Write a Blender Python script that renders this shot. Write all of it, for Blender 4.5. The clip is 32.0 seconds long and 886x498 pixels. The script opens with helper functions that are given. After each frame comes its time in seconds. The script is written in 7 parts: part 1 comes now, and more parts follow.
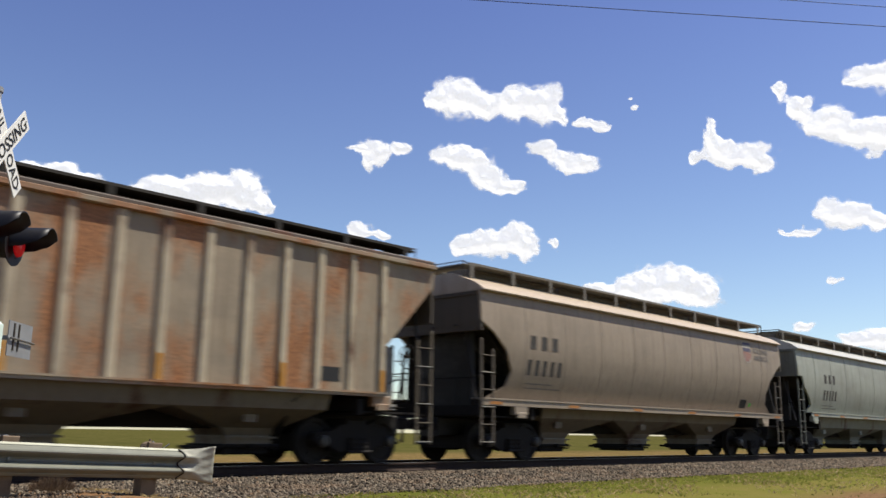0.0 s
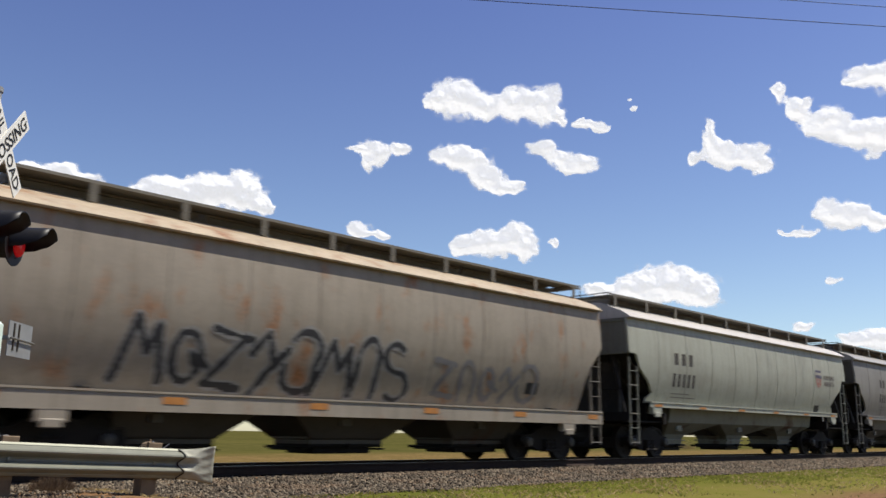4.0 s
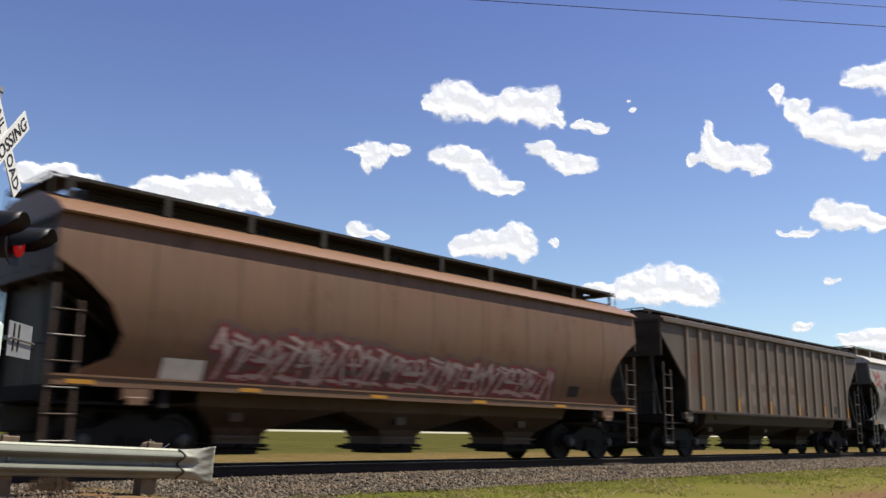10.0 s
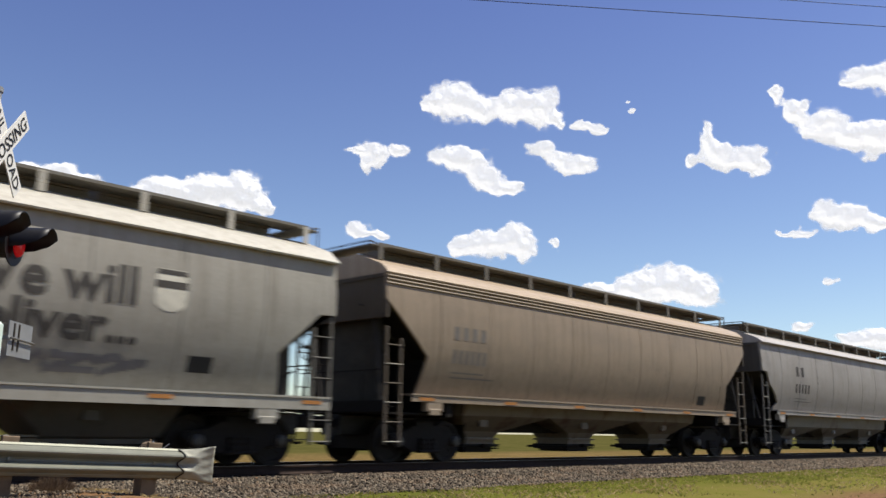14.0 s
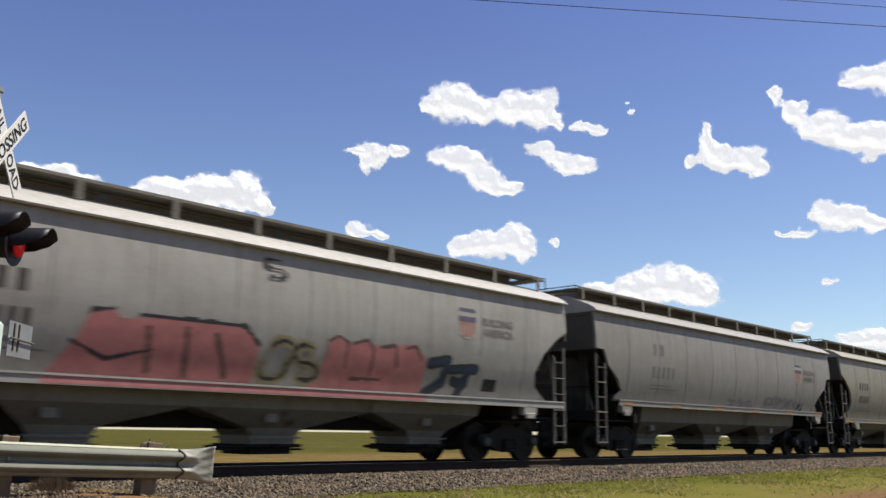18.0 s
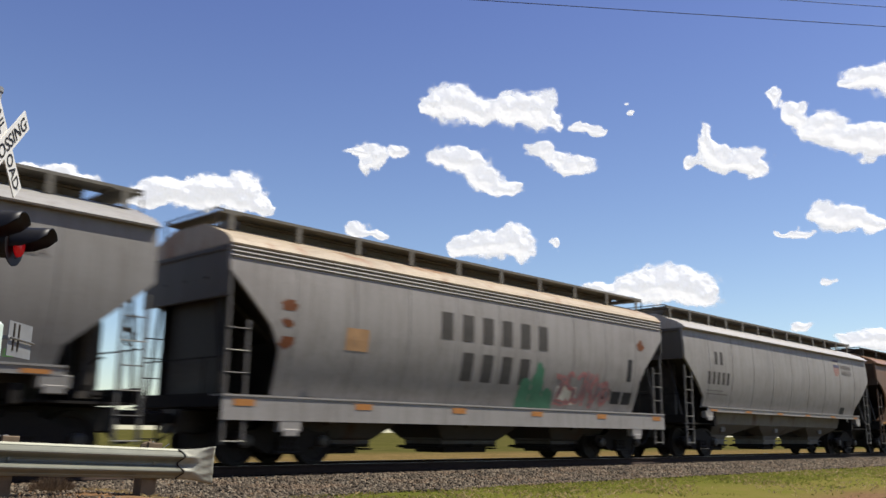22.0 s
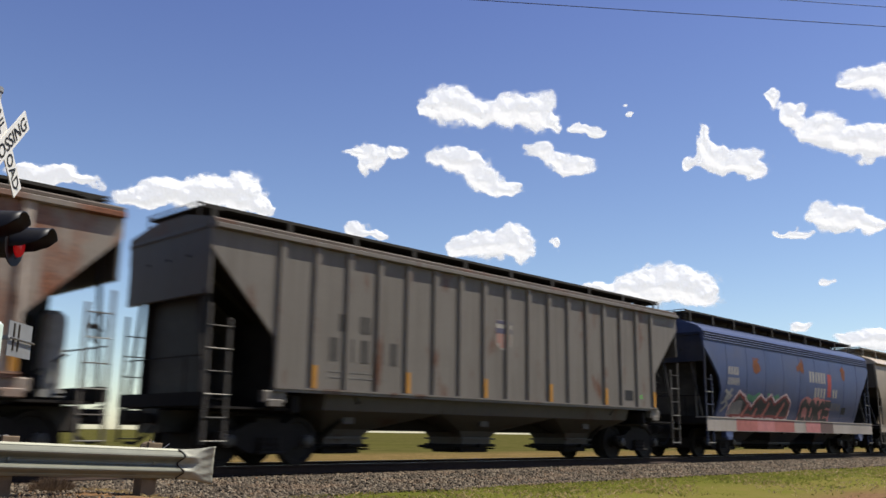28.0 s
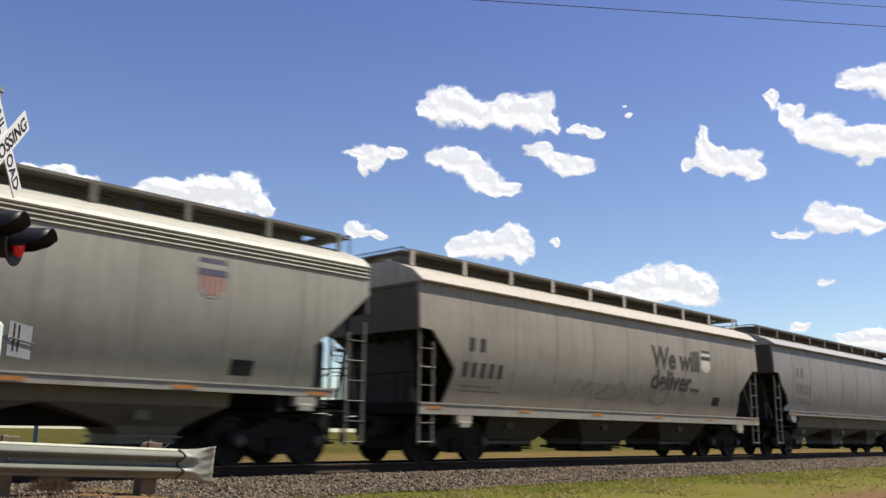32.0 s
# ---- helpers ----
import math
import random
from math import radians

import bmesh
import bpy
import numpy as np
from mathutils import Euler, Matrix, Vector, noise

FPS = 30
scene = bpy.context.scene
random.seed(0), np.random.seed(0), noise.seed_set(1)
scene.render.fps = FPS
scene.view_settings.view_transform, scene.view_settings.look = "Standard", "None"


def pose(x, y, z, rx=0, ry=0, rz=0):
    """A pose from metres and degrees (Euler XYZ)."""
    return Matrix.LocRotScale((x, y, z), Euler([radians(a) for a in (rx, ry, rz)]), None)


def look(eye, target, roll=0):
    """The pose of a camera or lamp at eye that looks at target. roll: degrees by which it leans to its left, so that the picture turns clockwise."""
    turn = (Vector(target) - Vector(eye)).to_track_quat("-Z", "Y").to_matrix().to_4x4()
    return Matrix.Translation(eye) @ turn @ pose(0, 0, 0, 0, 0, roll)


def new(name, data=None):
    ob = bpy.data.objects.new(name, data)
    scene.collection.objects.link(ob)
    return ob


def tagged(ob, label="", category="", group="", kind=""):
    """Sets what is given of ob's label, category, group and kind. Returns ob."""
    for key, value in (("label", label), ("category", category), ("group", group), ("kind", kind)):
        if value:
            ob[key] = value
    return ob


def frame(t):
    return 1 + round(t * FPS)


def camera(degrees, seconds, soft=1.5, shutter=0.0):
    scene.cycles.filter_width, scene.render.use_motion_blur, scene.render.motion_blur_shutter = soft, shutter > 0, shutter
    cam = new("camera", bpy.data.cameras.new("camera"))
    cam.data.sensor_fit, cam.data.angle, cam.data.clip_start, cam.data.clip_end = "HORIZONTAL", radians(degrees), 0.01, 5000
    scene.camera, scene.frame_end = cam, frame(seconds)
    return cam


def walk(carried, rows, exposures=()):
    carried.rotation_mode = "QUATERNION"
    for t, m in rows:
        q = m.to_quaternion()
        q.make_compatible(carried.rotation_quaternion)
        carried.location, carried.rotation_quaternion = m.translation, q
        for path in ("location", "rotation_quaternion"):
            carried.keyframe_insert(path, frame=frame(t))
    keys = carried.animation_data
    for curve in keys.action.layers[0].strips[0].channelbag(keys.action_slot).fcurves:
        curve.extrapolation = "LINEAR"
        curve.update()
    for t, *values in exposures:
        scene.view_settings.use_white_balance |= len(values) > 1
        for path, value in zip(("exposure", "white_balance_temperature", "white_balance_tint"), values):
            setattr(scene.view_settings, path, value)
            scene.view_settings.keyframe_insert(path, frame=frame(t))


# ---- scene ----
# World: x runs along the track, y from the camera towards it, z up; the camera stands on a low bank at the origin.
EYE = (0.0, 0.0, 1.5)
RAIL_Z = 0.855          # top of the rails
TRACK_Y = 15.134        # centre line of the track
YAW, PITCH, ROLL = 46.06, 11.87, 0.73

cam = camera(53.62, 32.0, soft=1.5, shutter=0.22)
aim = (EYE[0] + math.sin(radians(YAW)) * math.cos(radians(PITCH)),
       EYE[1] + math.cos(radians(YAW)) * math.cos(radians(PITCH)),
       EYE[2] + math.sin(radians(PITCH)))
walk(cam, [(0.0, look(EYE, aim, ROLL)), (32.0, look(EYE, aim, ROLL))],
     exposures=[(0.0, 0.52), (2.0, 0.48), (3.2, 0.43), (5.6, 0.42), (7.2, 0.50), (8.6, 0.47), (11.5, 0.55), (12.8, 0.55), (14.0, 0.47), (17.0, 0.43), (19.0, 0.48), (23.0, 0.46), (26.0, 0.48), (29.0, 0.45), (32.0, 0.49)])

# ---- world, sun, exposure ----
SUN_DIR = Vector((0.40, -0.29, 0.88)).normalized()
SUN_EL = math.asin(SUN_DIR.z)
SUN_AZ = math.atan2(SUN_DIR.x, SUN_DIR.y)
world = bpy.data.worlds.new("sky")
scene.world = world
world.use_nodes = True
wt = world.node_tree
sky = wt.nodes.new("ShaderNodeTexSky")
sky.sky_type = "NISHITA"
sky.sun_disc = False
sky.sun_elevation = SUN_EL
sky.sun_rotation = SUN_AZ
sky.altitude = 300
sky.air_density = 1.0
sky.dust_density = 0.4
sky.ozone_density = 2.0
wt.nodes["Background"].inputs["Strength"].default_value = 0.078
tint = wt.nodes.new("ShaderNodeMix")
tint.data_type, tint.blend_type = "RGBA", "MULTIPLY"
tint.inputs[0].default_value = 1.0
# the blue is deeper and more violet overhead, paler towards the horizon
where = wt.nodes.new("ShaderNodeTexCoord")
split = wt.nodes.new("ShaderNodeSeparateXYZ")
wt.links.new(where.outputs["Generated"], split.inputs[0])
rise = wt.nodes.new("ShaderNodeMapRange")
rise.inputs["From Min"].default_value = 0.04
rise.inputs["From Max"].default_value = 0.46
wt.links.new(split.outputs[2], rise.inputs["Value"])
hue = wt.nodes.new("ShaderNodeMix")
hue.data_type = "RGBA"
hue.inputs[6].default_value = (1.26, 1.27, 1.23, 1)
hue.inputs[7].default_value = (0.93, 0.89, 1.19, 1)
wt.links.new(rise.outputs[0], hue.inputs[0])
wt.links.new(hue.outputs[2], tint.inputs[7])
wt.links.new(sky.outputs[0], tint.inputs[6])
wt.links.new(tint.outputs[2], wt.nodes["Background"].inputs["Color"])
sun_data = bpy.data.lights.new("sun", "SUN")
sun_data.energy = 5.0
sun_data.angle = radians(0.53)
sun_data.color = (1.0, 0.94, 0.84)
sun = new("sun", sun_data)
sun.matrix_world = look((0, 0, 60), Vector((0, 0, 60)) - SUN_DIR)


# ---- materials ----
def lin(r, g, b):
    """Linear colour from 0..255 display values."""
    return tuple(((c / 255 + 0.055) / 1.055) ** 2.4 if c > 10 else c / 255 / 12.92 for c in (r, g, b)) + (1.0,)


class Nodes:
    """A small helper for writing node trees."""

    def __init__(self, name):
        self.mat = bpy.data.materials.new(name)
        self.mat.use_nodes = True
        self.t = self.mat.node_tree
        self.bsdf = self.t.nodes["Principled BSDF"]
        self.bsdf.inputs["Specular IOR Level"].default_value = 0.25

    def add(self, kind, **values):
        n = self.t.nodes.new(kind)
        for key, value in values.items():
            if key in n.inputs:
                n.inputs[key].default_value = value
        return n

    def link(self, a, b):
        self.t.links.new(a, b)

    def coords(self, scale=(1, 1, 1), spread=True):
        tc = self.add("ShaderNodeTexCoord")
        mp = self.add("ShaderNodeMapping")
        mp.inputs["Scale"].default_value = scale
        if spread:
            info = self.add("ShaderNodeObjectInfo")
            mul = self.add("ShaderNodeMath")
            mul.operation = "MULTIPLY"
            mul.inputs[1].default_value = 37.0
            self.link(info.outputs["Random"], mul.inputs[0])
            comb = self.add("ShaderNodeCombineXYZ")
            for i in range(3):
                self.link(mul.outputs[0], comb.inputs[i])
            self.link(comb.outputs[0], mp.inputs["Location"])
        self.link(tc.outputs["Object"], mp.inputs["Vector"])
        return mp.outputs["Vector"]

    def noise(self, vec, scale, detail=4.0, rough=0.55):
        n = self.add("ShaderNodeTexNoise", Scale=scale, Detail=detail, Roughness=rough)
        self.link(vec, n.inputs["Vector"])
        return n.outputs["Fac"]

    def ramp(self, fac, stops):
        r = self.add("ShaderNodeValToRGB")
        el = r.color_ramp.elements
        el[0].position, el[0].color = stops[0]
        el[1].position, el[1].color = stops[-1]
        for pos, col in stops[1:-1]:
            e = el.new(pos)
            e.color = col
        self.link(fac, r.inputs["Fac"])
        return r.outputs["Color"]

    def fac(self, value, lo, hi):
        m = self.add("ShaderNodeMapRange")
        m.inputs["From Min"].default_value = lo
        m.inputs["From Max"].default_value = hi
        self.link(value, m.inputs["Value"])
        return m.outputs["Result"]

    def mix(self, fac, a, b, mode="MIX"):
        m = self.t.nodes.new("ShaderNodeMix")
        m.data_type = "RGBA"
        m.blend_type = mode
        for socket, value in ((m.inputs[0], fac), (m.inputs[6], a), (m.inputs[7], b)):
            if isinstance(value, (int, float, tuple)):
                socket.default_value = value
            else:
                self.link(value, socket)
        return m.outputs[2]

    def bump(self, height, strength=0.3, distance=0.01):
        b = self.add("ShaderNodeBump", Strength=strength, Distance=distance)
        self.link(height, b.inputs["Height"])
        self.link(b.outputs["Normal"], self.bsdf.inputs["Normal"])

    def done(self, color, roughness=0.6, metallic=0.0):
        if isinstance(color, tuple):
            self.bsdf.inputs["Base Color"].default_value = color
        else:
            self.link(color, self.bsdf.inputs["Base Color"])
        if isinstance(roughness, (int, float)):
            self.bsdf.inputs["Roughness"].default_value = roughness
        else:
            self.link(roughness, self.bsdf.inputs["Roughness"])
        self.bsdf.inputs["Metallic"].default_value = metallic
        return self.mat


def shade(col, k):
    return tuple(min(1.0, c * k) for c in col[:3]) + (1.0,)


def paint(name, col, rust=0.0, rust_col=lin(140, 84, 48), dirt=0.35, blotch=1.2, rough=0.55):
    """Weathered railway paint: vertical streaks, grime, chips and rust patches."""
    n = Nodes(name)
    streak = n.noise(n.coords((5.0, 5.0, 0.22)), 1.7, 6.0, 0.68)
    runs = n.noise(n.coords((16.0, 16.0, 0.30)), 1.5, 3.0, 0.6)
    grime = n.noise(n.coords((0.45, 0.45, 0.9)), 1.0, 6.0, 0.62)
    fine = n.noise(n.coords(), 22.0, 4.0, 0.6)
    c = n.mix(n.fac(streak, 0.46, 0.78), col, n.mix(1.0, col, (0.70, 0.67, 0.63, 1), "MULTIPLY"))
    c = n.mix(n.fac(runs, 0.60, 0.78), c, n.mix(1.0, c, (0.72, 0.66, 0.60, 1), "MULTIPLY"))
    c = n.mix(n.fac(grime, 0.46, 0.78), c, n.mix(dirt, c, (0.10, 0.085, 0.07, 1)))
    c = n.mix(n.fac(fine, 0.35, 0.7), c, n.mix(0.16, c, (0.05, 0.045, 0.04, 1)))
    if rust > 0:
        big = n.noise(n.coords((1.0, 1.0, 0.45)), blotch, 7.0, 0.62)
        mask = n.fac(big, 0.60 - 0.24 * rust, 0.72 - 0.22 * rust)
        deep = n.mix(n.fac(fine, 0.4, 0.65), rust_col, shade(rust_col, 0.45))
        c = n.mix(mask, c, deep)
    n.bump(fine, 0.12, 0.01)
    return n.done(c, rough)


def plain(name, col, rough=0.7, metallic=0.0, vary=0.35, scale=8.0, bump=0.2):
    """A simple surface with grain at two scales."""
    n = Nodes(name)
    a = n.noise(n.coords(), scale, 5.0, 0.6)
    b = n.noise(n.coords(), scale * 0.13, 3.0, 0.5)
    c = n.mix(n.fac(a, 0.35, 0.7), col, shade(col, 1.0 - vary))
    c = n.mix(n.fac(b, 0.4, 0.7), c, n.mix(0.5, c, shade(col, 1.0 - vary * 0.6)))
    n.bump(a, bump, 0.01)
    return n.done(c, rough, metallic)


M_STEEL = plain("running_gear_steel", lin(32, 27, 22), 0.8, 0.0, 0.45, 9.0)
M_WHEEL = plain("wheel_steel", lin(33, 28, 23), 0.7, 0.1, 0.4, 12.0)
M_BRIGHT = plain("worn_bright_steel", lin(150, 148, 142), 0.35, 0.8, 0.2, 20.0)
M_RAILSIDE = plain("rusty_rail", lin(52, 38, 30), 0.8, 0.0, 0.4, 6.0)
M_TIE = plain("creosoted_timber", lin(46, 38, 32), 0.9, 0.0, 0.5, 5.0)
M_DARK = plain("dark_grime", lin(27, 23, 19), 0.85, 0.0, 0.4, 6.0)
M_GRATE = plain("roof_grating_steel", lin(52, 49, 43), 0.8, 0.0, 0.4, 14.0)
M_LADDER = plain("ladder_steel", lin(66, 61, 54), 0.6, 0.0, 0.4, 10.0)
M_RUNG = plain("glint_rung_steel", lin(138, 134, 124), 0.5, 0.2, 0.35, 14.0)
M_WALK = plain("galvanised_walkway_grating", lin(112, 108, 98), 0.7, 0.1, 0.35, 14.0)
M_HOSE = plain("black_rubber", lin(28, 28, 28), 0.8)
M_GALV = plain("galvanised_steel", lin(124, 125, 112), 0.5, 0.3, 0.28, 4.0, 0.1)
M_SHOE = plain("dull_galvanised_plate", lin(146, 145, 132), 0.6, 0.2, 0.3, 7.0, 0.25)
M_POSTWOOD = plain("weathered_post_timber", lin(118, 102, 83), 0.9, 0.0, 0.5, 7.0)
M_BLACK = plain("black_painted_metal", lin(26, 26, 28), 0.45, 0.0, 0.2, 10.0, 0.05)
M_SIGN = plain("white_sign_sheeting", lin(205, 204, 197), 0.5, 0.0, 0.08, 3.0, 0.02)
M_SIGNBLACK = plain("black_sign_letters", lin(24, 24, 24), 0.6, 0.0, 0.1, 3.0, 0.0)
M_ALU = plain("grey_cast_aluminium", lin(138, 140, 140), 0.5, 0.3, 0.2, 6.0, 0.1)
M_MINT = plain("pale_green_enamel", lin(190, 205, 195), 0.5, 0.0, 0.1, 6.0, 0.05)
M_BLUEPOST = plain("dark_blue_marker_paint", lin(38, 60, 92), 0.5, 0.0, 0.2)
M_ORANGE = plain("orange_reflective_tape", lin(166, 112, 58), 0.5, 0.0, 0.3, 6.0, 0.02)
M_MARK = plain("faded_black_stencil", lin(70, 67, 63), 0.8, 0.0, 0.35, 5.0, 0.02)
M_EMBLEMWHITE = plain("emblem_white", lin(156, 151, 140), 0.8, 0.0, 0.3, 5.0, 0.02)
M_MARKLIGHT = plain("faded_white_stencil", lin(205, 201, 184), 0.8, 0.0, 0.3, 5.0, 0.02)
M_MARKGREY = plain("dim_brown_stencil", lin(118, 104, 90), 0.85, 0.0, 0.4, 5.0, 0.02)
M_MARKDIM = plain("worn_grey_stencil", lin(110, 106, 100), 0.8, 0.0, 0.3, 5.0, 0.02)
M_BLUE = plain("emblem_blue", lin(84, 82, 98), 0.7, 0.0, 0.3, 5.0, 0.02)
M_RED = plain("emblem_red", lin(150, 100, 88), 0.7, 0.0, 0.3, 5.0, 0.02)
M_GREENTAG = plain("bright_green_chalk", lin(96, 190, 70), 0.8, 0.0, 0.3, 5.0, 0.02)
M_WIRE = plain("overhead_wire_metal", lin(52, 54, 60), 0.6)
M_STENCILBOX = plain("black_stencil_panel", lin(40, 40, 40), 0.7, 0.0, 0.3, 4.0, 0.02)
M_YELLOWPOST = plain("yellow_reflector_tape", lin(176, 124, 44), 0.5, 0.0, 0.3, 6.0, 0.02)


# ---- mesh helpers ----
def mesh_from(name, verts, faces, smooth=False):
    me = bpy.data.meshes.new(name)
    me.from_pydata([tuple(v) for v in verts], [], faces)
    me.update()
    if smooth:
        for poly in me.polygons:
            poly.use_smooth = True
    me.materials.append(M_STEEL)
    return me


def join(name, pieces, smooth=False):
    """One mesh from several (verts, faces) pieces."""
    verts, faces = [], []
    for v, f in pieces:
        base = len(verts)
        verts += [tuple(q) for q in v]
        faces += [tuple(i + base for i in face) for face in f]
    return mesh_from(name, verts, faces, smooth)


def box(x0, x1, y0, y1, z0, z1, bevel=0.0):
    """A box, with chamfered long edges where bevel is given."""
    if bevel <= 0:
        v = [(x, y, z) for x in (x0, x1) for y in (y0, y1) for z in (z0, z1)]
        f = [(0, 1, 3, 2), (4, 6, 7, 5), (0, 4, 5, 1), (2, 3, 7, 6), (0, 2, 6, 4), (1, 5, 7, 3)]
        return v, f
    b = min(bevel, (y1 - y0) / 2.01, (z1 - z0) / 2.01)
    sec = [(y0 + b, z0), (y1 - b, z0), (y1, z0 + b), (y1, z1 - b), (y1 - b, z1), (y0 + b, z1), (y0, z1 - b), (y0, z0 + b)]
    return extrude(sec, [x0, x1], True)


def extrude(section, xs, caps=False):
    """A closed (y, z) section drawn along x through the stations xs."""
    n = len(section)
    v = [(x, y, z) for x in xs for y, z in section]
    f = []
    for i in range(len(xs) - 1):
        for j in range(n):
            k = (j + 1) % n
            f.append((i * n + j, i * n + k, (i + 1) * n + k, (i + 1) * n + j))
    if caps:
        f.append(tuple(reversed(range(n))))
        f.append(tuple((len(xs) - 1) * n + j for j in range(n)))
    return v, f


def rod(a, b, r, sides=6):
    """A round bar from a to b."""
    a, b = Vector(a), Vector(b)
    w = (b - a).normalized()
    u = w.orthogonal().normalized()
    s = w.cross(u)
    v, f = [], []
    for p in (a, b):
        for i in range(sides):
            t = 2 * math.pi * i / sides
            v.append(tuple(p + r * (math.cos(t) * u + math.sin(t) * s)))
    for i in range(sides):
        j = (i + 1) % sides
        f.append((i, j, sides + j, sides + i))
    f.append(tuple(reversed(range(sides))))
    f.append(tuple(sides + i for i in range(sides)))
    return v, f


def lathe(profile, axis="y", sides=20, start=0.0):
    """A solid of revolution of (radius, offset) pairs round an axis."""
    v, f = [], []
    for r, o in profile:
        for i in range(sides):
            t = start + 2 * math.pi * i / sides
            a, b = r * math.cos(t), r * math.sin(t)
            v.append({"y": (a, o, b), "x": (o, a, b), "z": (a, b, o)}[axis])
    for i in range(len(profile) - 1):
        for j in range(sides):
            k = (j + 1) % sides
            f.append((i * sides + j, i * sides + k, (i + 1) * sides + k, (i + 1) * sides + j))
    f.append(tuple(reversed(range(sides))))
    f.append(tuple((len(profile) - 1) * sides + j for j in range(sides)))
    return v, f


def moved(piece, dx=0, dy=0, dz=0):
    v, f = piece
    return [(x + dx, y + dy, z + dz) for x, y, z in v], f


def put(name, me, mat, parent=None, m=None, label=""):
    """Link a mesh as one object under a thing or a part, with its own material."""
    ob = new(name, me)
    ob.material_slots[0].link = "OBJECT"
    ob.material_slots[0].material = mat
    if parent is not None:
        ob.parent = parent
    if m is not None:
        ob.matrix_basis = m
    if label:
        ob["label"] = label
    return ob


STORE = {}


def kept(key, build):
    """Meshes that are alike are built once and shared."""
    if key not in STORE:
        STORE[key] = build()
    return STORE[key]


def smooth_step(a, b, x):
    t = np.clip((x - a) / (b - a), 0, 1)
    return t * t * (3 - 2 * t)


# ---- ground ----
def ground_height(x, y):
    """Flat plain, a low bank up to the road crossing and a shallow dip at the camera."""
    x, y = np.asarray(x, float), np.asarray(y, float)
    z = 0.5 * smooth_step(2.0, 9.0, y) + 0 * x
    near = 1 - smooth_step(4.0, 8.5, x)
    z = np.maximum(z, 0.86 * near * smooth_step(3.0, 7.0, y) * (1 - smooth_step(10.0, 11.6, y)))
    z = z - 0.12 * smooth_step(11.2, 12.6, y) * (1 - smooth_step(17.6, 19.0, y))
    return z


def axis_steps(fine_lo, fine_hi, step, far):
    inner = np.arange(fine_lo, fine_hi + step, step)
    grow = step * 1.22 ** np.arange(1, 60)
    out = np.cumsum(grow)
    hi = fine_hi + out[out < far]
    lo = fine_lo - out[out < far]
    return np.concatenate([lo[::-1], inner, hi])


def soil_material():
    n = Nodes("prairie_ground")
    n.bsdf.inputs["Specular IOR Level"].default_value = 0.0
    tc = n.add("ShaderNodeTexCoord")
    p = tc.outputs["Object"]
    big = n.noise(p, 0.05, 6.0, 0.6)
    mid = n.noise(p, 0.7, 6.0, 0.65)
    fine = n.noise(p, 9.0, 6.0, 0.7)
    sep = n.add("ShaderNodeSeparateXYZ")
    n.link(p, sep.inputs[0])
    field = n.mix(n.fac(big, 0.35, 0.65), lin(92, 90, 46), lin(76, 78, 40))
    field = n.mix(n.fac(mid, 0.4, 0.7), field, lin(110, 100, 62))
    straw = n.mix(n.fac(mid, 0.4, 0.65), lin(146, 122, 82), lin(122, 104, 64))
    straw = n.mix(n.fac(fine, 0.45, 0.62), straw, lin(100, 84, 56))
    # verge: fresh green beside the ballast, olive and straw further out
    lush = n.mix(n.fac(mid, 0.35, 0.65), lin(110, 112, 50), lin(98, 102, 46))
    olive = n.mix(n.fac(mid, 0.38, 0.60), lin(118, 118, 56), lin(132, 122, 70))
    edge = n.add("ShaderNodeMath")
    edge.operation = "MULTIPLY_ADD"
    edge.inputs[1].default_value = 2.4
    n.link(mid, edge.inputs[0])
    n.link(sep.outputs[1], edge.inputs[2])
    verge = n.mix(n.fac(edge.outputs[0], 9.6, 11.4), olive, lush)
    verge = n.mix(n.fac(fine, 0.4, 0.7), verge, n.mix(0.25, verge, lin(96, 88, 44)))
    dirt = n.mix(n.fac(fine, 0.4, 0.65), lin(160, 124, 94), lin(122, 92, 68))
    # straw verge beyond the track, field further off
    wob = n.add("ShaderNodeMath")
    wob.operation = "MULTIPLY_ADD"
    wob.inputs[1].default_value = 9.0
    n.link(mid, wob.inputs[0])
    n.link(sep.outputs[1], wob.inputs[2])
    far = n.fac(wob.outputs[0], 34.0, 40.0)
    c = n.mix(far, straw, field)
    c = n.mix(n.fac(sep.outputs[1], 13.0, 12.0), c, verge)
    # worn farm track in the verge
    lane = n.add("ShaderNodeMath")
    lane.operation = "MULTIPLY"
    wear = n.add("ShaderNodeMath")
    wear.operation = "MULTIPLY_ADD"
    wear.inputs[1].default_value = 1.6
    n.link(mid, wear.inputs[0])
    n.link(sep.outputs[1], wear.inputs[2])
    n.link(n.fac(wear.outputs[0], 8.2, 7.5), lane.inputs[0])
    n.link(n.fac(sep.outputs[0], 16.0, 18.5), lane.inputs[1])
    c = n.mix(lane.outputs[0], c, n.mix(n.fac(fine, 0.4, 0.65), lin(144, 113, 87), lin(116, 90, 69)))
    # bare soil by the road crossing and on the track along the line
    nearx = n.fac(sep.outputs[0], 9.0, 5.0)
    c = n.mix(nearx, c, dirt)
    c = n.mix(1.0, c, (0.63, 0.64, 0.60, 1), "MULTIPLY")
    n.bump(fine, 0.6, 0.03)
    return n.done(c, 0.95)


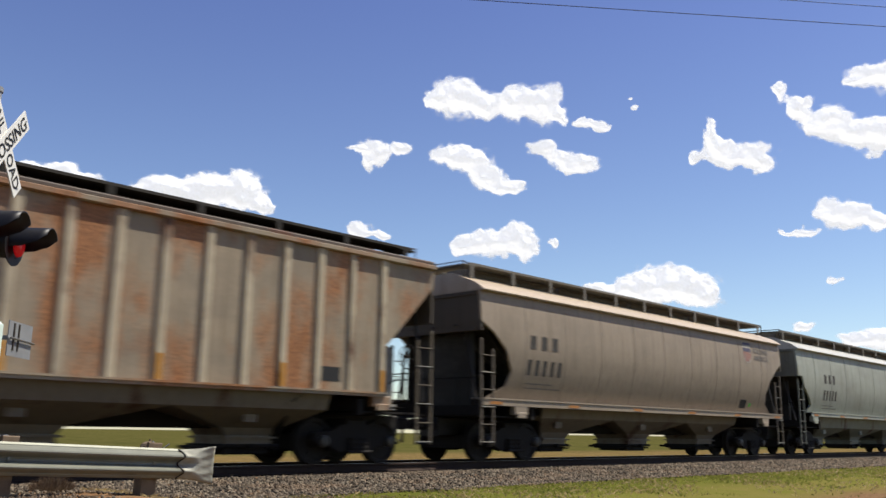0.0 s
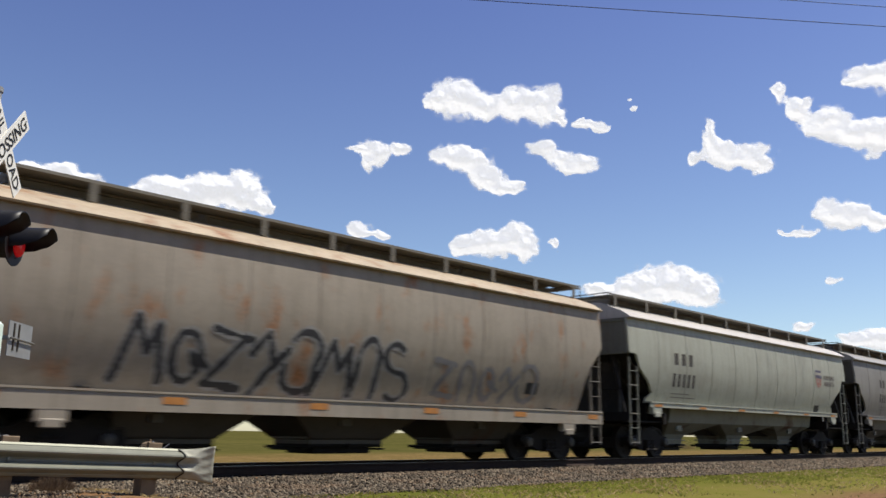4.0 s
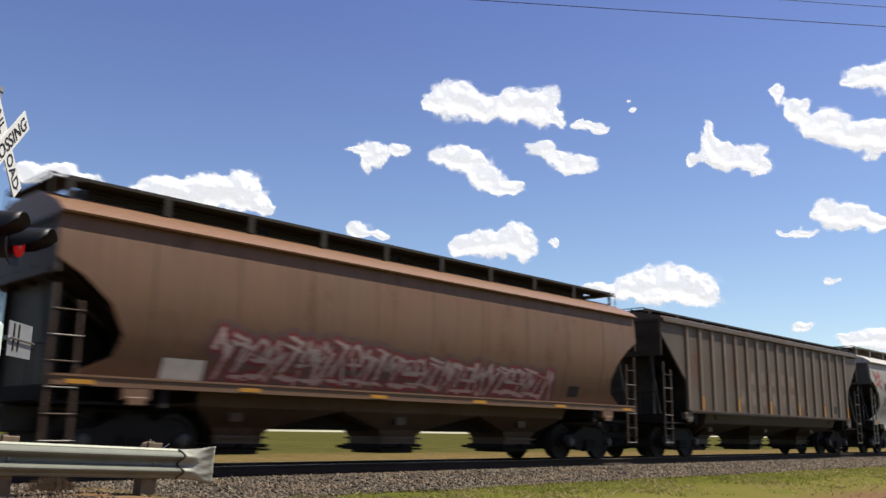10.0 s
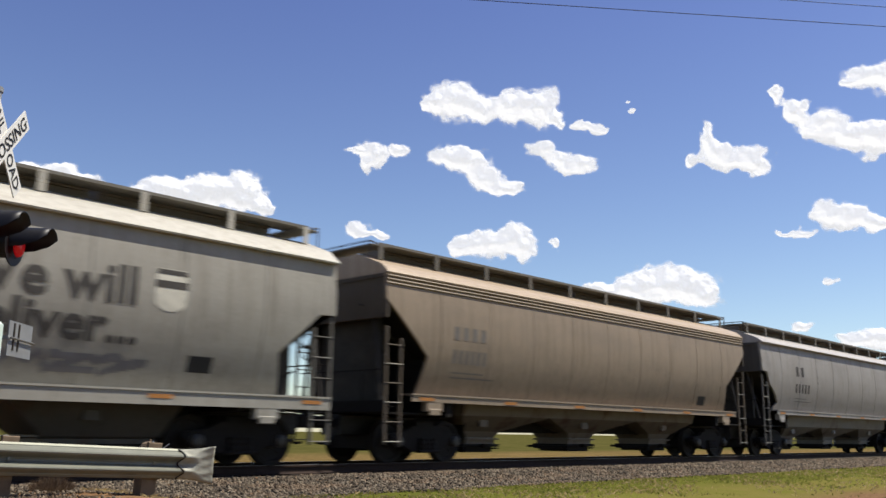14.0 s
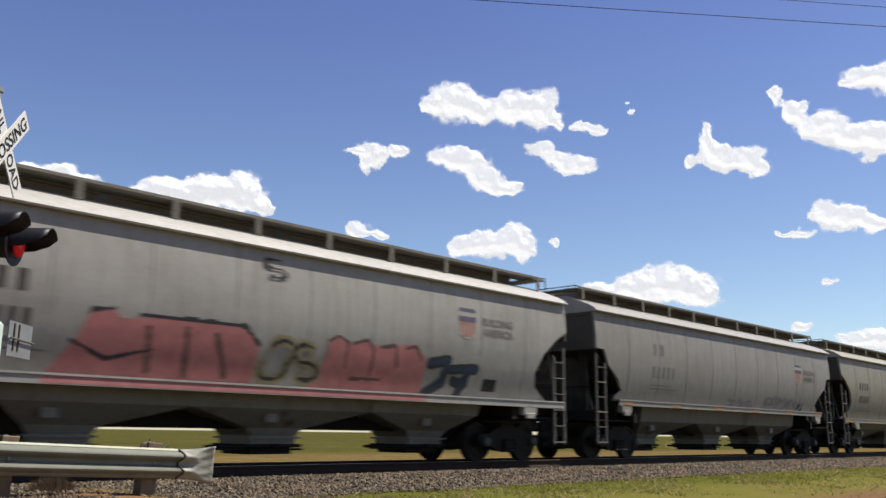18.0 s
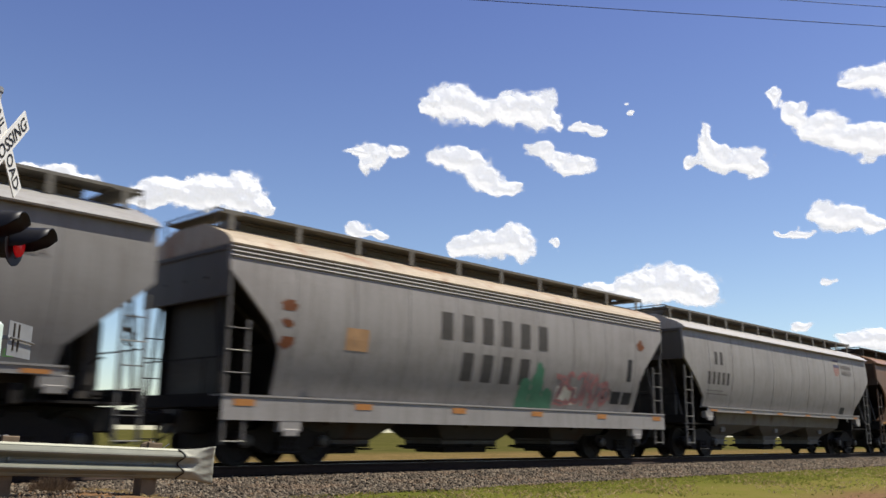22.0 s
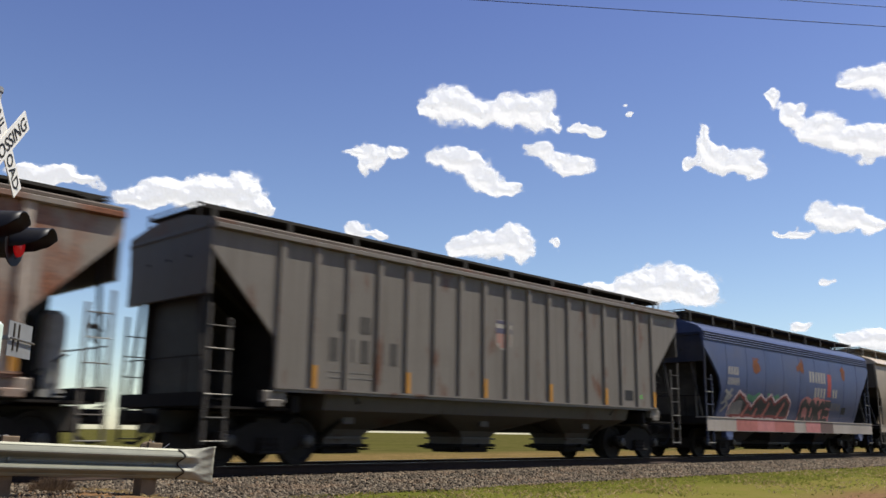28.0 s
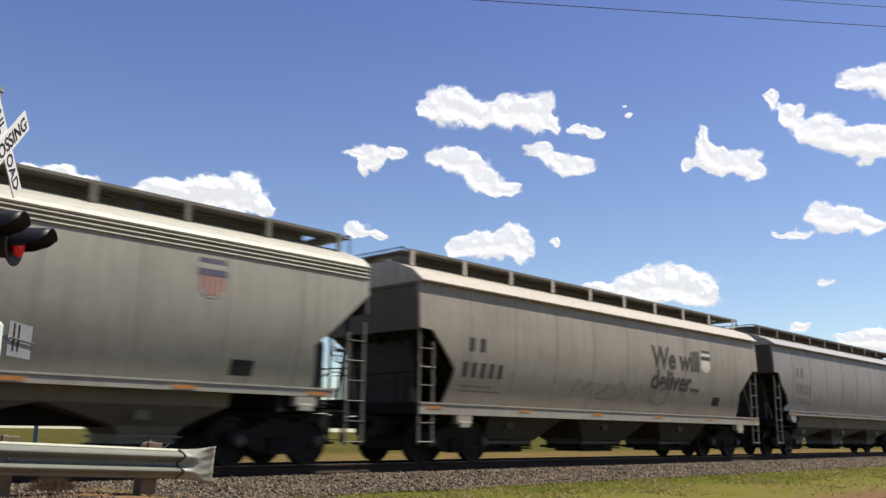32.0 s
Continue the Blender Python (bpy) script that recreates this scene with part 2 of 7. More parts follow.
xs = axis_steps(-14.0, 60.0, 0.5, 5200)
ys = axis_steps(-4.0, 34.0, 0.5, 5200)
gx, gy = np.meshgrid(xs, ys, indexing="ij")
gz = ground_height(gx, gy)
bumps = np.array([[noise.noise(Vector((a * 0.9, b * 0.9, 0.0))) for b in ys] for a in xs]) if len(xs) * len(ys) < 60000 else 0
gz = gz + 0.03 * bumps * (np.abs(gx) < 80) * (np.abs(gy) < 60)
nx, ny = len(xs), len(ys)
gfaces = [(i * ny + j, (i + 1) * ny + j, (i + 1) * ny + j + 1, i * ny + j + 1) for i in range(nx - 1) for j in range(ny - 1)]
M_SOIL = soil_material()
ground = put("ground", mesh_from("ground", np.stack([gx.ravel(), gy.ravel(), gz.ravel()], 1), gfaces, True), M_SOIL)
tagged(ground, "flat prairie ground with dry grass, bare soil and green fields", "ground", kind="structure")

# ---- track ----
CREST_Z = RAIL_Z - 0.205


def ballast_height(y):
    d = abs(y - TRACK_Y)
    return CREST_Z if d < 1.75 else CREST_Z - (d - 1.75) * 0.085


def gravel_material():
    n = Nodes("ballast_stone")
    n.bsdf.inputs["Specular IOR Level"].default_value = 0.1
    v = n.coords(spread=False)
    a = n.noise(v, 16.0, 4.0, 0.6)
    b = n.noise(v, 1.1, 4.0, 0.6)
    geo = n.add("ShaderNodeNewGeometry")
    c = n.ramp(geo.outputs["Random Per Island"], [(0.0, lin(36, 32, 27)), (0.35, lin(70, 64, 56)), (0.7, lin(98, 89, 78)), (0.9, lin(130, 121, 106)), (1.0, lin(104, 82, 63))])
    c = n.mix(n.fac(a, 0.4, 0.7), c, n.mix(0.5, c, (0.07, 0.06, 0.05, 1)))
    c = n.mix(n.fac(b, 0.5, 0.7), c, n.mix(0.35, c, lin(126, 104, 84)))
    c = n.mix(1.0, c, (1.0, 0.97, 0.92, 1), "MULTIPLY")
    return n.done(c, 0.9)


M_GRAVEL = gravel_material()
M_BED = plain("ballast_bed_dust", lin(42, 37, 31), 0.95, 0.0, 0.5, 14.0, 0.6)
sec = [(TRACK_Y + d, ballast_height(TRACK_Y + d)) for d in (-3.9, -2.8, -1.75, 1.75, 2.8, 3.9)] + [(TRACK_Y + 3.9, 0.2), (TRACK_Y - 3.9, 0.2)]
ballast = put("ballast", join("ballast", [extrude(sec, list(np.arange(-760, 801, 20.0)), True)]), M_BED)
tagged(ballast, "grey crushed-stone ballast bed under the railway track", "ballast", kind="structure")


def scatter_stones(name, count, x_lo, x_hi, y_lo, y_hi, size, seed, height, power=1.6):
    """Loose angular stones, denser where the track is nearest to the camera."""
    rng = np.random.default_rng(seed)
    x = x_lo + (x_hi - x_lo) * rng.random(count) ** power
    y = rng.uniform(y_lo, y_hi, count)
    s = size * rng.uniform(0.55, 1.25, count) * (1 + x / 60)
    z = np.array([height(a, b) for a, b in zip(x, y)]) + s * 0.25
    octa = np.array([(1, 0, 0), (-1, 0, 0), (0, 1, 0), (0, -1, 0), (0, 0, 1), (0, 0, -1)], float)
    shape = octa[None] * rng.uniform(0.55, 1.15, (count, 6, 1)) + rng.uniform(-0.22, 0.22, (count, 6, 3))
    ang = rng.uniform(0, 6.28, count)
    ca, sa = np.cos(ang), np.sin(ang)
    tilt = rng.uniform(-0.7, 0.7, count)
    ct, st = np.cos(tilt), np.sin(tilt)
    px, py, pz = shape[..., 0], shape[..., 1], shape[..., 2] * 0.75
    px, pz = px * ct[:, None] - pz * st[:, None], px * st[:, None] + pz * ct[:, None]
    qx = px * ca[:, None] - py * sa[:, None]
    qy = px * sa[:, None] + py * ca[:, None]
    v = np.stack([x[:, None] + qx * s[:, None], y[:, None] + qy * s[:, None], z[:, None] + pz * s[:, None]], -1).reshape(-1, 3)
    tri = np.array([(0, 2, 4), (2, 1, 4), (1, 3, 4), (3, 0, 4), (2, 0, 5), (1, 2, 5), (3, 1, 5), (0, 3, 5)])
    f = (tri[None] + 6 * np.arange(count)[:, None, None]).reshape(-1, 3)
    me = bpy.data.meshes.new(name)
    me.vertices.add(len(v))
    me.vertices.foreach_set("co", v.ravel())
    me.loops.add(f.size)
    me.loops.foreach_set("vertex_index", f.ravel().astype(np.int32))
    me.polygons.add(len(f))
    me.polygons.foreach_set("loop_start", np.arange(0, f.size, 3, dtype=np.int32))
    me.polygons.foreach_set("loop_total", np.full(len(f), 3, dtype=np.int32))
    me.update()
    me.validate()
    me.materials.append(M_GRAVEL)
    return me


def toe_wobble(x):
    return 0.35 * noise.noise(Vector((x * 0.45, 3.0, 0.0))) + 0.15 * noise.noise(Vector((x * 1.7, 8.0, 0.0)))


def stone_z(x, y):
    if y < 11.3 + toe_wobble(x):
        return -5.0
    return max(ballast_height(y), float(ground_height(x, y)) if y < 11.9 else 0.0)


stones = put("ballast_stones", scatter_stones("ballast_stones", 80000, 0.5, 75.0, 10.9, 14.15, 0.036, 4, stone_z), M_GRAVEL)
tagged(stones, "loose grey and tan crushed ballast stones", "stones", kind="stuff")

def loose_z(x, y):
    g = noise.noise(Vector((x * 0.8, y * 0.8, 2.0)))
    return float(ground_height(x, y)) if g > -0.15 and y < 11.6 else -5.0


gravel = put("loose_gravel", scatter_stones("loose_gravel", 16000, 1.0, 9.0, 6.6, 11.6, 0.022, 9, loose_z, 1.0), M_GRAVEL)
tagged(gravel, "loose tan gravel strewn over bare soil", "gravel", kind="stuff")

RAIL_SEC = [(-0.075, 0.0), (0.075, 0.0), (0.075, 0.012), (0.02, 0.03), (0.011, 0.045), (0.011, 0.125), (0.036, 0.138), (0.036, 0.168), (0.028, 0.175),
            (-0.028, 0.175), (-0.036, 0.168), (-0.036, 0.138), (-0.011, 0.125), (-0.011, 0.045), (-0.02, 0.03), (-0.075, 0.012)]
track = tagged(new("railway_track"), "single railway track of rusty rails on dark timber ties", "railway track", kind="structure")
track.location = (0, TRACK_Y, RAIL_Z - 0.175)
for side in (-0.7535, 0.7535):
    me = join("rail", [extrude(RAIL_SEC, list(np.arange(-760, 801, 40.0)), True)])
    rail = put("rail", me, M_RAILSIDE, track, pose(0, side, 0), "rusty steel rail with a polished head")
    put("rail_head", kept("rail_head", lambda: join("rail_head", [box(-760, 800, -0.027, 0.027, 0.172, 0.1772)])), M_BRIGHT, rail)
tie_mesh = join("tie", [box(-0.115, 0.115, -1.3, 1.3, -0.17, 0.0, 0.012)])
rng_tie = random.Random(5)
far_ties = []
for i in range(-60, 1480):
    x = -60 + i * 0.52
    m = pose(x + rng_tie.uniform(-0.03, 0.03), rng_tie.uniform(-0.03, 0.03), -0.003, 0, 0, rng_tie.uniform(-1, 1))
    if 0 <= x < 60:
        put("tie", tie_mesh, M_TIE, track, m)
    elif -20 <= x < 160:
        far_ties.append(moved(box(-0.115, 0.115, -1.3, 1.3, -0.17, 0.0), x, 0, -0.003))
ties = put("tie_rows", join("tie_rows", far_ties), M_TIE, track)
tagged(ties, kind="stuff")


# ---- the train: covered hopper cars ----
# Local space of a car: x along it, y across (the camera's side is -y), z from the top of the rails.
KINDS = {
    # belly: bow of the side; sill: top and bottom of the side sill; cut: how the side sheet is cut away at the ends
    "round": dict(top=4.0, belly=0.14, sill=(1.46, 1.30), inset=0.10, cut=[(0.0, 3.26), (0.45, 3.02), (0.95, 2.62), (1.22, 2.15), (1.12, 1.80), (0.55, 1.50), (0.5, 1.30)], spine=True),
    "angular": dict(top=4.0, belly=0.125, sill=(1.62, 1.47), inset=1.1, cut=[(0.0, 2.98), (0.38, 2.96), (0.60, 2.56), (1.15, 2.20), (1.42, 1.90), (1.16, 1.72), (1.16, 1.45)], spine=True),
    "angularmid": dict(top=4.0, belly=0.125, sill=(1.58, 1.43), inset=1.35, cut=[(0.0, 3.05), (1.38, 1.90), (1.42, 1.60), (1.42, 1.30)], spine=True),
    "corrugated": dict(top=4.0, belly=0.13, sill=(1.46, 1.30), inset=0.8, cut=[(0.0, 3.42), (1.30, 2.28), (1.16, 1.55), (1.16, 1.30)], spine=True),
    "ribbedlow": dict(top=4.17, belly=0.0, sill=(1.44, 1.36), inset=1.45, cut=[(0.0, 3.72), (1.46, 2.32), (1.48, 2.05), (1.48, 1.30)], spine=True),
    "ribbed": dict(top=4.34, belly=0.0, sill=(1.44, 1.36), inset=1.45, cut=[(0.0, 3.85), (1.46, 2.35), (1.48, 2.1), (1.48, 1.30)], spine=True),
    "boxed": dict(top=4.0, belly=0.125, sill=(1.27, 0.83), inset=0.0, cut=[(0.0, 3.50), (0.95, 2.57), (1.2, 2.15), (1.25, 1.15)], spine=False),
    "boxround": dict(top=4.0, belly=0.13, sill=(1.25, 0.93), inset=0.0, cut=[(0.0, 2.95), (0.45, 2.45), (0.62, 2.1), (0.7, 1.15)], spine=False),
    "arched": dict(top=3.96, belly=0.125, sill=(1.29, 1.05), inset=0.05, cut=[(0.0, 2.90), (0.40, 2.88), (1.26, 2.08), (1.12, 1.45), (1.05, 1.10)], spine=False),
}


def half_width(kind, z):
    k = KINDS[kind]
    if kind.startswith("ribbed"):
        return 1.53
    return 1.60 - (k["belly"] if z < 3.0 else 0.075) * (z - 3.0) ** 2


def cut_back(kind, z):
    pts = KINDS[kind]["cut"]
    return float(np.interp(z, [p[1] for p in reversed(pts)], [p[0] for p in reversed(pts)]))


def side_sheet_mesh(kind, hb, sign):
    k = KINDS[kind]
    z0, z1 = k["sill"][0] - 0.02, k["top"] + 0.03
    zs = sorted(set([round(z, 3) for z in np.linspace(z0, z1, 15)] + [p[1] for p in k["cut"] if p[1] > z0 + 0.02]))
    cols = 22
    v, f = [], []
    for z in zs:
        xe = hb - cut_back(kind, z)
        for i in range(cols + 1):
            v.append((xe * (2 * i / cols - 1), sign * half_width(kind, z), z))
    for j in range(len(zs) - 1):
        for i in range(cols):
            a = j * (cols + 1) + i
            f.append((a, a + 1, a + cols + 2, a + cols + 1))
    # turned-in edge along the cut ends gives the sheet its thickness
    for e in (0, cols):
        base = len(v)
        for j, z in enumerate(zs):
            x = v[j * (cols + 1) + e][0]
            v += [(x, sign * half_width(kind, z), z), (x, sign * (half_width(kind, z) - 0.07), z)]
        for j in range(len(zs) - 1):
            a = base + 2 * j
            f.append((a, a + 2, a + 3, a + 1))
    return mesh_from("side_sheet", v, f, True)


def roof_section(kind):
    t = KINDS[kind]["top"]
    w = half_width(kind, t)
    if kind.startswith("ribbed"):
        half = [(-1.50, t - 0.02), (-1.545, t - 0.02), (-1.56, t), (-1.56, t + 0.05), (-1.535, t + 0.075), (-0.60, t + 0.26)]
    elif kind == "arched":
        half = [(-w + 0.02, t - 0.02), (-w - 0.11, t - 0.03), (-w - 0.13, t), (-w + 0.02, t + 0.13), (-w + 0.20, t + 0.27), (-0.60, t + 0.55)]
    elif kind in ("corrugated", "boxed"):
        half = [(-w + 0.02, t - 0.01), (-w - 0.035, t - 0.02), (-w - 0.05, t + 0.01), (-w + 0.01, t + 0.09), (-w + 0.15, t + 0.20), (-0.60, t + 0.50)]
    else:
        half = [(-w + 0.02, t - 0.01), (-w - 0.11, t - 0.02), (-w - 0.13, t + 0.01), (-w - 0.03, t + 0.09), (-w + 0.15, t + 0.20), (-0.60, t + 0.50)]
    return half + [(-y, z) for y, z in reversed(half)]


def roof_mesh(kind, hb):
    return join("roof", [extrude(roof_section(kind), list(np.linspace(-hb, hb, 12)), True)])


def end_mesh(kind, hb):
    """Upright end sheet at +x."""
    k = KINDS[kind]
    z0 = min(k["cut"][0][1], 3.06) - 0.03
    zs = np.linspace(z0, k["top"] + 0.05, 6)
    sec = [(-half_width(kind, z) + 0.02, z) for z in zs] + [(half_width(kind, z) - 0.02, z) for z in reversed(zs)]
    return join("end_sheet", [extrude(sec, [hb - 0.06, hb - 0.01], True), box(hb - 0.02, hb + 0.035, -1.42, 1.42, z0, z0 + 0.07), box(hb - 0.02, hb + 0.03, -1.42, 1.42, k["top"] - 0.1, k["top"] - 0.03)])


def slope_mesh(kind, hb):
    """Sloping end sheet at +x, from the upright end down to the last bay."""
    zt = KINDS[kind]["cut"][0][1]
    pts = [(hb - 0.02, min(1.50, half_width(kind, zt) - 0.05), zt), (hb - 0.02 - (zt - 1.25) * 1.38, half_width(kind, 1.25) - 0.06, 1.25), (4.86, 0.52, 0.45)]
    v, f = [], []
    for off in (0.0, 0.05):
        for x, w, z in pts:
            v += [(x - off, -w, z - off * 0.4), (x - off, w, z - off * 0.4)]
    f += [(0, 1, 3, 2), (2, 3, 5, 4), (6, 8, 9, 7), (8, 10, 11, 9), (0, 2, 8, 6), (1, 7, 9, 3), (2, 4, 10, 8), (3, 9, 11, 5)]
    return join("slope_sheet", [(v, f)])


def stiffener_mesh(kind, hb):
    zt = KINDS[kind]["cut"][0][1]
    return join("stiffener", [rod((hb, 0, zt - 0.05), (hb - (zt - 1.3) * 1.38, 0, 1.30), 0.035, 5)])


def sill_mesh(kind, hb, sign):
    k = KINDS[kind]
    zt, zb = k["sill"]
    xe = hb - k["inset"]
    w = half_width(kind, zt)
    y_in, y_out = w - 0.05, 1.575
    if kind.startswith("ribbed"):
        y_out = 1.615
    sec = [(sign * y_in, zt + 0.012), (sign * (y_out + 0.022), zt + 0.012), (sign * (y_out + 0.022), zt - 0.024), (sign * y_out, zt - 0.03), (sign * y_out, zb), (sign * (y_out - 0.07), zb), (sign * (y_out - 0.07), zb + 0.02), (sign * (y_out - 0.018), zb + 0.025), (sign * (y_out - 0.018), zt - 0.025), (sign * y_in, zt - 0.025)]
    pieces = [extrude(sec, list(np.linspace(-xe, xe, 9)), True)]
    if kind in ("boxed", "boxround"):
        for i in range(9):
            x = -xe + (i + 0.5) * 2 * xe / 9
            pieces.append(moved(box(-0.02, 0.02, min(sign * (y_out - 0.06), sign * y_out), max(sign * (y_out - 0.06), sign * y_out), zb + 0.02, zt - 0.03), x))
    return join("side_sill", pieces)


def bay_mesh(kind, where):
    """Hopper bay: a funnel to the outlet; where is -1, 0 or 1 along the car."""
    zt = KINDS[kind]["sill"][0] - 0.06
    w = half_width(kind, 1.4) - 0.06
    lo, hi = -2.12, 2.12
    if where > 0:
        hi = 1.25
    if where < 0:
        lo = -1.25
    wt = w
    # sloping funnel down to the throat, then an upright throat with a rim
    if KINDS[kind]["spine"]:
        rings = [(lo, hi, wt, zt), (lo * 0.985, hi * 0.985, wt - 0.10, 1.06), (-0.66, 0.66, 0.62, 0.70), (-0.53, 0.53, 0.55, 0.56), (-0.53, 0.53, 0.55, 0.40)]
    else:
        rings = [(lo, hi, wt, zt), (max(lo, -1.92), min(hi, 1.92), wt - 0.06, zt - 0.05), (-1.02, 1.02, 0.70, 0.52), (-0.98, 0.98, 0.62, 0.48), (-0.98, 0.98, 0.62, 0.40)]
    v, f = [], []
    for a, b, w_, z in rings:
        v += [(a, -w_, z), (b, -w_, z), (b, w_, z), (a, w_, z)]
    for r in range(len(rings) - 1):
        for i in range(4):
            j = (i + 1) % 4
            f.append((4 * r + i, 4 * r + j, 4 * r + 4 + j, 4 * r + 4 + i))
    e = 4 * (len(rings) - 1)
    f.append((e, e + 1, e + 2, e + 3))
    wide = rings[3][1] + 0.07
    pieces = [(v, f), box(-wide, wide, -0.64, 0.64, 0.50, 0.54)]
    # poke-hole door on the funnel's face
    ym, zm = -(wt + 0.62) / 2 - 0.02, (rings[1][3] + rings[2][3]) / 2 - 0.05
    pieces.append(box(-0.50, -0.22, ym - 0.06, ym + 0.02, zm - 0.02, zm + 0.14))
    return join("hopper_bay", pieces)


def gate_mesh():
    parts = [box(-0.66, 0.66, -0.60, 0.60, 0.33, 0.40, 0.02), box(-0.50, 0.50, -0.48, 0.48, 0.20, 0.34, 0.02),
             box(-0.80, -0.66, -0.46, 0.46, 0.27, 0.31), box(0.66, 0.80, -0.46, 0.46, 0.27, 0.31), rod((-0.74, -0.70, 0.33), (-0.74, 0.70, 0.33), 0.035), rod((0.0, -0.72, 0.36), (0.0, -0.58, 0.36), 0.05)]
    return join("outlet_gate", parts)


def spine_mesh(hb):
    return join("centre_sill", [box(-hb + 0.1, hb - 0.1, -0.27, 0.27, 0.68, 1.02, 0.02)])


def stub_mesh(hb):
    return join("stub_sill", [box(4.6, hb + 0.05, -0.27, 0.27, 0.68, 1.02, 0.02)])


def platform_mesh(kind, hb):
    """End sill, deck and the post frame between the slope sheet and the deck, at +x."""
    pieces = [box(hb - 0.16, hb, -1.52, 1.52, 1.06, 1.30, 0.02), box(hb - 2.1, hb - 0.1, -1.40, 1.40, 1.03, 1.07),
              box(hb - 2.1, hb - 1.95, -1.5, 1.5, 0.98, 1.3, 0.02)]
    for y in (-0.33, 0.33):
        pieces.append(box(hb - 0.98, hb - 0.88, y - 0.06, y + 0.06, 1.07, 2.45))
    pieces.append(rod((hb - 0.06, -1.35, 1.95), (hb - 0.06, 1.35, 1.95), 0.014))
    pieces.append(rod((hb - 0.06, -0.8, 1.3), (hb - 0.06, -0.8, 1.95), 0.014))
    pieces.append(rod((hb - 0.06, 0.8, 1.3), (hb - 0.06, 0.8, 1.95), 0.014))
    return join("end_platform", pieces)


def bolster_web_mesh(kind, hb):
    """Cross web over the truck and the centre web under the slope sheet, at +x."""
    zt = KINDS[kind]["cut"][0][1]
    x, w = hb - 1.55, half_width(kind, 1.2) - 0.05
    zw = zt - (1.55 - 0.02) / 1.38 - 0.06
    cross = ([(x, -w, 0.98), (x, w, 0.98), (x, w, zw), (x, -w, zw), (x - 0.03, -w, 0.98), (x - 0.03, w, 0.98), (x - 0.03, w, zw), (x - 0.03, -w, zw)],
             [(0, 1, 2, 3), (7, 6, 5, 4), (0, 3, 7, 4), (1, 5, 6, 2), (3, 2, 6, 7), (0, 4, 5, 1)])
    z2 = zt - (0.45 - 0.02) / 1.38 - 0.1
    flat = [(x, 1.05), (hb - 0.55, 1.05), (hb - 0.45, z2), (x, zw)]
    v = [(a, y, b) for y in (-0.03, 0.03) for a, b in flat]
    centre = (v, [(0, 1, 2, 3), (7, 6, 5, 4), (0, 4, 5, 1), (1, 5, 6, 2), (2, 6, 7, 3), (3, 7, 4, 0)])
    struts = [rod((hb - 0.12, s * 1.35, 1.25), (hb - 0.10, s * 0.95, zt), 0.04, 6) for s in (-1, 1)]
    return join("bolster_web", [cross, centre, box(hb - 2.1, hb + 0.12, -0.32, 0.32, 0.58, 1.02, 0.03)] + struts)


def end_filler_mesh(kind, hb):
    """Added upright plate with turned flanges, closing the gap between the deck and the end sheet, at +x."""
    zt = KINDS[kind]["cut"][0][1]
    sec = [(hb - 0.34, -1.08), (hb - 0.34, 1.08), (hb - 0.20, 1.08), (hb - 0.20, 1.04), (hb - 0.30, 1.04), (hb - 0.30, -1.04), (hb - 0.20, -1.04), (hb - 0.20, -1.08)]
    n = len(sec)
    v = [(x, y, z) for z in (1.07, zt + 0.02) for x, y in sec]
    f = [(i, (i + 1) % n, n + (i + 1) % n, n + i) for i in range(n)] + [tuple(reversed(range(n))), tuple(range(n, 2 * n))]
    return mesh_from("end_plate", v, f)


def top_rail_mesh(kind, hb):
    """Side plate along the top of the ribbed cars."""
    t = KINDS[kind]["top"]
    return join("top_rail", [extrude([(-1.52, t - 0.13), (-1.60, t - 0.13), (-1.64, t - 0.11), (-1.64, t - 0.035), (-1.62, t - 0.022), (-1.52, t - 0.022)], [-hb + 0.02, hb - 0.02], True)])


def brake_gear_mesh():
    """Brake cylinder, valve box and piping on the end platform, at the origin."""
    return join("brake_gear", [moved(lathe([(0.10, -0.3), (0.17, -0.27), (0.17, 0.15), (0.08, 0.2)], "y", 12), 0, 0, 0.25), box(-0.15, 0.18, -0.75, -0.45, 0.0, 0.42, 0.03),
                               rod((0.2, -1.2, 0.1), (0.2, 1.2, 0.12), 0.02), rod((-0.3, -0.6, 0.3), (0.3, -0.9, 0.75), 0.02), box(-0.1, 0.1, 0.3, 0.42, 0.0, 0.6, 0.02)])


def gusset_mesh():
    return join("jacking_pad", [box(-0.24, 0.24, -0.10, 0.06, -0.22, 0.0, 0.02), box(-0.16, 0.16, -0.12, -0.06, -0.30, -0.16, 0.015)])


def ladder_mesh():
    return join("ladder", [box(-0.235, -0.185, -0.025, 0.025, 0.40, 3.02, 0.008), box(0.185, 0.235, -0.025, 0.025, 0.40, 2.62, 0.008)])


def low_ladder_mesh():
    return join("ladder_low", [box(-0.235, -0.185, -0.025, 0.025, 0.40, 2.85, 0.008), box(0.185, 0.235, -0.025, 0.025, 0.40, 2.62, 0.008)])


def rung_mesh():
    return join("rung", [rod((-0.24, 0, 0), (0.24, 0, 0), 0.012, 6)])


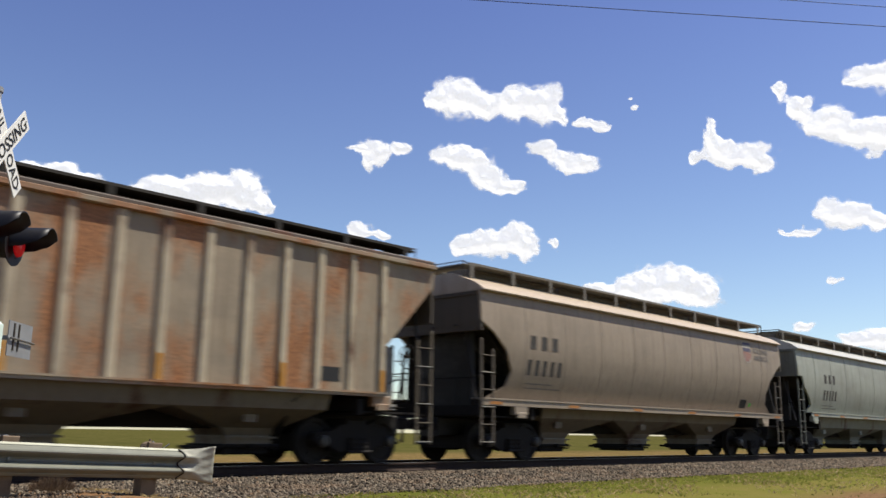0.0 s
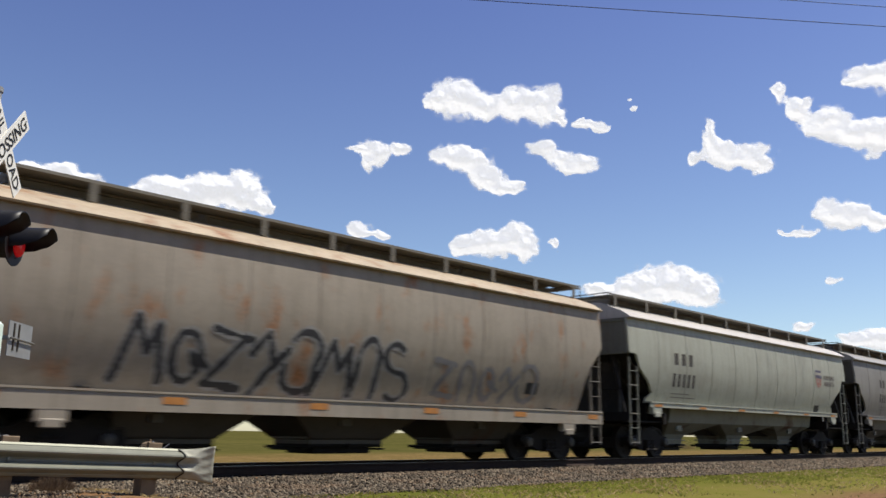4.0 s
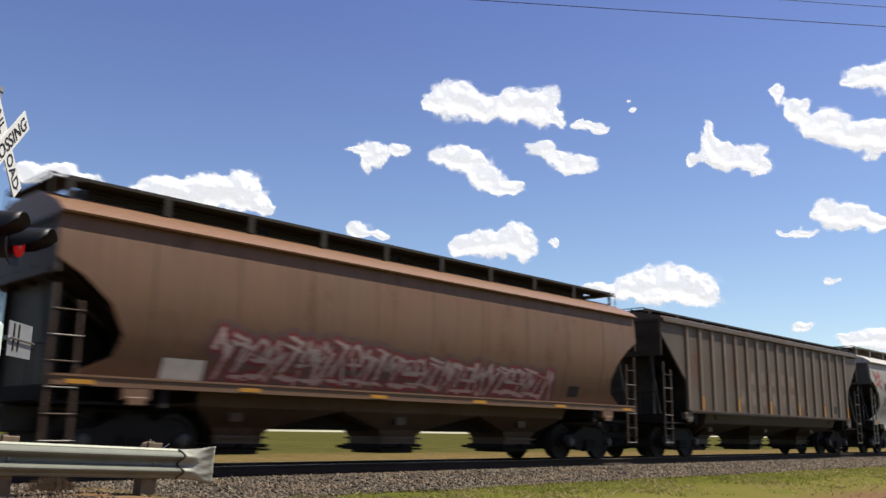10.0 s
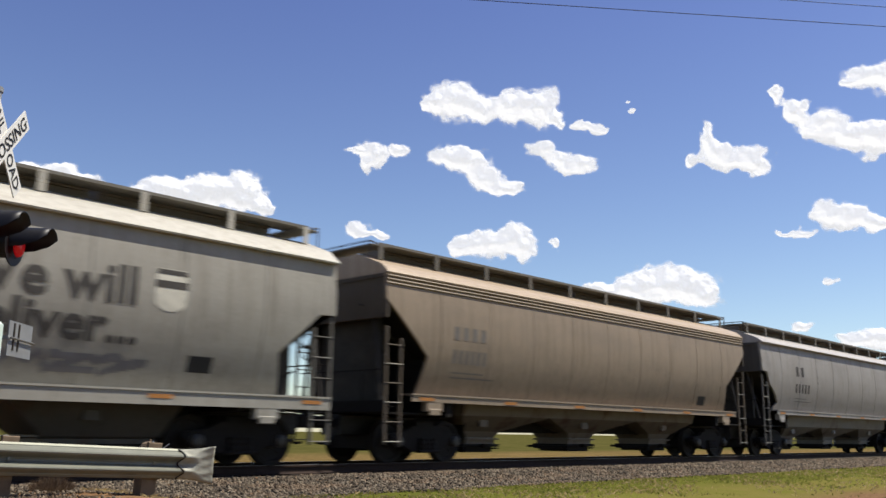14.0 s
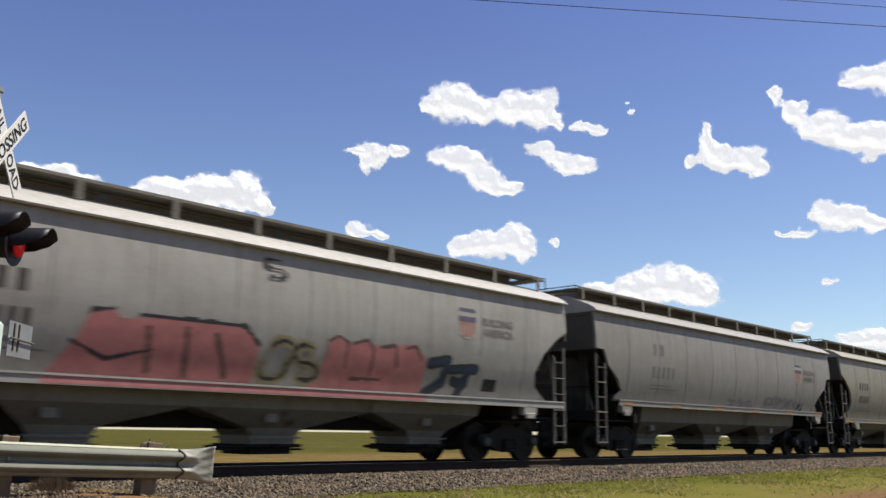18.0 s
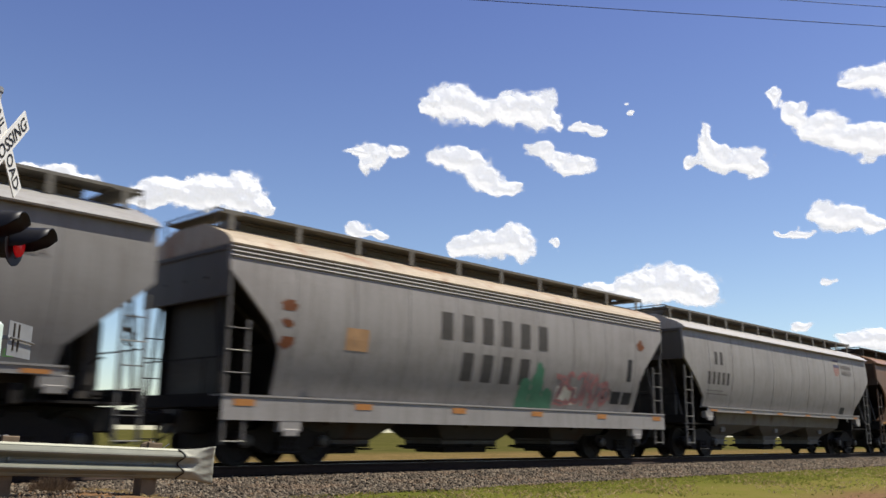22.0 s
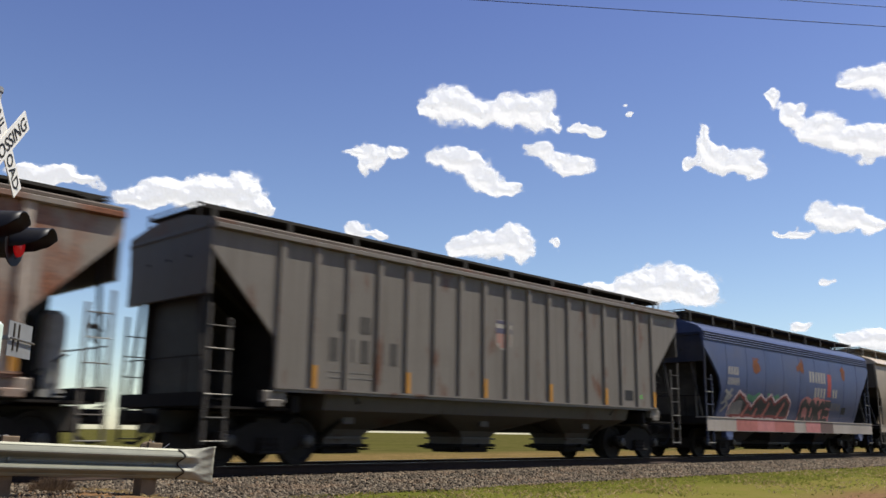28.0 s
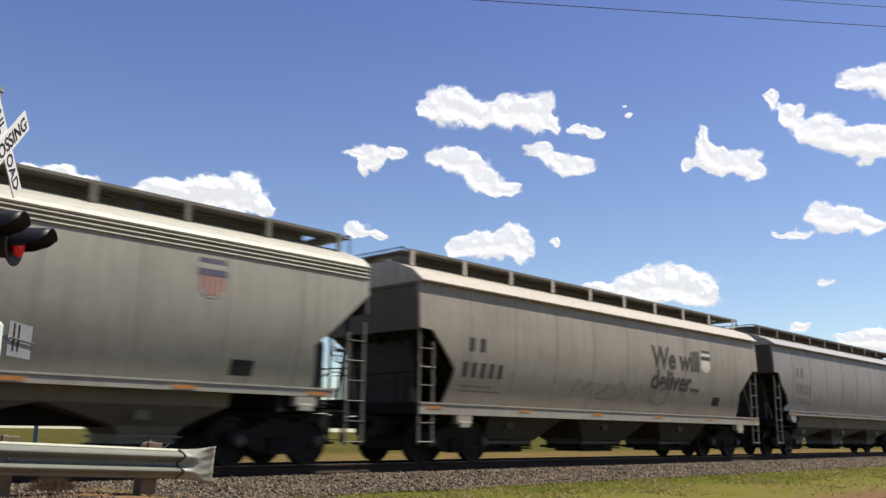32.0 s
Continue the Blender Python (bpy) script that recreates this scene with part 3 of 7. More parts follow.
def board_mesh(hb):
    """Running board: a shallow channel with raised rims and slats between them, as one section."""
    sec = [(-0.27, 0.0), (0.27, 0.0), (0.27, 0.055), (0.235, 0.055), (0.235, 0.03), (0.15, 0.03), (0.15, 0.018), (0.11, 0.018), (0.11, 0.03), (0.02, 0.03), (0.02, 0.018), (-0.02, 0.018), (-0.02, 0.03),
           (-0.11, 0.03), (-0.11, 0.018), (-0.15, 0.018), (-0.15, 0.03), (-0.235, 0.03), (-0.235, 0.055), (-0.27, 0.055)]
    return join("running_board", [extrude(sec, [-hb + 0.15, hb - 0.15], True)])


def crossover_mesh():
    return join("crossover_board", [box(-0.25, 0.25, -0.96, 0.96, -0.03, 0.0, 0.008)])


def hatch_mesh(length):
    sec = [(-0.42, -0.30), (0.42, -0.30), (0.42, 0.06), (0.47, 0.06), (0.47, 0.12), (0.30, 0.20), (0.0, 0.22), (-0.30, 0.20), (-0.47, 0.12), (-0.47, 0.06), (-0.42, 0.06)]
    return join("roof_hatch", [extrude(sec, [-length / 2, length / 2], True), rod((-length / 2 + 0.2, -0.46, 0.14), (-length / 2 + 0.2, 0.46, 0.20), 0.02, 5)])


def stanchion_mesh():
    return join("board_bracket", [box(-0.055, 0.055, -0.012, 0.012, -0.30, 0.04), box(-0.055, 0.055, -0.012, 0.06, -0.31, -0.29)])


def end_grab_mesh():
    """Bent handrail at the end of the running board."""
    return join("end_handrail", [rod((0, -0.95, 0.02), (0.16, -0.95, 0.06), 0.016), rod((0.16, -0.95, 0.06), (0.16, -0.95, -0.42), 0.016), rod((0.16, -0.95, 0.06), (0.16, 0.95, 0.06), 0.016), rod((0.16, 0.95, 0.06), (0.16, 0.95, -0.42), 0.016), rod((0, 0.95, 0.02), (0.16, 0.95, 0.06), 0.016)])


def side_frame_mesh():
    """Cast side frame of a three-piece truck, outline in x and z, with springs."""
    out = [(-1.12, 0.50), (-1.08, 0.62), (-0.68, 0.66), (-0.38, 0.80), (0.38, 0.80), (0.68, 0.66), (1.08, 0.62), (1.12, 0.50), (0.98, 0.36), (0.74, 0.40), (0.42, 0.24), (-0.42, 0.24), (-0.74, 0.40), (-0.98, 0.36)]
    n = len(out)
    v = [(x, y, z) for y in (-0.07, 0.07) for x, z in out]
    f = [tuple(range(n)), tuple(reversed(range(n, 2 * n)))] + [(i, n + i, n + (i + 1) % n, (i + 1) % n) for i in range(n)]
    pieces = [(v, f)]
    for x in (-0.16, 0.0, 0.16):
        pieces.append(moved(lathe([(0.075, 0.28), (0.085, 0.33), (0.075, 0.38), (0.085, 0.43), (0.075, 0.48), (0.085, 0.53)], "z", 10), x, -0.13))
    pieces.append(box(-0.30, 0.30, -0.22, 0.0, 0.22, 0.28, 0.02))
    return join("side_frame", pieces)


def bearing_mesh():
    return join("bearing_cap", [lathe([(0.115, 0.02), (0.125, -0.04), (0.115, -0.11), (0.06, -0.13)], "y", 12)])


def bolster_mesh():
    return join("truck_bolster", [box(-0.26, 0.26, -1.05, 1.05, 0.32, 0.92, 0.04), box(-0.75, 0.75, -0.06, 0.06, 0.36, 0.56), box(-0.58, -0.38, -0.9, 0.9, 0.26, 0.66, 0.04), box(0.38, 0.58, -0.9, 0.9, 0.26, 0.66, 0.04), box(-1.3, -1.2, -0.7, 0.7, 0.3, 0.6), box(1.2, 1.3, -0.7, 0.7, 0.3, 0.6)])


def wheelset_mesh():
    """Two wheels with flange, web and hub on one axle, round the y axis; three marks on each rim show the turning."""
    wheel = [(0.10, 0.09), (0.14, 0.09), (0.15, 0.03), (0.36, 0.035), (0.385, 0.07), (0.457, 0.07), (0.462, -0.03), (0.487, -0.045), (0.487, -0.065), (0.385, -0.065), (0.36, -0.02), (0.15, -0.02), (0.14, -0.08), (0.10, -0.08)]
    pieces = [lathe([(0.085, -0.95), (0.085, 0.95)], "y", 12)]
    for s in (-1, 1):
        pieces.append(lathe([(r, s * (0.745 + o)) for r, o in wheel], "y", 28))
        for a in range(3):
            t = a * 2.094
            c, d = math.cos(t), math.sin(t)
            pieces.append(rod((0.26 * c, s * 0.765, 0.26 * d), (0.26 * c, s * 0.800, 0.26 * d), 0.04, 6))
    return join("wheelset", pieces)


def coupler_mesh():
    return join("coupler", [box(-0.35, 0.30, -0.09, 0.09, 0.76, 0.94, 0.02), box(0.28, 0.62, -0.17, 0.06, 0.72, 0.98, 0.04), box(0.42, 0.64, 0.04, 0.18, 0.74, 0.96, 0.04), rod((0.1, -1.2, 1.02), (0.45, -0.1, 1.0), 0.014)])


def hose_mesh():
    pts = [(0.2, 0.35, 0.72), (0.38, 0.36, 0.52), (0.55, 0.33, 0.40), (0.72, 0.28, 0.42)]
    return join("brake_hose", [rod(a, b, 0.028, 7) for a, b in zip(pts, pts[1:])])


def brake_wheel_mesh():
    n, m = 18, 6
    v = []
    for i in range(n):
        a = 2 * math.pi * i / n
        for j in range(m):
            b = 2 * math.pi * j / m
            r = 0.27 + 0.016 * math.cos(b)
            v.append((0.016 * math.sin(b), r * math.cos(a), r * math.sin(a)))
    ring = [(v, [(i * m + j, ((i + 1) % n) * m + j, ((i + 1) % n) * m + (j + 1) % m, i * m + (j + 1) % m) for i in range(n) for j in range(m)])]
    spokes = [rod((-0.03, 0, 0), (0, 0.27 * math.cos(a), 0.27 * math.sin(a)), 0.012, 5) for a in (0.4, 1.97, 3.54, 5.11)]
    return join("brake_wheel", ring + spokes + [rod((-0.14, 0, 0), (0.02, 0, 0), 0.04)])


def reservoir_mesh():
    return join("air_reservoir", [lathe([(0.10, -0.68), (0.19, -0.60), (0.21, -0.5), (0.21, 0.5), (0.19, 0.60), (0.10, 0.68)], "z", 14), box(-0.2, 0.2, -0.2, 0.2, -0.72, -0.60)])


def rib_mesh(kind):
    """Pressed side post of the ribbed cars."""
    z0, z1 = 1.38, KINDS[kind]["top"] - 0.11
    sec = [(-0.085, 0.0), (-0.065, -0.065), (0.065, -0.065), (0.085, 0.0)]
    v = [(x, y, z) for z in (z0, z1) for x, y in sec]
    f = [(0, 1, 5, 4), (1, 2, 6, 5), (2, 3, 7, 6), (3, 2, 1, 0), (4, 5, 6, 7)]
    return mesh_from("side_post", v, f)


def groove_mesh(hb):
    pieces = []
    for z in (3.93, 3.85, 3.77):
        sec = [(-0.0, z - 0.028), (-0.03, z - 0.02), (-0.045, z), (-0.03, z + 0.02), (0.0, z + 0.028)]
        pieces.append(extrude(sec, [-hb + 0.02, hb - 0.02], True))
    return join("corrugation", pieces)


def weld_mesh(kind, x):
    """A raised weld seam down the side sheet."""
    k = KINDS[kind]
    zs = np.linspace(k["sill"][0], k["top"] - 0.02, 8)
    v = []
    for z in zs:
        w = half_width(kind, z)
        v += [(-0.022, -w + 0.002, z), (0.0, -w - 0.009, z), (0.022, -w + 0.002, z)]
    f = []
    for i in range(len(zs) - 1):
        a = 3 * i
        f += [(a, a + 1, a + 4, a + 3), (a + 1, a + 2, a + 5, a + 4)]
    return mesh_from("weld_seam", v, f)


# ---- marks on the sides ----
def patch(name, kind, rects, mat, parent, lift=0.006, label=""):
    """Painted patches that follow the bowed side: rects of (x0, x1, z0, z1)."""
    v, f = [], []
    for x0, x1, z0, z1 in rects:
        rows = max(1, int((z1 - z0) / 0.2))
        base = len(v)
        for j in range(rows + 1):
            z = z0 + (z1 - z0) * j / rows
            y = -half_width(kind, z) - lift
            v += [(x0, y, z), (x1, y, z)]
        for j in range(rows):
            a = base + 2 * j
            f.append((a, a + 1, a + 3, a + 2))
    return put(name, mesh_from(name, v, f), mat, parent, None, label)


def letter_mesh(words, size):
    cu = bpy.data.curves.new("words", "FONT")
    cu.body = words
    cu.size = size
    cu.offset = 0.003
    cu.resolution_u = 3
    ob = new("words", cu)
    me = bpy.data.meshes.new_from_object(ob.evaluated_get(bpy.context.evaluated_depsgraph_get()))
    bpy.data.objects.remove(ob)
    return me


def words_on_side(name, words, size, x, z, kind, mat, parent, bold=0.0, wide=1.0):
    """Lettering that follows the bowed side, set from x over a length of wide metres."""
    cu = bpy.data.curves.new("words", "FONT")
    cu.body, cu.size, cu.resolution_u, cu.offset = words, size, 3, bold
    ob = new("words", cu)
    me = bpy.data.meshes.new_from_object(ob.evaluated_get(bpy.context.evaluated_depsgraph_get()))
    bpy.data.objects.remove(ob)
    bm = bmesh.new()
    bm.from_mesh(me)
    # cut into rows, so that tall letters bend with the sheet
    for cut in np.arange(-0.25, 0.9, 0.08) * size:
        bmesh.ops.bisect_plane(bm, geom=bm.verts[:] + bm.edges[:] + bm.faces[:], plane_co=(0, cut, 0), plane_no=(0, 1, 0))
    lo, hi = min(v.co.x for v in bm.verts), max(v.co.x for v in bm.verts)
    for vert in bm.verts:
        zz = z + vert.co.y
        vert.co = (x + (vert.co.x - lo) * wide / (hi - lo), -half_width(kind, zz) - 0.008, zz)
    bm.to_mesh(me)
    bm.free()
    me.materials.clear()
    me.materials.append(mat)
    return put(name, me, mat, parent)


def arc(cx, cz, rx, rz, a0, a1, n=9):
    return [(cx + rx * math.cos(radians(a0 + (a1 - a0) * i / n)), cz + rz * math.sin(radians(a0 + (a1 - a0) * i / n))) for i in range(n + 1)]


STROKES = {
    "n": [[(-0.36, -0.5), (-0.36, 0.1)] + arc(0, 0.1, 0.36, 0.38, 180, 0) + [(0.36, -0.5)]],
    "u": [[(-0.34, 0.48), (-0.34, -0.1)] + arc(0, -0.1, 0.34, 0.36, 180, 360) + [(0.30, 0.2)]],
    "m": [[(-0.55, -0.5), (-0.2, 0.48), (0.12, -0.05), (0.34, 0.4), (0.55, -0.5)]],
    "w": [arc(-0.05, 0.24, 0.36, 0.24, 40, 250) + arc(0.05, -0.24, 0.40, 0.24, 100, -130)],
    "q": [arc(0.0, -0.05, 0.36, 0.40, 0, 330, 12) + [(0.1, 0.02), (0.55, -0.2)]],
    "j": [arc(0.1, 0.2, 0.42, 0.28, 150, -20) + arc(-0.05, -0.2, 0.45, 0.3, 20, -200)],
    "h": [[(-0.5, 0.42), (0.45, 0.30)], [(0.3, 0.34), (-0.35, -0.3)], [(-0.45, -0.40), (0.5, -0.46)]],
    "x": [[(-0.5, 0.1), (-0.1, 0.45), (0.2, -0.1), (0.55, 0.2)], [(-0.3, -0.5), (0.35, 0.1)]],
    "Z": [[(-0.38, 0.2), (-0.30, 0.40), (0.34, 0.40), (0.36, 0.14), (-0.36, -0.46), (0.42, -0.46)]],
    "S": [[(0.36, 0.32), (0.1, 0.44), (-0.28, 0.36), (-0.34, 0.10), (0.0, -0.06), (0.34, -0.2), (0.32, -0.44), (-0.40, -0.46)]],
    "A": [[(-0.36, 0.26), (-0.26, 0.42), (0.26, 0.42), (0.38, 0.24), (0.38, -0.5)], [(0.38, -0.08), (-0.2, -0.10), (-0.36, -0.30), (-0.2, -0.48), (0.38, -0.46)]],
    "E": [[(0.40, 0.40), (-0.26, 0.40), (-0.38, 0.20), (-0.38, -0.48), (0.40, -0.48)], [(-0.38, -0.02), (0.36, -0.04)]],
    "C": [[(0.34, 0.30), (0.05, 0.46), (-0.32, 0.26), (-0.36, -0.2), (-0.1, -0.48), (0.34, -0.40)]],
    "O": [arc(0.0, 0.0, 0.32, 0.46, 90, 450, 12)],
    "K": [[(-0.32, 0.46), (-0.32, -0.5)], [(0.34, 0.44), (-0.28, -0.02), (0.38, -0.5)]],
    "V": [[(-0.34, -0.5), (-0.12, 0.45), (0.10, 0.45), (0.34, -0.5)], [(-0.22, -0.12), (0.22, -0.12)]],
    "L": [[(-0.28, 0.46), (-0.28, -0.46), (0.36, -0.46)]],
    "U": [[(-0.34, 0.46), (-0.34, -0.30), (-0.1, -0.48), (0.16, -0.48), (0.34, -0.30), (0.34, 0.46)]],
    "b": [[(-0.55, -0.4), (0.55, -0.4)], [(-0.55, -0.05), (0.55, -0.05)], arc(0, 0.05, 0.45, 0.32, 180, 0)],
}


def line_field(lines, x0, x1, z0, z1, cell):
    """Distance to the nearest of some polylines, on a grid."""
    gx_, gz_ = np.meshgrid(np.arange(x0, x1, cell), np.arange(z0, z1, cell), indexing="ij")
    dist = np.full(gx_.shape, 9.0)
    for line in lines:
        for (ax, az), (bx, bz) in zip(line, line[1:]):
            dx, dz = bx - ax, bz - az
            t = np.clip(((gx_ - ax) * dx + (gz_ - az) * dz) / (dx * dx + dz * dz + 1e-6), 0, 1)
            dist = np.minimum(dist, np.hypot(gx_ - ax - t * dx, gz_ - az - t * dz))
    return gx_, gz_, dist


def ragged(gx_, gz_, seed, size):
    return np.array([[noise.noise(Vector((a * 3.1, b * 3.1, seed))) for b in gz_[0]] for a in gx_[:, 0]]) * size


def graffiti(kind, parent, x0, x1, z0, z1, seed, layers, shapes="nszae", thick=0.16, cell=0.034):
    """Spray-painted lettering shapes; each layer reaches less far from the strokes than the one below it."""
    rng = random.Random(seed)
    lines = []
    w = (x1 - x0) / len(shapes)
    hgt = (z1 - z0) - 1.2 * thick
    for i, shape in enumerate(shapes):
        cx = x0 + (i + 0.5) * w + rng.uniform(-0.04, 0.04) * w
        cz = (z0 + z1) / 2 + rng.uniform(-0.05, 0.05) * hgt
        kx, kz, lean = w * rng.uniform(0.85, 1.05), hgt * rng.uniform(0.85, 1.05), rng.uniform(-0.12, 0.18)
        lines += [[(cx + kx * px + lean * kz * pz, cz + kz * pz) for px, pz in line] for line in STROKES[shape]]
    gx_, gz_, dist = line_field(lines, x0 - 0.2, x1 + 0.2, max(z0 - 0.1, KINDS[kind]["sill"][0] + 0.02), z1 + 0.1, cell)
    paint_cells(kind, parent, gx_, gz_, dist + ragged(gx_, gz_, seed, 0.35 * thick), [(thick * reach, mat) for reach, mat in layers], cell, x0 - 0.2)


def tag_lines(kind, parent, lines, layers, seed, cell=0.028):
    """Freehand spray lines; layers of (half width, paint)."""
    flat = [p for line in lines for p in line]
    x0, x1 = min(p[0] for p in flat) - 0.3, max(p[0] for p in flat) + 0.3
    z0, z1 = max(min(p[1] for p in flat) - 0.3, KINDS[kind]["sill"][0] + 0.02), max(p[1] for p in flat) + 0.3
    gx_, gz_, dist = line_field(lines, x0, x1, z0, z1, cell)
    paint_cells(kind, parent, gx_, gz_, dist + ragged(gx_, gz_, seed, 0.03), layers, cell, x0)


def filled(kind, parent, outline, layers, seed, cell=0.033):
    """A filled spray shape; layers of (offset from its outline, paint), outermost first."""
    ring = outline + outline[:1]
    x0, x1 = min(p[0] for p in outline) - 0.25, max(p[0] for p in outline) + 0.25
    z0, z1 = max(min(p[1] for p in outline) - 0.25, KINDS[kind]["sill"][0] + 0.02), max(p[1] for p in outline) + 0.25
    gx_, gz_, dist = line_field([ring], x0, x1, z0, z1, cell)
    inside = np.zeros(gx_.shape, bool)
    for (ax, az), (bx, bz) in zip(ring, ring[1:]):
        if az != bz:
            inside ^= ((az > gz_) != (bz > gz_)) & (gx_ < (bx - ax) * (gz_ - az) / (bz - az) + ax)
    paint_cells(kind, parent, gx_, gz_, np.where(inside, -dist, dist) + ragged(gx_, gz_, seed, 0.05), layers, cell, x0)


def sill_paint(kind, parent, x0, x1, mat):
    """Paint that runs on over the side sill."""
    zt, zb = KINDS[kind]["sill"]
    put("graffiti", join("graffiti", [box(x0, x1, -1.579, -1.576, zb + 0.02, zt - 0.01)]), mat, parent, None, "spray paint on the side sill")


def shield(name, kind, x, z, wide, high, lo, hi, mat, parent, lift, label=""):
    """A slice of a shield outline between the heights lo and hi (0 to 1), following the bowed side."""
    v, f = [], []
    rows = max(2, int((hi - lo) * 14))
    for j in range(rows + 1):
        q = lo + (hi - lo) * j / rows
        w = 0.5 * wide * min(1.0, 0.12 + 2.1 * math.sqrt(q + 0.004)) * (1.0 if q < 0.86 else 1.0 - 0.9 * (q - 0.86))
        zz = z + high * q
        y = -half_width(kind, zz) - lift
        v += [(x + wide / 2 - w, y, zz), (x + wide / 2 + w, y, zz)]
    for j in range(rows):
        f.append((2 * j, 2 * j + 1, 2 * j + 3, 2 * j + 2))
    return put(name, mesh_from(name, v, f), mat, parent, None, label)


def emblem(kind, car, x, z, wide=0.6, high=0.72, words=True, faded=False):
    """Railway shield as plain blocks, with the two-line slogan beside it."""
    em = shield("emblem", kind, x, z, wide, high, 0.0, 1.0, M_MARKLIGHT if faded else M_EMBLEMWHITE, car, 0.005, "faded shield emblem in blue, white and red")
    dark = M_MARK if faded else M_BLUE
    shield("emblem_band", kind, x, z, wide, high, 0.87, 0.985, dark, em, 0.010)
    shield("emblem_band", kind, x, z, wide, high, 0.55, 0.72, dark, em, 0.010)
    if not faded:
        for i in range(5):
            a = x + wide * (0.06 + 0.19 * i)
            patch("emblem_stripe", kind, [(a, a + wide * 0.115, z + high * (0.20 if i in (0, 4) else 0.07), z + high * 0.54)], M_RED, em, 0.010)
    if words:
        words_on_side("slogan", "BUILDING", 0.24, x + wide + 0.22, z + high * 0.52, kind, M_MARKDIM, car, 0.006, 1.12)
        words_on_side("slogan", "AMERICA", 0.24, x + wide + 0.22, z + high * 0.18, kind, M_MARKDIM, car, 0.006, 1.12)


def bar_row(kind, car, count, x0, x1, z0, z1, mat, name="stencil_character"):
    """Plain bars of letter size between x0 and x1, one to a character."""
    pitch = (x1 - x0 + 0.35 * (x1 - x0) / count) / count
    for i in range(count):
        patch(name, kind, [(x0 + i * pitch, x0 + i * pitch + pitch * 0.54, z0, z1)], mat, car)


def marks(kind, car, letters, digits, row_a, row_b, mat=None):
    """Reporting mark and number as bars: rows of (x0, x1, z0, z1)."""
    mat = mat or M_MARKDIM
    bar_row(kind, car, letters, *row_a, mat)
    bar_row(kind, car, digits, *row_b, mat)
    x, z = row_b[0], row_b[2]
    patch("small_print", kind, [(x, x + 1.1, z - 0.22, z - 0.19)], M_MARKDIM, car)
    patch("small_print", kind, [(x, x + 1.5, z - 0.33, z - 0.30)], M_MARKDIM, car)


COATS = {}


def paint_cells(kind, parent, gx_, gz_, dist, layers, cell, x_first):
    """Turn a distance field on a grid into spray layers; each layer is the cells nearer than its reach."""
    for reach, mat in layers:
        v, f, seen = [], [], {}
        COATS[parent.name] = depth = COATS.get(parent.name, 0) + 1

        def corner(i, j):
            if (i, j) not in seen:
                seen[(i, j)] = len(v)
                x, z = x_first + (i - 0.5) * cell, gz_[0, 0] + (j - 0.5) * cell
                v.append((x, -half_width(kind, z) - 0.007 - 0.0015 * depth, z))
            return seen[(i, j)]
        for i, j in zip(*np.nonzero(dist < reach)):
            f.append((corner(i, j), corner(i + 1, j), corner(i + 1, j + 1), corner(i, j + 1)))
        if f:
            put("graffiti", mesh_from("graffiti", v, f), mat, parent, None, "spray-painted graffiti")


def bubbles(kind, parent, x0, x1, z0, tops, layers, seed, square=3.0, cell=0.035):
    """A filled spray piece with a lobed top: one lobe for each height in tops."""
    n = len(tops)
    step = (x1 - x0) / n
    zmax = max(tops)
    gx_, gz_ = np.meshgrid(np.arange(x0 - 0.2, x1 + 0.2, cell), np.arange(max(z0 - 0.1, KINDS[kind]["sill"][0] + 0.02), zmax + 0.15, cell), indexing="ij")
    dist = np.full(gx_.shape, 9.0)
    for i, top in enumerate(tops):
        cx, rx, rz = x0 + (i + 0.5) * step, step * 0.56, top - z0
        q = (np.abs((gx_ - cx) / rx) ** square + np.abs((gz_ - z0) / rz) ** square) ** (1 / square)
        dist = np.minimum(dist, (q - 1) * min(rx, rz))
    dist = dist + np.array([[noise.noise(Vector((a * 3.4, b * 3.4, seed))) for b in gz_[0]] for a in gx_[:, 0]]) * 0.05
    paint_cells(kind, parent, gx_, gz_, dist, layers, cell, x0 - 0.2)


def blot(kind, parent, x, z, wide, high, mat, seed, name="rust_patch", label="rust patch on the side sheet", cell=0.035, lift=0.0):
    """A ragged stain."""
    gx_, gz_ = np.meshgrid(np.arange(x - wide, x + wide, cell), np.arange(z - high, z + high, cell), indexing="ij")
    q = np.hypot((gx_ - x) / (wide / 2), (gz_ - z) / (high / 2)) - 1
    rag = np.array([[noise.fractal(Vector((a * 2.2, b * 2.2, seed)), 0.8, 2.2, 4) for b in gz_[0]] for a in gx_[:, 0]])
    keep = q + 0.9 * rag < 0
    v, f, seen = [], [], {}
    for i, j in zip(*np.nonzero(keep)):
        ring = []
        for a, b in ((i, j), (i + 1, j), (i + 1, j + 1), (i, j + 1)):
            if (a, b) not in seen:
                seen[(a, b)] = len(v)
                zz = z - high + (b - 0.5) * cell
                v.append((x - wide + (a - 0.5) * cell, -half_width(kind, zz) - 0.005 - lift, zz))
            ring.append(seen[(a, b)])
        f.append(tuple(ring))
    if f:
        put(name, mesh_from(name, v, f), mat, parent, None, label)


# grimy paint taken nearly to black: shade of the end recesses in the colour
M_SLOPE = paint("shaded_slope_sheet", lin(23, 20, 16), 0.2, lin(32, 24, 18), 0.5)
M_TANK = plain("pale_tank_paint", lin(150, 148, 140), 0.6, 0.0, 0.35, 5.0)
M_CAP = plain("oily_bearing_cap", lin(74, 70, 64), 0.45, 0.3, 0.4, 12.0)
WHEELS = []       # (wheelset object, car index)
CARS = []


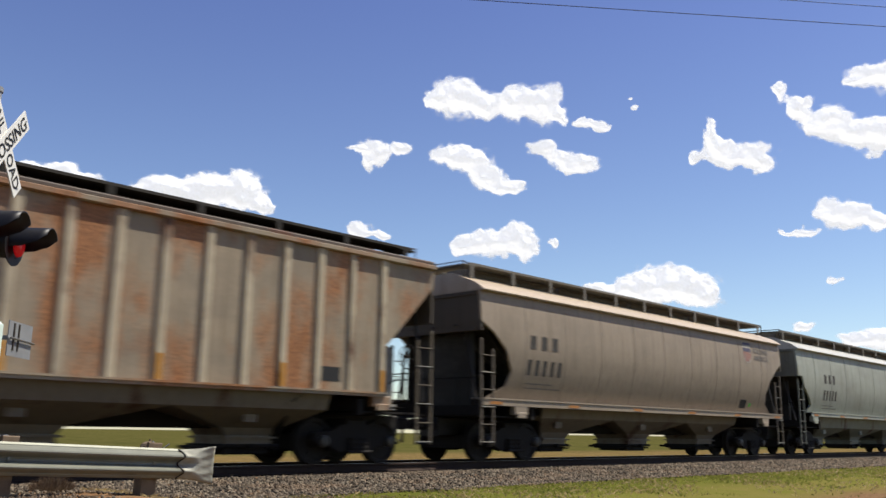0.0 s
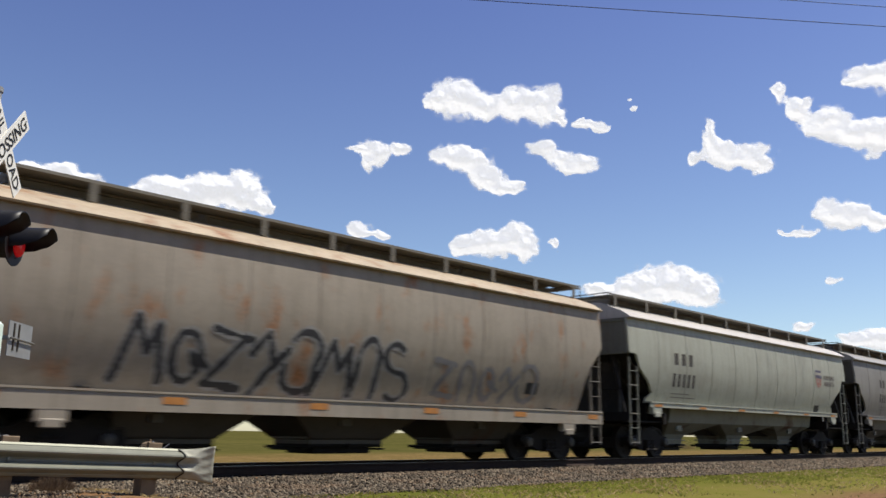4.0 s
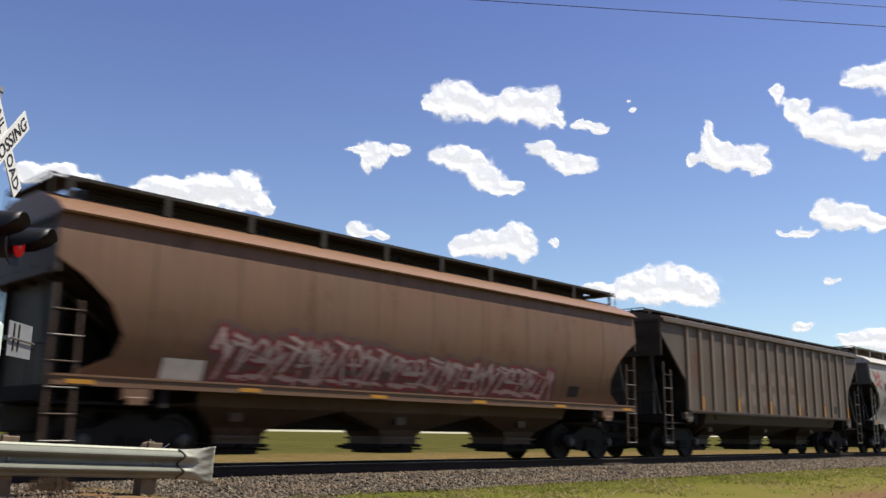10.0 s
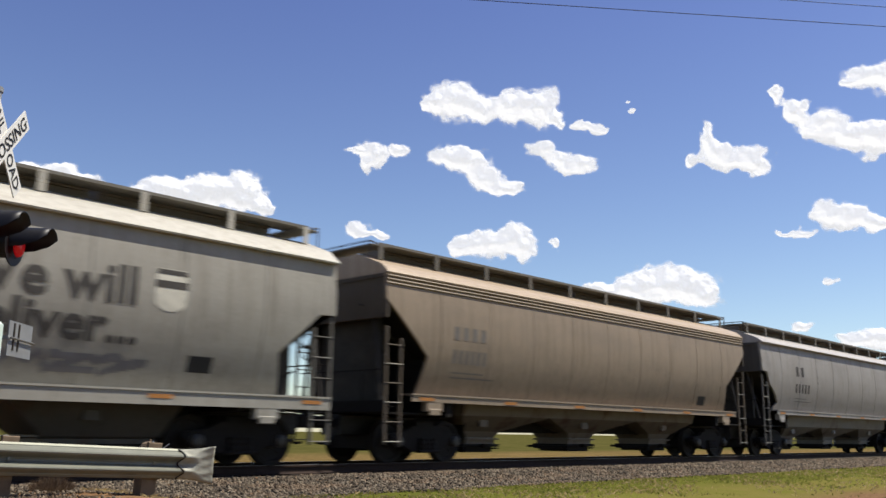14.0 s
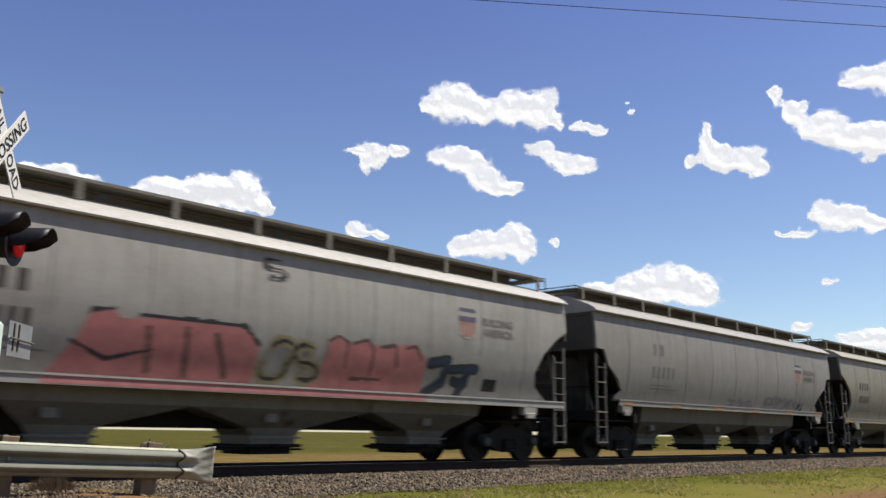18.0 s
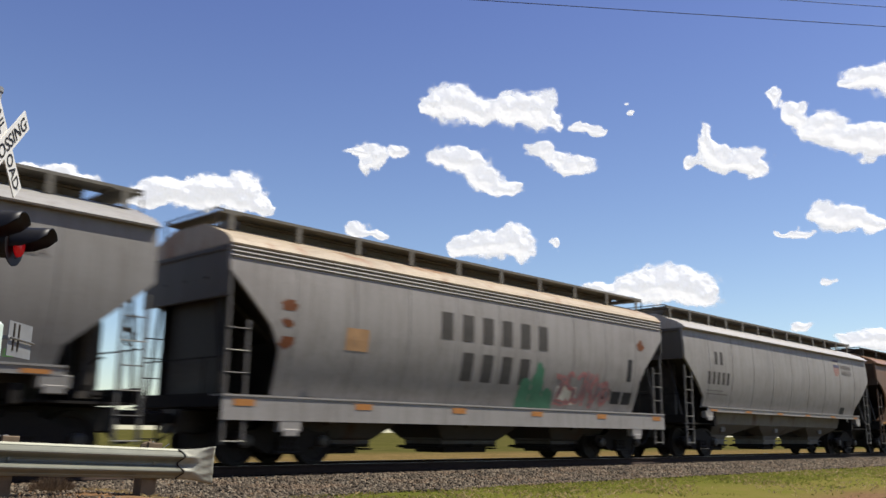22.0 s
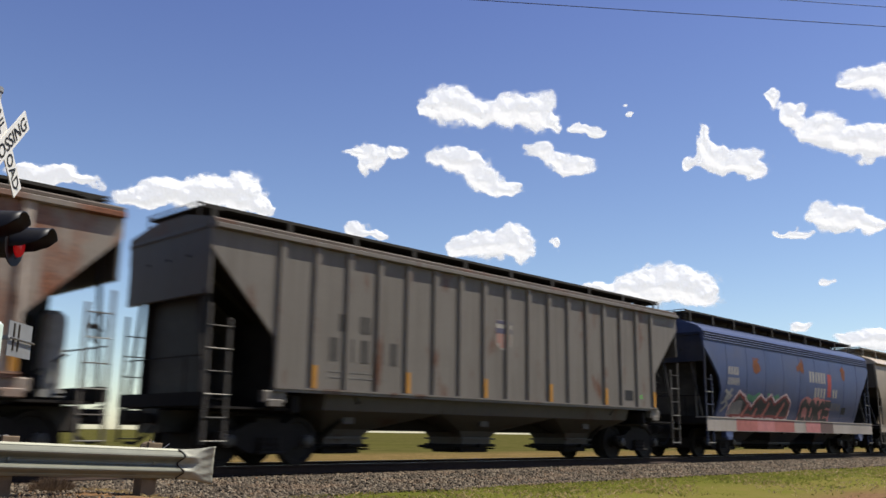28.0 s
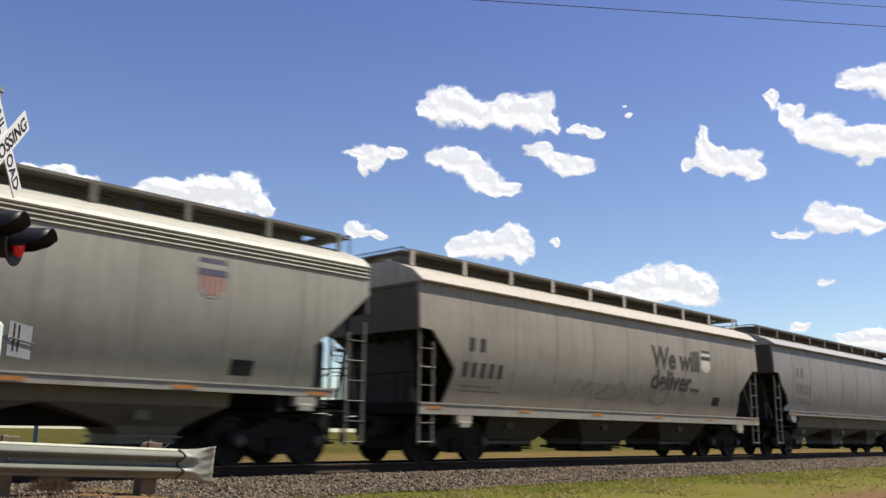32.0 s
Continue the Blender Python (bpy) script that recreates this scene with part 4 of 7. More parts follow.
def hopper_car(index, kind, length, side_mat, lower_mat, label, posts=9, ladder_mat=M_LADDER, groove=False, roof_mat=None, tape=M_ORANGE, ribs=17, sill_mat=None, end_mat=None, lit_rib_mat=None, seam_mat=None):
    hb = (length - 1.4) / 2 - (0.12 if kind.startswith("ribbed") else 0.0)
    k = KINDS[kind]
    key = (kind, length)
    car = tagged(new("covered_hopper_car"), label, "rail car", "cars of the grain train")
    car.empty_display_size = 0.5
    roof_mat = roof_mat or side_mat
    flip = Matrix.Rotation(math.pi, 4, "Z")
    for s in (-1, 1):
        put("side_sheet", kept(key + ("side", s), lambda s=s: side_sheet_mesh(kind, hb, s)), side_mat, car)
        put("side_sill", kept(key + ("sill", s), lambda s=s: sill_mesh(kind, hb, s)), sill_mat or side_mat, car)
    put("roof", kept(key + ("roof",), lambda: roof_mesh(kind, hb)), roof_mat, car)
    if k["spine"]:
        put("centre_sill", kept(("spine", length), lambda: spine_mesh(hb)), M_DARK, car)
    for turn in (None, flip):
        put("end_sheet", kept(key + ("end",), lambda: end_mesh(kind, hb)), end_mat or side_mat, car, turn, "end sheet darkened by grime and painted-in shade")
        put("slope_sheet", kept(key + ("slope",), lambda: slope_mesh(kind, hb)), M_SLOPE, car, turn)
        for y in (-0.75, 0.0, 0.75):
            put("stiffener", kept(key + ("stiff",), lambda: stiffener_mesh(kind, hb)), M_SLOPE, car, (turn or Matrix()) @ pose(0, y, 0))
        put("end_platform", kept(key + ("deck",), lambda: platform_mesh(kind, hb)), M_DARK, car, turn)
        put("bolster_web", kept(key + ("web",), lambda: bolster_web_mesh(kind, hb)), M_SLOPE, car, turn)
        # added dark plate: hides the sky below the end sheet
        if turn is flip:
            put("end_plate", kept(key + ("plate",), lambda: end_filler_mesh(kind, hb)), M_SLOPE, car, turn)
        put("brake_gear", kept("brakegear", brake_gear_mesh), M_STEEL, car, (turn or Matrix()) @ pose(hb - 0.75, 0, 1.07))
        put("coupler", kept("coupler", coupler_mesh), M_STEEL, car, (turn or Matrix()) @ pose(hb, 0, 0))
        put("brake_hose", kept("hose", hose_mesh), M_HOSE, car, (turn or Matrix()) @ pose(hb, 0, 0))
        if not k["spine"]:
            put("stub_sill", kept(("stub", length), lambda: stub_mesh(hb)), M_DARK, car, turn)
    for where in (-1, 0, 1):
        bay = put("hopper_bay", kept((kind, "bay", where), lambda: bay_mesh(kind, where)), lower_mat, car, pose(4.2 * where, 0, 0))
        put("outlet_gate", kept("gate", gate_mesh), M_DARK, bay, None if k["spine"] else Matrix.Diagonal((1.5, 1.0, 1.0, 1.0)))
    # roof walk, its brackets and the hatches
    t = k["top"]
    zb = t + (0.40 if kind == "ribbed" else 0.30 if kind == "ribbedlow" else 0.76 if kind == "arched" else 0.71)
    walk_mat = M_GRATE if kind.startswith("ribbed") or index in (10, 12, 28, 34) else M_WALK
    for y in (-0.69, 0.69):
        put("running_board", kept(("board", length), lambda: board_mesh(hb)), walk_mat, car, pose(0, y, zb))
    for x in (-hb + 0.3, hb - 0.3):
        put("crossover_board", kept("crossover", crossover_mesh), walk_mat, car, pose(x, 0, zb))
    for i in range(posts):
        x = -hb + 0.35 + (2 * hb - 0.7) * i / max(1, posts - 1)
        for s in (-1, 1):
            put("board_bracket", kept("bracket", stanchion_mesh), walk_mat if index not in (9, 16, 29, 38) else roof_mat, car, pose(x, s * 0.955, zb - 0.01, 0, 0, 0 if s < 0 else 180))
    for turn in (None, flip):
        put("end_handrail", kept("endgrab", end_grab_mesh), M_LADDER, car, (turn or Matrix()) @ pose(hb - 0.2, 0, zb))
    nh = 4
    hl = (2 * hb - 1.6) / nh
    for i in range(nh):
        put("roof_hatch", kept(("hatch", length), lambda: hatch_mesh(hl - 0.12)), walk_mat, car, pose(-hb + 0.8 + hl * (i + 0.5), 0, zb - 0.10))
    # corner ladders
    for sx in (-1, 1):
        for sy in (-1, 1):
            low = kind not in ("boxed", "boxround", "arched")
            lad = put("ladder", kept(("ladder", low), low_ladder_mesh if low else ladder_mesh), ladder_mat, car, pose(sx * (hb - 0.27), sy * 1.53, 0, 0, 0, 0 if sx < 0 else 180))
            for j in range(6):
                # every second rung is paler, as a painted glint
                put("rung", kept("rung", rung_mesh), M_RUNG if j % 2 == 0 else ladder_mat, lad, pose(0, 0.03 if sx * sy < 0 else -0.03, 0.46 + 0.40 * j))
            put("jacking_pad", kept("pad", gusset_mesh), side_mat, car, pose(sx * (hb - 1.5), sy * 1.47, k["sill"][1] + 0.02, 0, 0, 0 if sy < 0 else 180))
    put("brake_wheel", kept("brakewheel", brake_wheel_mesh), M_STEEL, car, pose(hb + 0.16, -0.55, 2.35))
    put("air_reservoir", kept("reservoir", reservoir_mesh), M_TANK if index % 3 != 1 else M_LADDER, car, pose(hb - 0.62, -0.62, 1.85))
    # trucks
    for sx in (-1, 1):
        truck = new("truck")
        truck.parent = car
        truck.matrix_basis = pose(sx * (hb - 1.74), 0, 0)
        truck.empty_display_size = 0.2
        for sy in (-1, 1):
            put("side_frame", kept("sideframe", side_frame_mesh), M_STEEL, truck, pose(0, sy * 1.0, 0, 0, 0, 0 if sy < 0 else 180))
            for ax in (-0.89, 0.89):
                put("bearing_cap", kept("bearing", bearing_mesh), M_CAP, truck, pose(ax, sy * 1.06, 0.46, 0, 0, 0 if sy < 0 else 180))
        put("truck_bolster", kept("bolster", bolster_mesh), M_STEEL, truck)
        for ax in (-0.89, 0.89):
            wheels = put("wheelset", kept("wheelset", wheelset_mesh), M_WHEEL, truck, pose(ax, 0, 0.457))
            WHEELS.append((wheels, index, ax))
    if kind.startswith("ribbed"):
        for turn in (None, flip):
            put("top_rail", kept(key + ("rail",), lambda: top_rail_mesh(kind, hb)), side_mat, car, turn)
        for i in range(ribs):
            x = -(hb - 1.54) + 2 * (hb - 1.54) * i / (ribs - 1)
            for s in (-1, 1):
                put("side_post", kept((kind, "rib"), lambda: rib_mesh(kind)), lit_rib_mat or side_mat, car, pose(x, s * 1.528, 0, 0, 0, 0 if s < 0 else 180))
            if i % 3 == 1 and tape is not None:
                patch("reflector", kind, [(x - 0.055, x + 0.055, 1.46, 1.90)], M_YELLOWPOST, car, 0.070, "yellow reflective strip")
    else:
        for i in range(1, 10):
            x = -hb + 2 * hb * i / 10
            put("weld_seam", kept((kind, "weld"), lambda: weld_mesh(kind, 0)), seam_mat or side_mat, car, pose(x, 0, 0))
        if groove:
            put("corrugation", kept((length, "groove"), lambda: groove_mesh(hb)), side_mat, car, pose(0, -half_width(kind, 3.85), 0))
        if tape is not None:
            zt, zbm = k["sill"]
            y = 1.580
            xe = hb - k["inset"]
            for i in range(6):
                x = -xe + 0.45 + (2 * xe - 0.9) * i / 5
                hh = 0.07 if zt - zbm < 0.3 else 0.12
                zc = zt - 0.10 if zt - zbm < 0.3 else zt - 0.13
                put("reflector", kept(("tape", hh), lambda: join("reflector", [box(-0.22, 0.22, -0.004, 0.0, -hh / 2, hh / 2)])), tape, car, pose(x, -y, zc), "orange reflective strip")
    patch("stencil_panel", kind, [(hb - 3.1, hb - 2.62, 1.62, 1.90)], M_STENCILBOX, car, 0.006, "black maintenance stencil panel")
    CARS.append(car)
    return car


def spray(name, r, g, b):
    return plain(name, lin(r, g, b), 0.6, 0.0, 0.3, 4.0, 0.02)


S_MAROON, S_CYAN, S_WHITE = spray("maroon_spray", 116, 52, 52), spray("turquoise_spray", 104, 158, 152), spray("white_spray", 186, 186, 182)
S_RED, S_PINK, S_BLUE = spray("red_spray", 170, 52, 40), spray("pink_spray", 166, 108, 104), spray("blue_spray", 46, 80, 112)
S_BLACK, S_GREY, S_OLIVE = spray("black_spray", 48, 48, 50), spray("grey_spray", 112, 110, 110), spray("olive_spray", 132, 136, 72)
S_PALE = spray("pale_pink_spray", 160, 142, 134)
S_GREEN, S_DRED = spray("green_spray", 70, 120, 92), spray("dark_red_spray", 150, 62, 56)

S_DUSK, S_GREY2, S_TAN = spray("dusky_brown_spray", 92, 72, 66), spray("dull_grey_spray", 140, 138, 134), spray("tan_spray", 138, 126, 96)
S_SILVER = spray("silver_spray", 162, 156, 146)
S_FADEDRED = spray("faded_red_spray", 152, 92, 84)
S_FAINT = spray("faint_grey_spray", 132, 124, 110)
S_TEAL, S_PURPLE, S_NAVY, S_WHITE2 = spray("teal_spray", 84, 112, 102), spray("dull_purple_spray", 120, 114, 120), spray("navy_spray", 44, 56, 74), spray("pinkish_white_spray", 190, 168, 166)


# colour and wear of each car in the order of the train
def car_tone(rgb):
    r, g, b, _ = lin(*rgb)
    return r * 0.54, g * 0.507, b * 0.465


def car_paint(tag, rgb, rust=0.0, **more):
    rust = rust if rust > 0.065 else 0.0
    return paint("car_paint_" + tag, car_tone(rgb) + (1.0,), rust, **more)


LONG, MID, SHORT = 18.08, 17.62, 16.44
RUST = lin(148, 102, 66)
BROWN = lin(98, 66, 48)


# share of the side paint's colour left on the bays after grime and painted-in shade
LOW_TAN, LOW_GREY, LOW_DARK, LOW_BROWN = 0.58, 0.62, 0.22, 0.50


FLEET = [
    # kind, length, colour, rust, colour share on the bays, label
    ("ribbed", LONG, (190, 178, 156), 0.6, LOW_TAN, "grey ribbed covered hopper heavily streaked with orange rust"),
    ("round", LONG, (190, 178, 160), 0.05, LOW_TAN, "dusty tan round-sided covered hopper with shield emblem"),
    ("angular", LONG, (196, 206, 196), 0.04, LOW_TAN, "pale grey-green covered hopper with black lettering"),
    ("angularmid", MID, (158, 158, 158), 0.03, LOW_GREY, "dark grey covered hopper with faded graffiti band"),
    ("round", LONG, (244, 232, 212), 0.07, LOW_TAN, "cream covered hopper with rust patches and dirty roof"),
    ("boxround", MID, (186, 180, 168), 0.15, LOW_DARK, "dusty grey covered hopper with deep sill and dark graffiti"),
    ("angular", LONG, (200, 208, 198), 0.03, LOW_TAN, "pale grey-green covered hopper with shield emblem"),
    ("angular", LONG, (160, 161, 160), 0.02, LOW_GREY, "grey covered hopper with light eave and shield emblem"),
    ("ribbedlow", LONG, (116, 93, 72), 0.2, LOW_BROWN, "brown ribbed covered hopper with dim lettering"),
    ("arched", LONG, (192, 194, 186), 0.03, LOW_DARK, "white covered hopper with slogan and green graffiti"),
    ("round", LONG, (140, 107, 83), 0.1, LOW_BROWN, "red-brown covered hopper with large maroon graffiti"),
    ("ribbedlow", LONG, (62, 80, 56), 0.08, LOW_DARK, "dark green ribbed covered hopper with white panels"),
    ("round", LONG, (138, 107, 83), 0.12, LOW_BROWN, "brown covered hopper with dark red graffiti"),
    ("ribbedlow", LONG, (114, 101, 86), 0.22, LOW_DARK, "sooty grey-brown ribbed covered hopper"),
    ("round", LONG, (200, 200, 194), 0.03, LOW_TAN, "light grey covered hopper with bright red graffiti"),
    ("ribbedlow", LONG, (106, 89, 72), 0.25, LOW_DARK, "dark brown ribbed covered hopper with pale stencils"),
    ("arched", LONG, (197, 198, 190), 0.02, LOW_DARK, "white covered hopper with a two-line slogan"),
    ("corrugated", LONG, (184, 170, 150), 0.04, LOW_TAN, "dusty tan covered hopper with corrugated eave"),
    ("angular", LONG, (190, 190, 188), 0.02, LOW_GREY, "light grey covered hopper with black lettering"),
    ("round", LONG, (192, 176, 148), 0.05, LOW_TAN, "sandy tan covered hopper with shield emblem"),
    ("ribbed", LONG, (142, 142, 140), 0.04, LOW_TAN, "light grey ribbed covered hopper with yellow strips"),
    ("round", LONG, (194, 196, 194), 0.02, LOW_TAN, "light grey covered hopper with pink graffiti"),
    ("angular", LONG, (174, 175, 172), 0.03, LOW_GREY, "grey covered hopper with smudged graffiti"),
    ("round", LONG, (172, 172, 160), 0.03, LOW_TAN, "olive-grey covered hopper with black lettering"),
    ("ribbedlow", LONG, (154, 134, 114), 0.3, LOW_TAN, "tan ribbed covered hopper with faint lettering"),
    ("angularmid", MID, (163, 165, 165), 0.01, LOW_GREY, "clean grey covered hopper with orange strips"),
    ("boxed", SHORT, (186, 186, 186), 0.06, LOW_DARK, "light grey covered hopper with two lines of big black letters"),
    ("angularmid", MID, (186, 187, 186), 0.01, LOW_GREY, "clean light grey covered hopper with shield emblem"),
    ("round", LONG, (150, 116, 88), 0.12, LOW_BROWN, "orange-brown covered hopper with plain sides"),
    ("arched", LONG, (195, 196, 194), 0.01, LOW_DARK, "pale grey covered hopper with blue graffiti"),
    ("round", LONG, (192, 180, 160), 0.03, LOW_TAN, "dusty tan covered hopper with black lettering"),
    ("round", LONG, (204, 200, 184), 0.07, LOW_TAN, "cream covered hopper with rust spots"),
    ("ribbedlow", LONG, (180, 174, 166), 0.66, LOW_TAN, "grey ribbed covered hopper blotched with brown rust"),
    ("ribbed", LONG, (142, 139, 134), 0.08, LOW_TAN, "dirty grey ribbed covered hopper"),
    ("boxed", SHORT, (80, 100, 150), 0.04, LOW_DARK, "blue covered hopper with red and black graffiti"),
    ("boxround", MID, (192, 182, 166), 0.06, LOW_DARK, "dusty cream covered hopper with red graffiti"),
    ("ribbedlow", LONG, (56, 80, 57), 0.1, LOW_DARK, "dark green ribbed covered hopper with rust mark"),
    ("corrugated", LONG, (192, 194, 184), 0.04, LOW_TAN, "light grey covered hopper with corrugated eave"),
    ("arched", LONG, (196, 192, 180), 0.04, LOW_DARK, "dusty white covered hopper with a two-line slogan"),
    ("angular", LONG, (178, 178, 178), 0.03, LOW_GREY, "grey covered hopper with black lettering"),
]
DENSE = {3: 13, 25: 13, 27: 13, 1: 11, 19: 11, 18: 11, 22: 11, 23: 11, 39: 11}
# how much of its paint's colour each end sheet keeps under grime and painted shade
END_SHADE = {2: 0.55, 4: 0.7, 6: 0.55, 9: 0.30, 16: 0.42, 25: 0.4, 27: 0.36, 29: 0.42, 33: 0.6, 38: 0.42}
GROOVED = (17, 26, 34, 37)
for i, (kind, length, rgb, rust, low, label) in enumerate(FLEET):
    mat = car_paint(str(i), rgb, rust, rust_col=RUST if i in (0, 4, 5, 31) else BROWN if i != 32 else lin(124, 80, 56), blotch=0.9 if i in (0, 32) else 1.6, dirt=0.62 if kind.startswith("ribbed") and i not in (20, 24, 33) else 0.35)
    ribbed = kind.startswith("ribbed")
    if ribbed and i not in (20, 24):
        roof_mat = car_paint(str(i) + "_roof", (110, 100, 90), 0.3, rust_col=BROWN)
    elif i in (4, 5, 26, 31):
        roof_mat = car_paint(str(i) + "_roof", (226, 212, 188), 0.3, rust_col=lin(150, 112, 82))
    else:
        # cleaner side paint, lightened so that sun on the eaves is in the colour
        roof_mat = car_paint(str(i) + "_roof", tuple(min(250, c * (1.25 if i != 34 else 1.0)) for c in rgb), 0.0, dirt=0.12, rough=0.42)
    # ladders: side paint cut to 0.42, grime and shade both in the colour
    shaded_fittings = paint("shaded_fittings_" + str(i), tuple(c * 0.42 for c in car_tone(rgb)) + (1.0,), 0.0, dirt=0.5)
    # bays: side paint darkened for grime and for the shade under the car
    lower = paint("shaded_lower_paint_" + str(i), tuple(c * (0.52 if ribbed else low) for c in car_tone(rgb)) + (1.0,), 0.12, shade(BROWN, 0.6), 0.6)
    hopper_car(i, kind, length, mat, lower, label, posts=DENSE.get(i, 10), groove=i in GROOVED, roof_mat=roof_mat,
               end_mat=paint("shaded_end_" + str(i), tuple(c * END_SHADE.get(i, 0.30) for c in car_tone(rgb)) + (1.0,), 0.0, dirt=0.6),
               sill_mat=car_paint(str(i) + "_sill", (196, 190, 184), 0.05) if i == 34 else None, tape=M_YELLOWPOST if i in (12, 19, 23, 28) else M_ORANGE if i not in (10, 21, 34, 35) else None, ladder_mat=shaded_fittings,
               # posts: side paint lightened, wear and the sun on them both in the colour
               lit_rib_mat=car_paint(str(i) + "_post", tuple(min(235, c * 1.18 + 16) for c in rgb), rust * 0.5, rust_col=BROWN) if ribbed and i not in (11, 20, 33, 36) else None,
               seam_mat=car_paint(str(i) + "_seam", tuple(c * 0.86 for c in rgb), 0.0) if not ribbed else None)


def kind_of(i):
    return FLEET[i][0]


# lettering: reporting mark and number rows of (x0, x1, z0, z1)
STENCILS = {
    1: (3, 5, (-6.5, -5.3, 2.72, 3.06), (-6.55, -5.1, 2.08, 2.46)), 2: (3, 5, (-5.78, -4.58, 2.78, 3.14), (-5.83, -4.43, 2.12, 2.52)),
    3: (2, 5, (-6.58, -5.92, 2.98, 3.32), (-6.58, -5.19, 2.31, 2.72)), 4: (4, 6, (-6.57, -5.74, 2.42, 2.66), (-6.57, -5.70, 1.97, 2.2)),
    6: (3, 5, (-5.78, -4.58, 2.78, 3.14), (-5.83, -4.43, 2.12, 2.52)), 7: (2, 5, (-5.3, -4.6, 2.90, 3.26), (-5.35, -3.95, 2.25, 2.62)),
    9: (2, 5, (-6.58, -5.93, 2.56, 2.86), (-6.72, -5.1, 1.88, 2.28)), 14: (3, 5, (-6.6, -5.4, 2.78, 3.14), (-6.6, -5.1, 2.12, 2.5)),
    16: (2, 5, (-6.6, -5.95, 2.54, 2.84), (-6.74, -5.2, 1.88, 2.26)), 17: (4, 6, (-6.25, -5.14, 2.72, 3.02), (-6.25, -5.10, 2.19, 2.50)),
    18: (2, 5, (-5.40, -4.6, 2.92, 3.28), (-5.45, -4.1, 2.30, 2.64)), 19: (3, 5, (-6.5, -5.4, 2.7, 3.06), (-6.5, -5.0, 2.08, 2.44)),
    20: (2, 5, (-4.98, -4.28, 2.56, 2.96), (-5.25, -3.55, 2.04, 2.48)), 21: (4, 6, (-6.4, -5.3, 2.68, 3.0), (-6.4, -5.2, 2.12, 2.42)),
    22: (2, 5, (-5.37, -4.71, 2.98, 3.32), (-5.41, -4.09, 2.32, 2.66)), 23: (4, 6, (-6.3, -5.2, 2.70, 3.0), (-6.3, -5.1, 2.15, 2.45)),
    24: (2, 5, (-6.61, -5.63, 2.78, 3.12), (-6.7, -4.2, 2.2, 2.54)), 25: (2, 5, (-6.2, -5.55, 2.96, 3.34), (-6.6, -5.1, 2.32, 2.7)),
    27: (2, 5, (-6.14, -5.52, 2.96, 3.38), (-6.60, -5.07, 2.32, 2.72)), 29: (2, 6, (-6.58, -5.93, 2.58, 2.84), (-6.72, -4.93, 1.88, 2.26)),
    30: (3, 5, (-7.03, -5.85, 2.68, 3.08), (-7.16, -5.62, 2.03, 2.42)), 31: (3, 5, (-5.83, -4.59, 2.88, 3.26), (-6.08, -4.66, 2.28, 2.62)),
    33: (2, 5, (-5.24, -4.30, 2.62, 2.96), (-5.46, -3.57, 2.02, 2.48)), 37: (3, 5, (-6.36, -5.17, 2.92, 3.30), (-6.51, -4.98, 2.28, 2.66)),
    38: (2, 5, (-6.72, -6.08, 2.52, 2.82), (-6.86, -5.40, 1.92, 2.26)), 39: (2, 5, (-6.4, -5.7, 2.9, 3.25), (-6.4, -5.0, 2.28, 2.64)),
}
STRONG = (1, 2, 3, 6, 7, 9, 14, 16, 18, 20, 21, 23, 25, 27, 29, 30, 31, 33, 37, 38)
for i, (letters, digits, row_a, row_b) in STENCILS.items():
    marks(kind_of(i), CARS[i], letters, digits, row_a, row_b, M_MARK if i in STRONG else M_MARKDIM)
# shield emblems: car: (x, z, with slogan, grey version)
SHIELDS = {1: (5.33, 3.16, True, False), 2: (5.30, 2.56, True, False), 3: (4.31, 3.04, True, False), 6: (5.2, 2.56, True, False), 7: (4.85, 2.60, True, False),
           14: (3.9, 2.74, True, False), 18: (4.9, 2.7, True, False), 19: (4.55, 3.15, True, False), 21: (4.21, 2.77, True, False), 22: (4.86, 2.64, True, False),
           23: (3.92, 2.76, True, False), 25: (4.40, 3.10, True, False), 27: (4.24, 3.10, True, False), 30: (4.5, 3.22, True, False), 20: (-0.36, 2.58, False, False),
           32: (1.36, 2.72, False, False), 33: (-0.40, 2.62, False, False), 37: (4.36, 2.92, False, False), 9: (4.35, 2.6, False, False), 16: (4.46, 2.60, False, True),
           38: (4.30, 2.64, False, True), 29: (4.42, 2.55, False, True)}
for i, (x, z, slogan, grey) in SHIELDS.items():
    emblem(kind_of(i), CARS[i], x, z, 0.58, 0.72, slogan, grey)
for i in (9, 16, 38):
    words_on_side("slogan", "We will", 0.88, 1.28, 2.66, "arched", M_MARK, CARS[i], 0.022, 2.85)
    words_on_side("slogan", "deliver...", 0.80, 1.33, 2.02, "arched", M_MARK, CARS[i], 0.022, 2.9)
for i, (x0, count) in enumerate(((-2.03, 6), (-1.27, 4))):
    bar_row("boxed", CARS[26], count, x0, x0 + (3.98 if i == 0 else 2.56), 2.71 - 0.89 * i, 3.32 - 0.86 * i, M_MARK, "road_name_character")
for x0, x1, z0, z1 in ((4.98, 5.45, 1.5, 1.84), (5.55, 6.0, 1.5, 1.84), (5.62, 5.84, 2.14, 2.76)):
    patch("stencil_panel", "boxed", [(x0, x1, z0, z1)], M_STENCILBOX, CARS[26], 0.006)
bar_row("boxed", CARS[34], 6, 0.91, 2.51, 2.76, 3.18, M_EMBLEMWHITE, "road_name_character")
bar_row("boxed", CARS[34], 4, 1.43, 2.52, 2.20, 2.58, M_EMBLEMWHITE, "road_name_character")
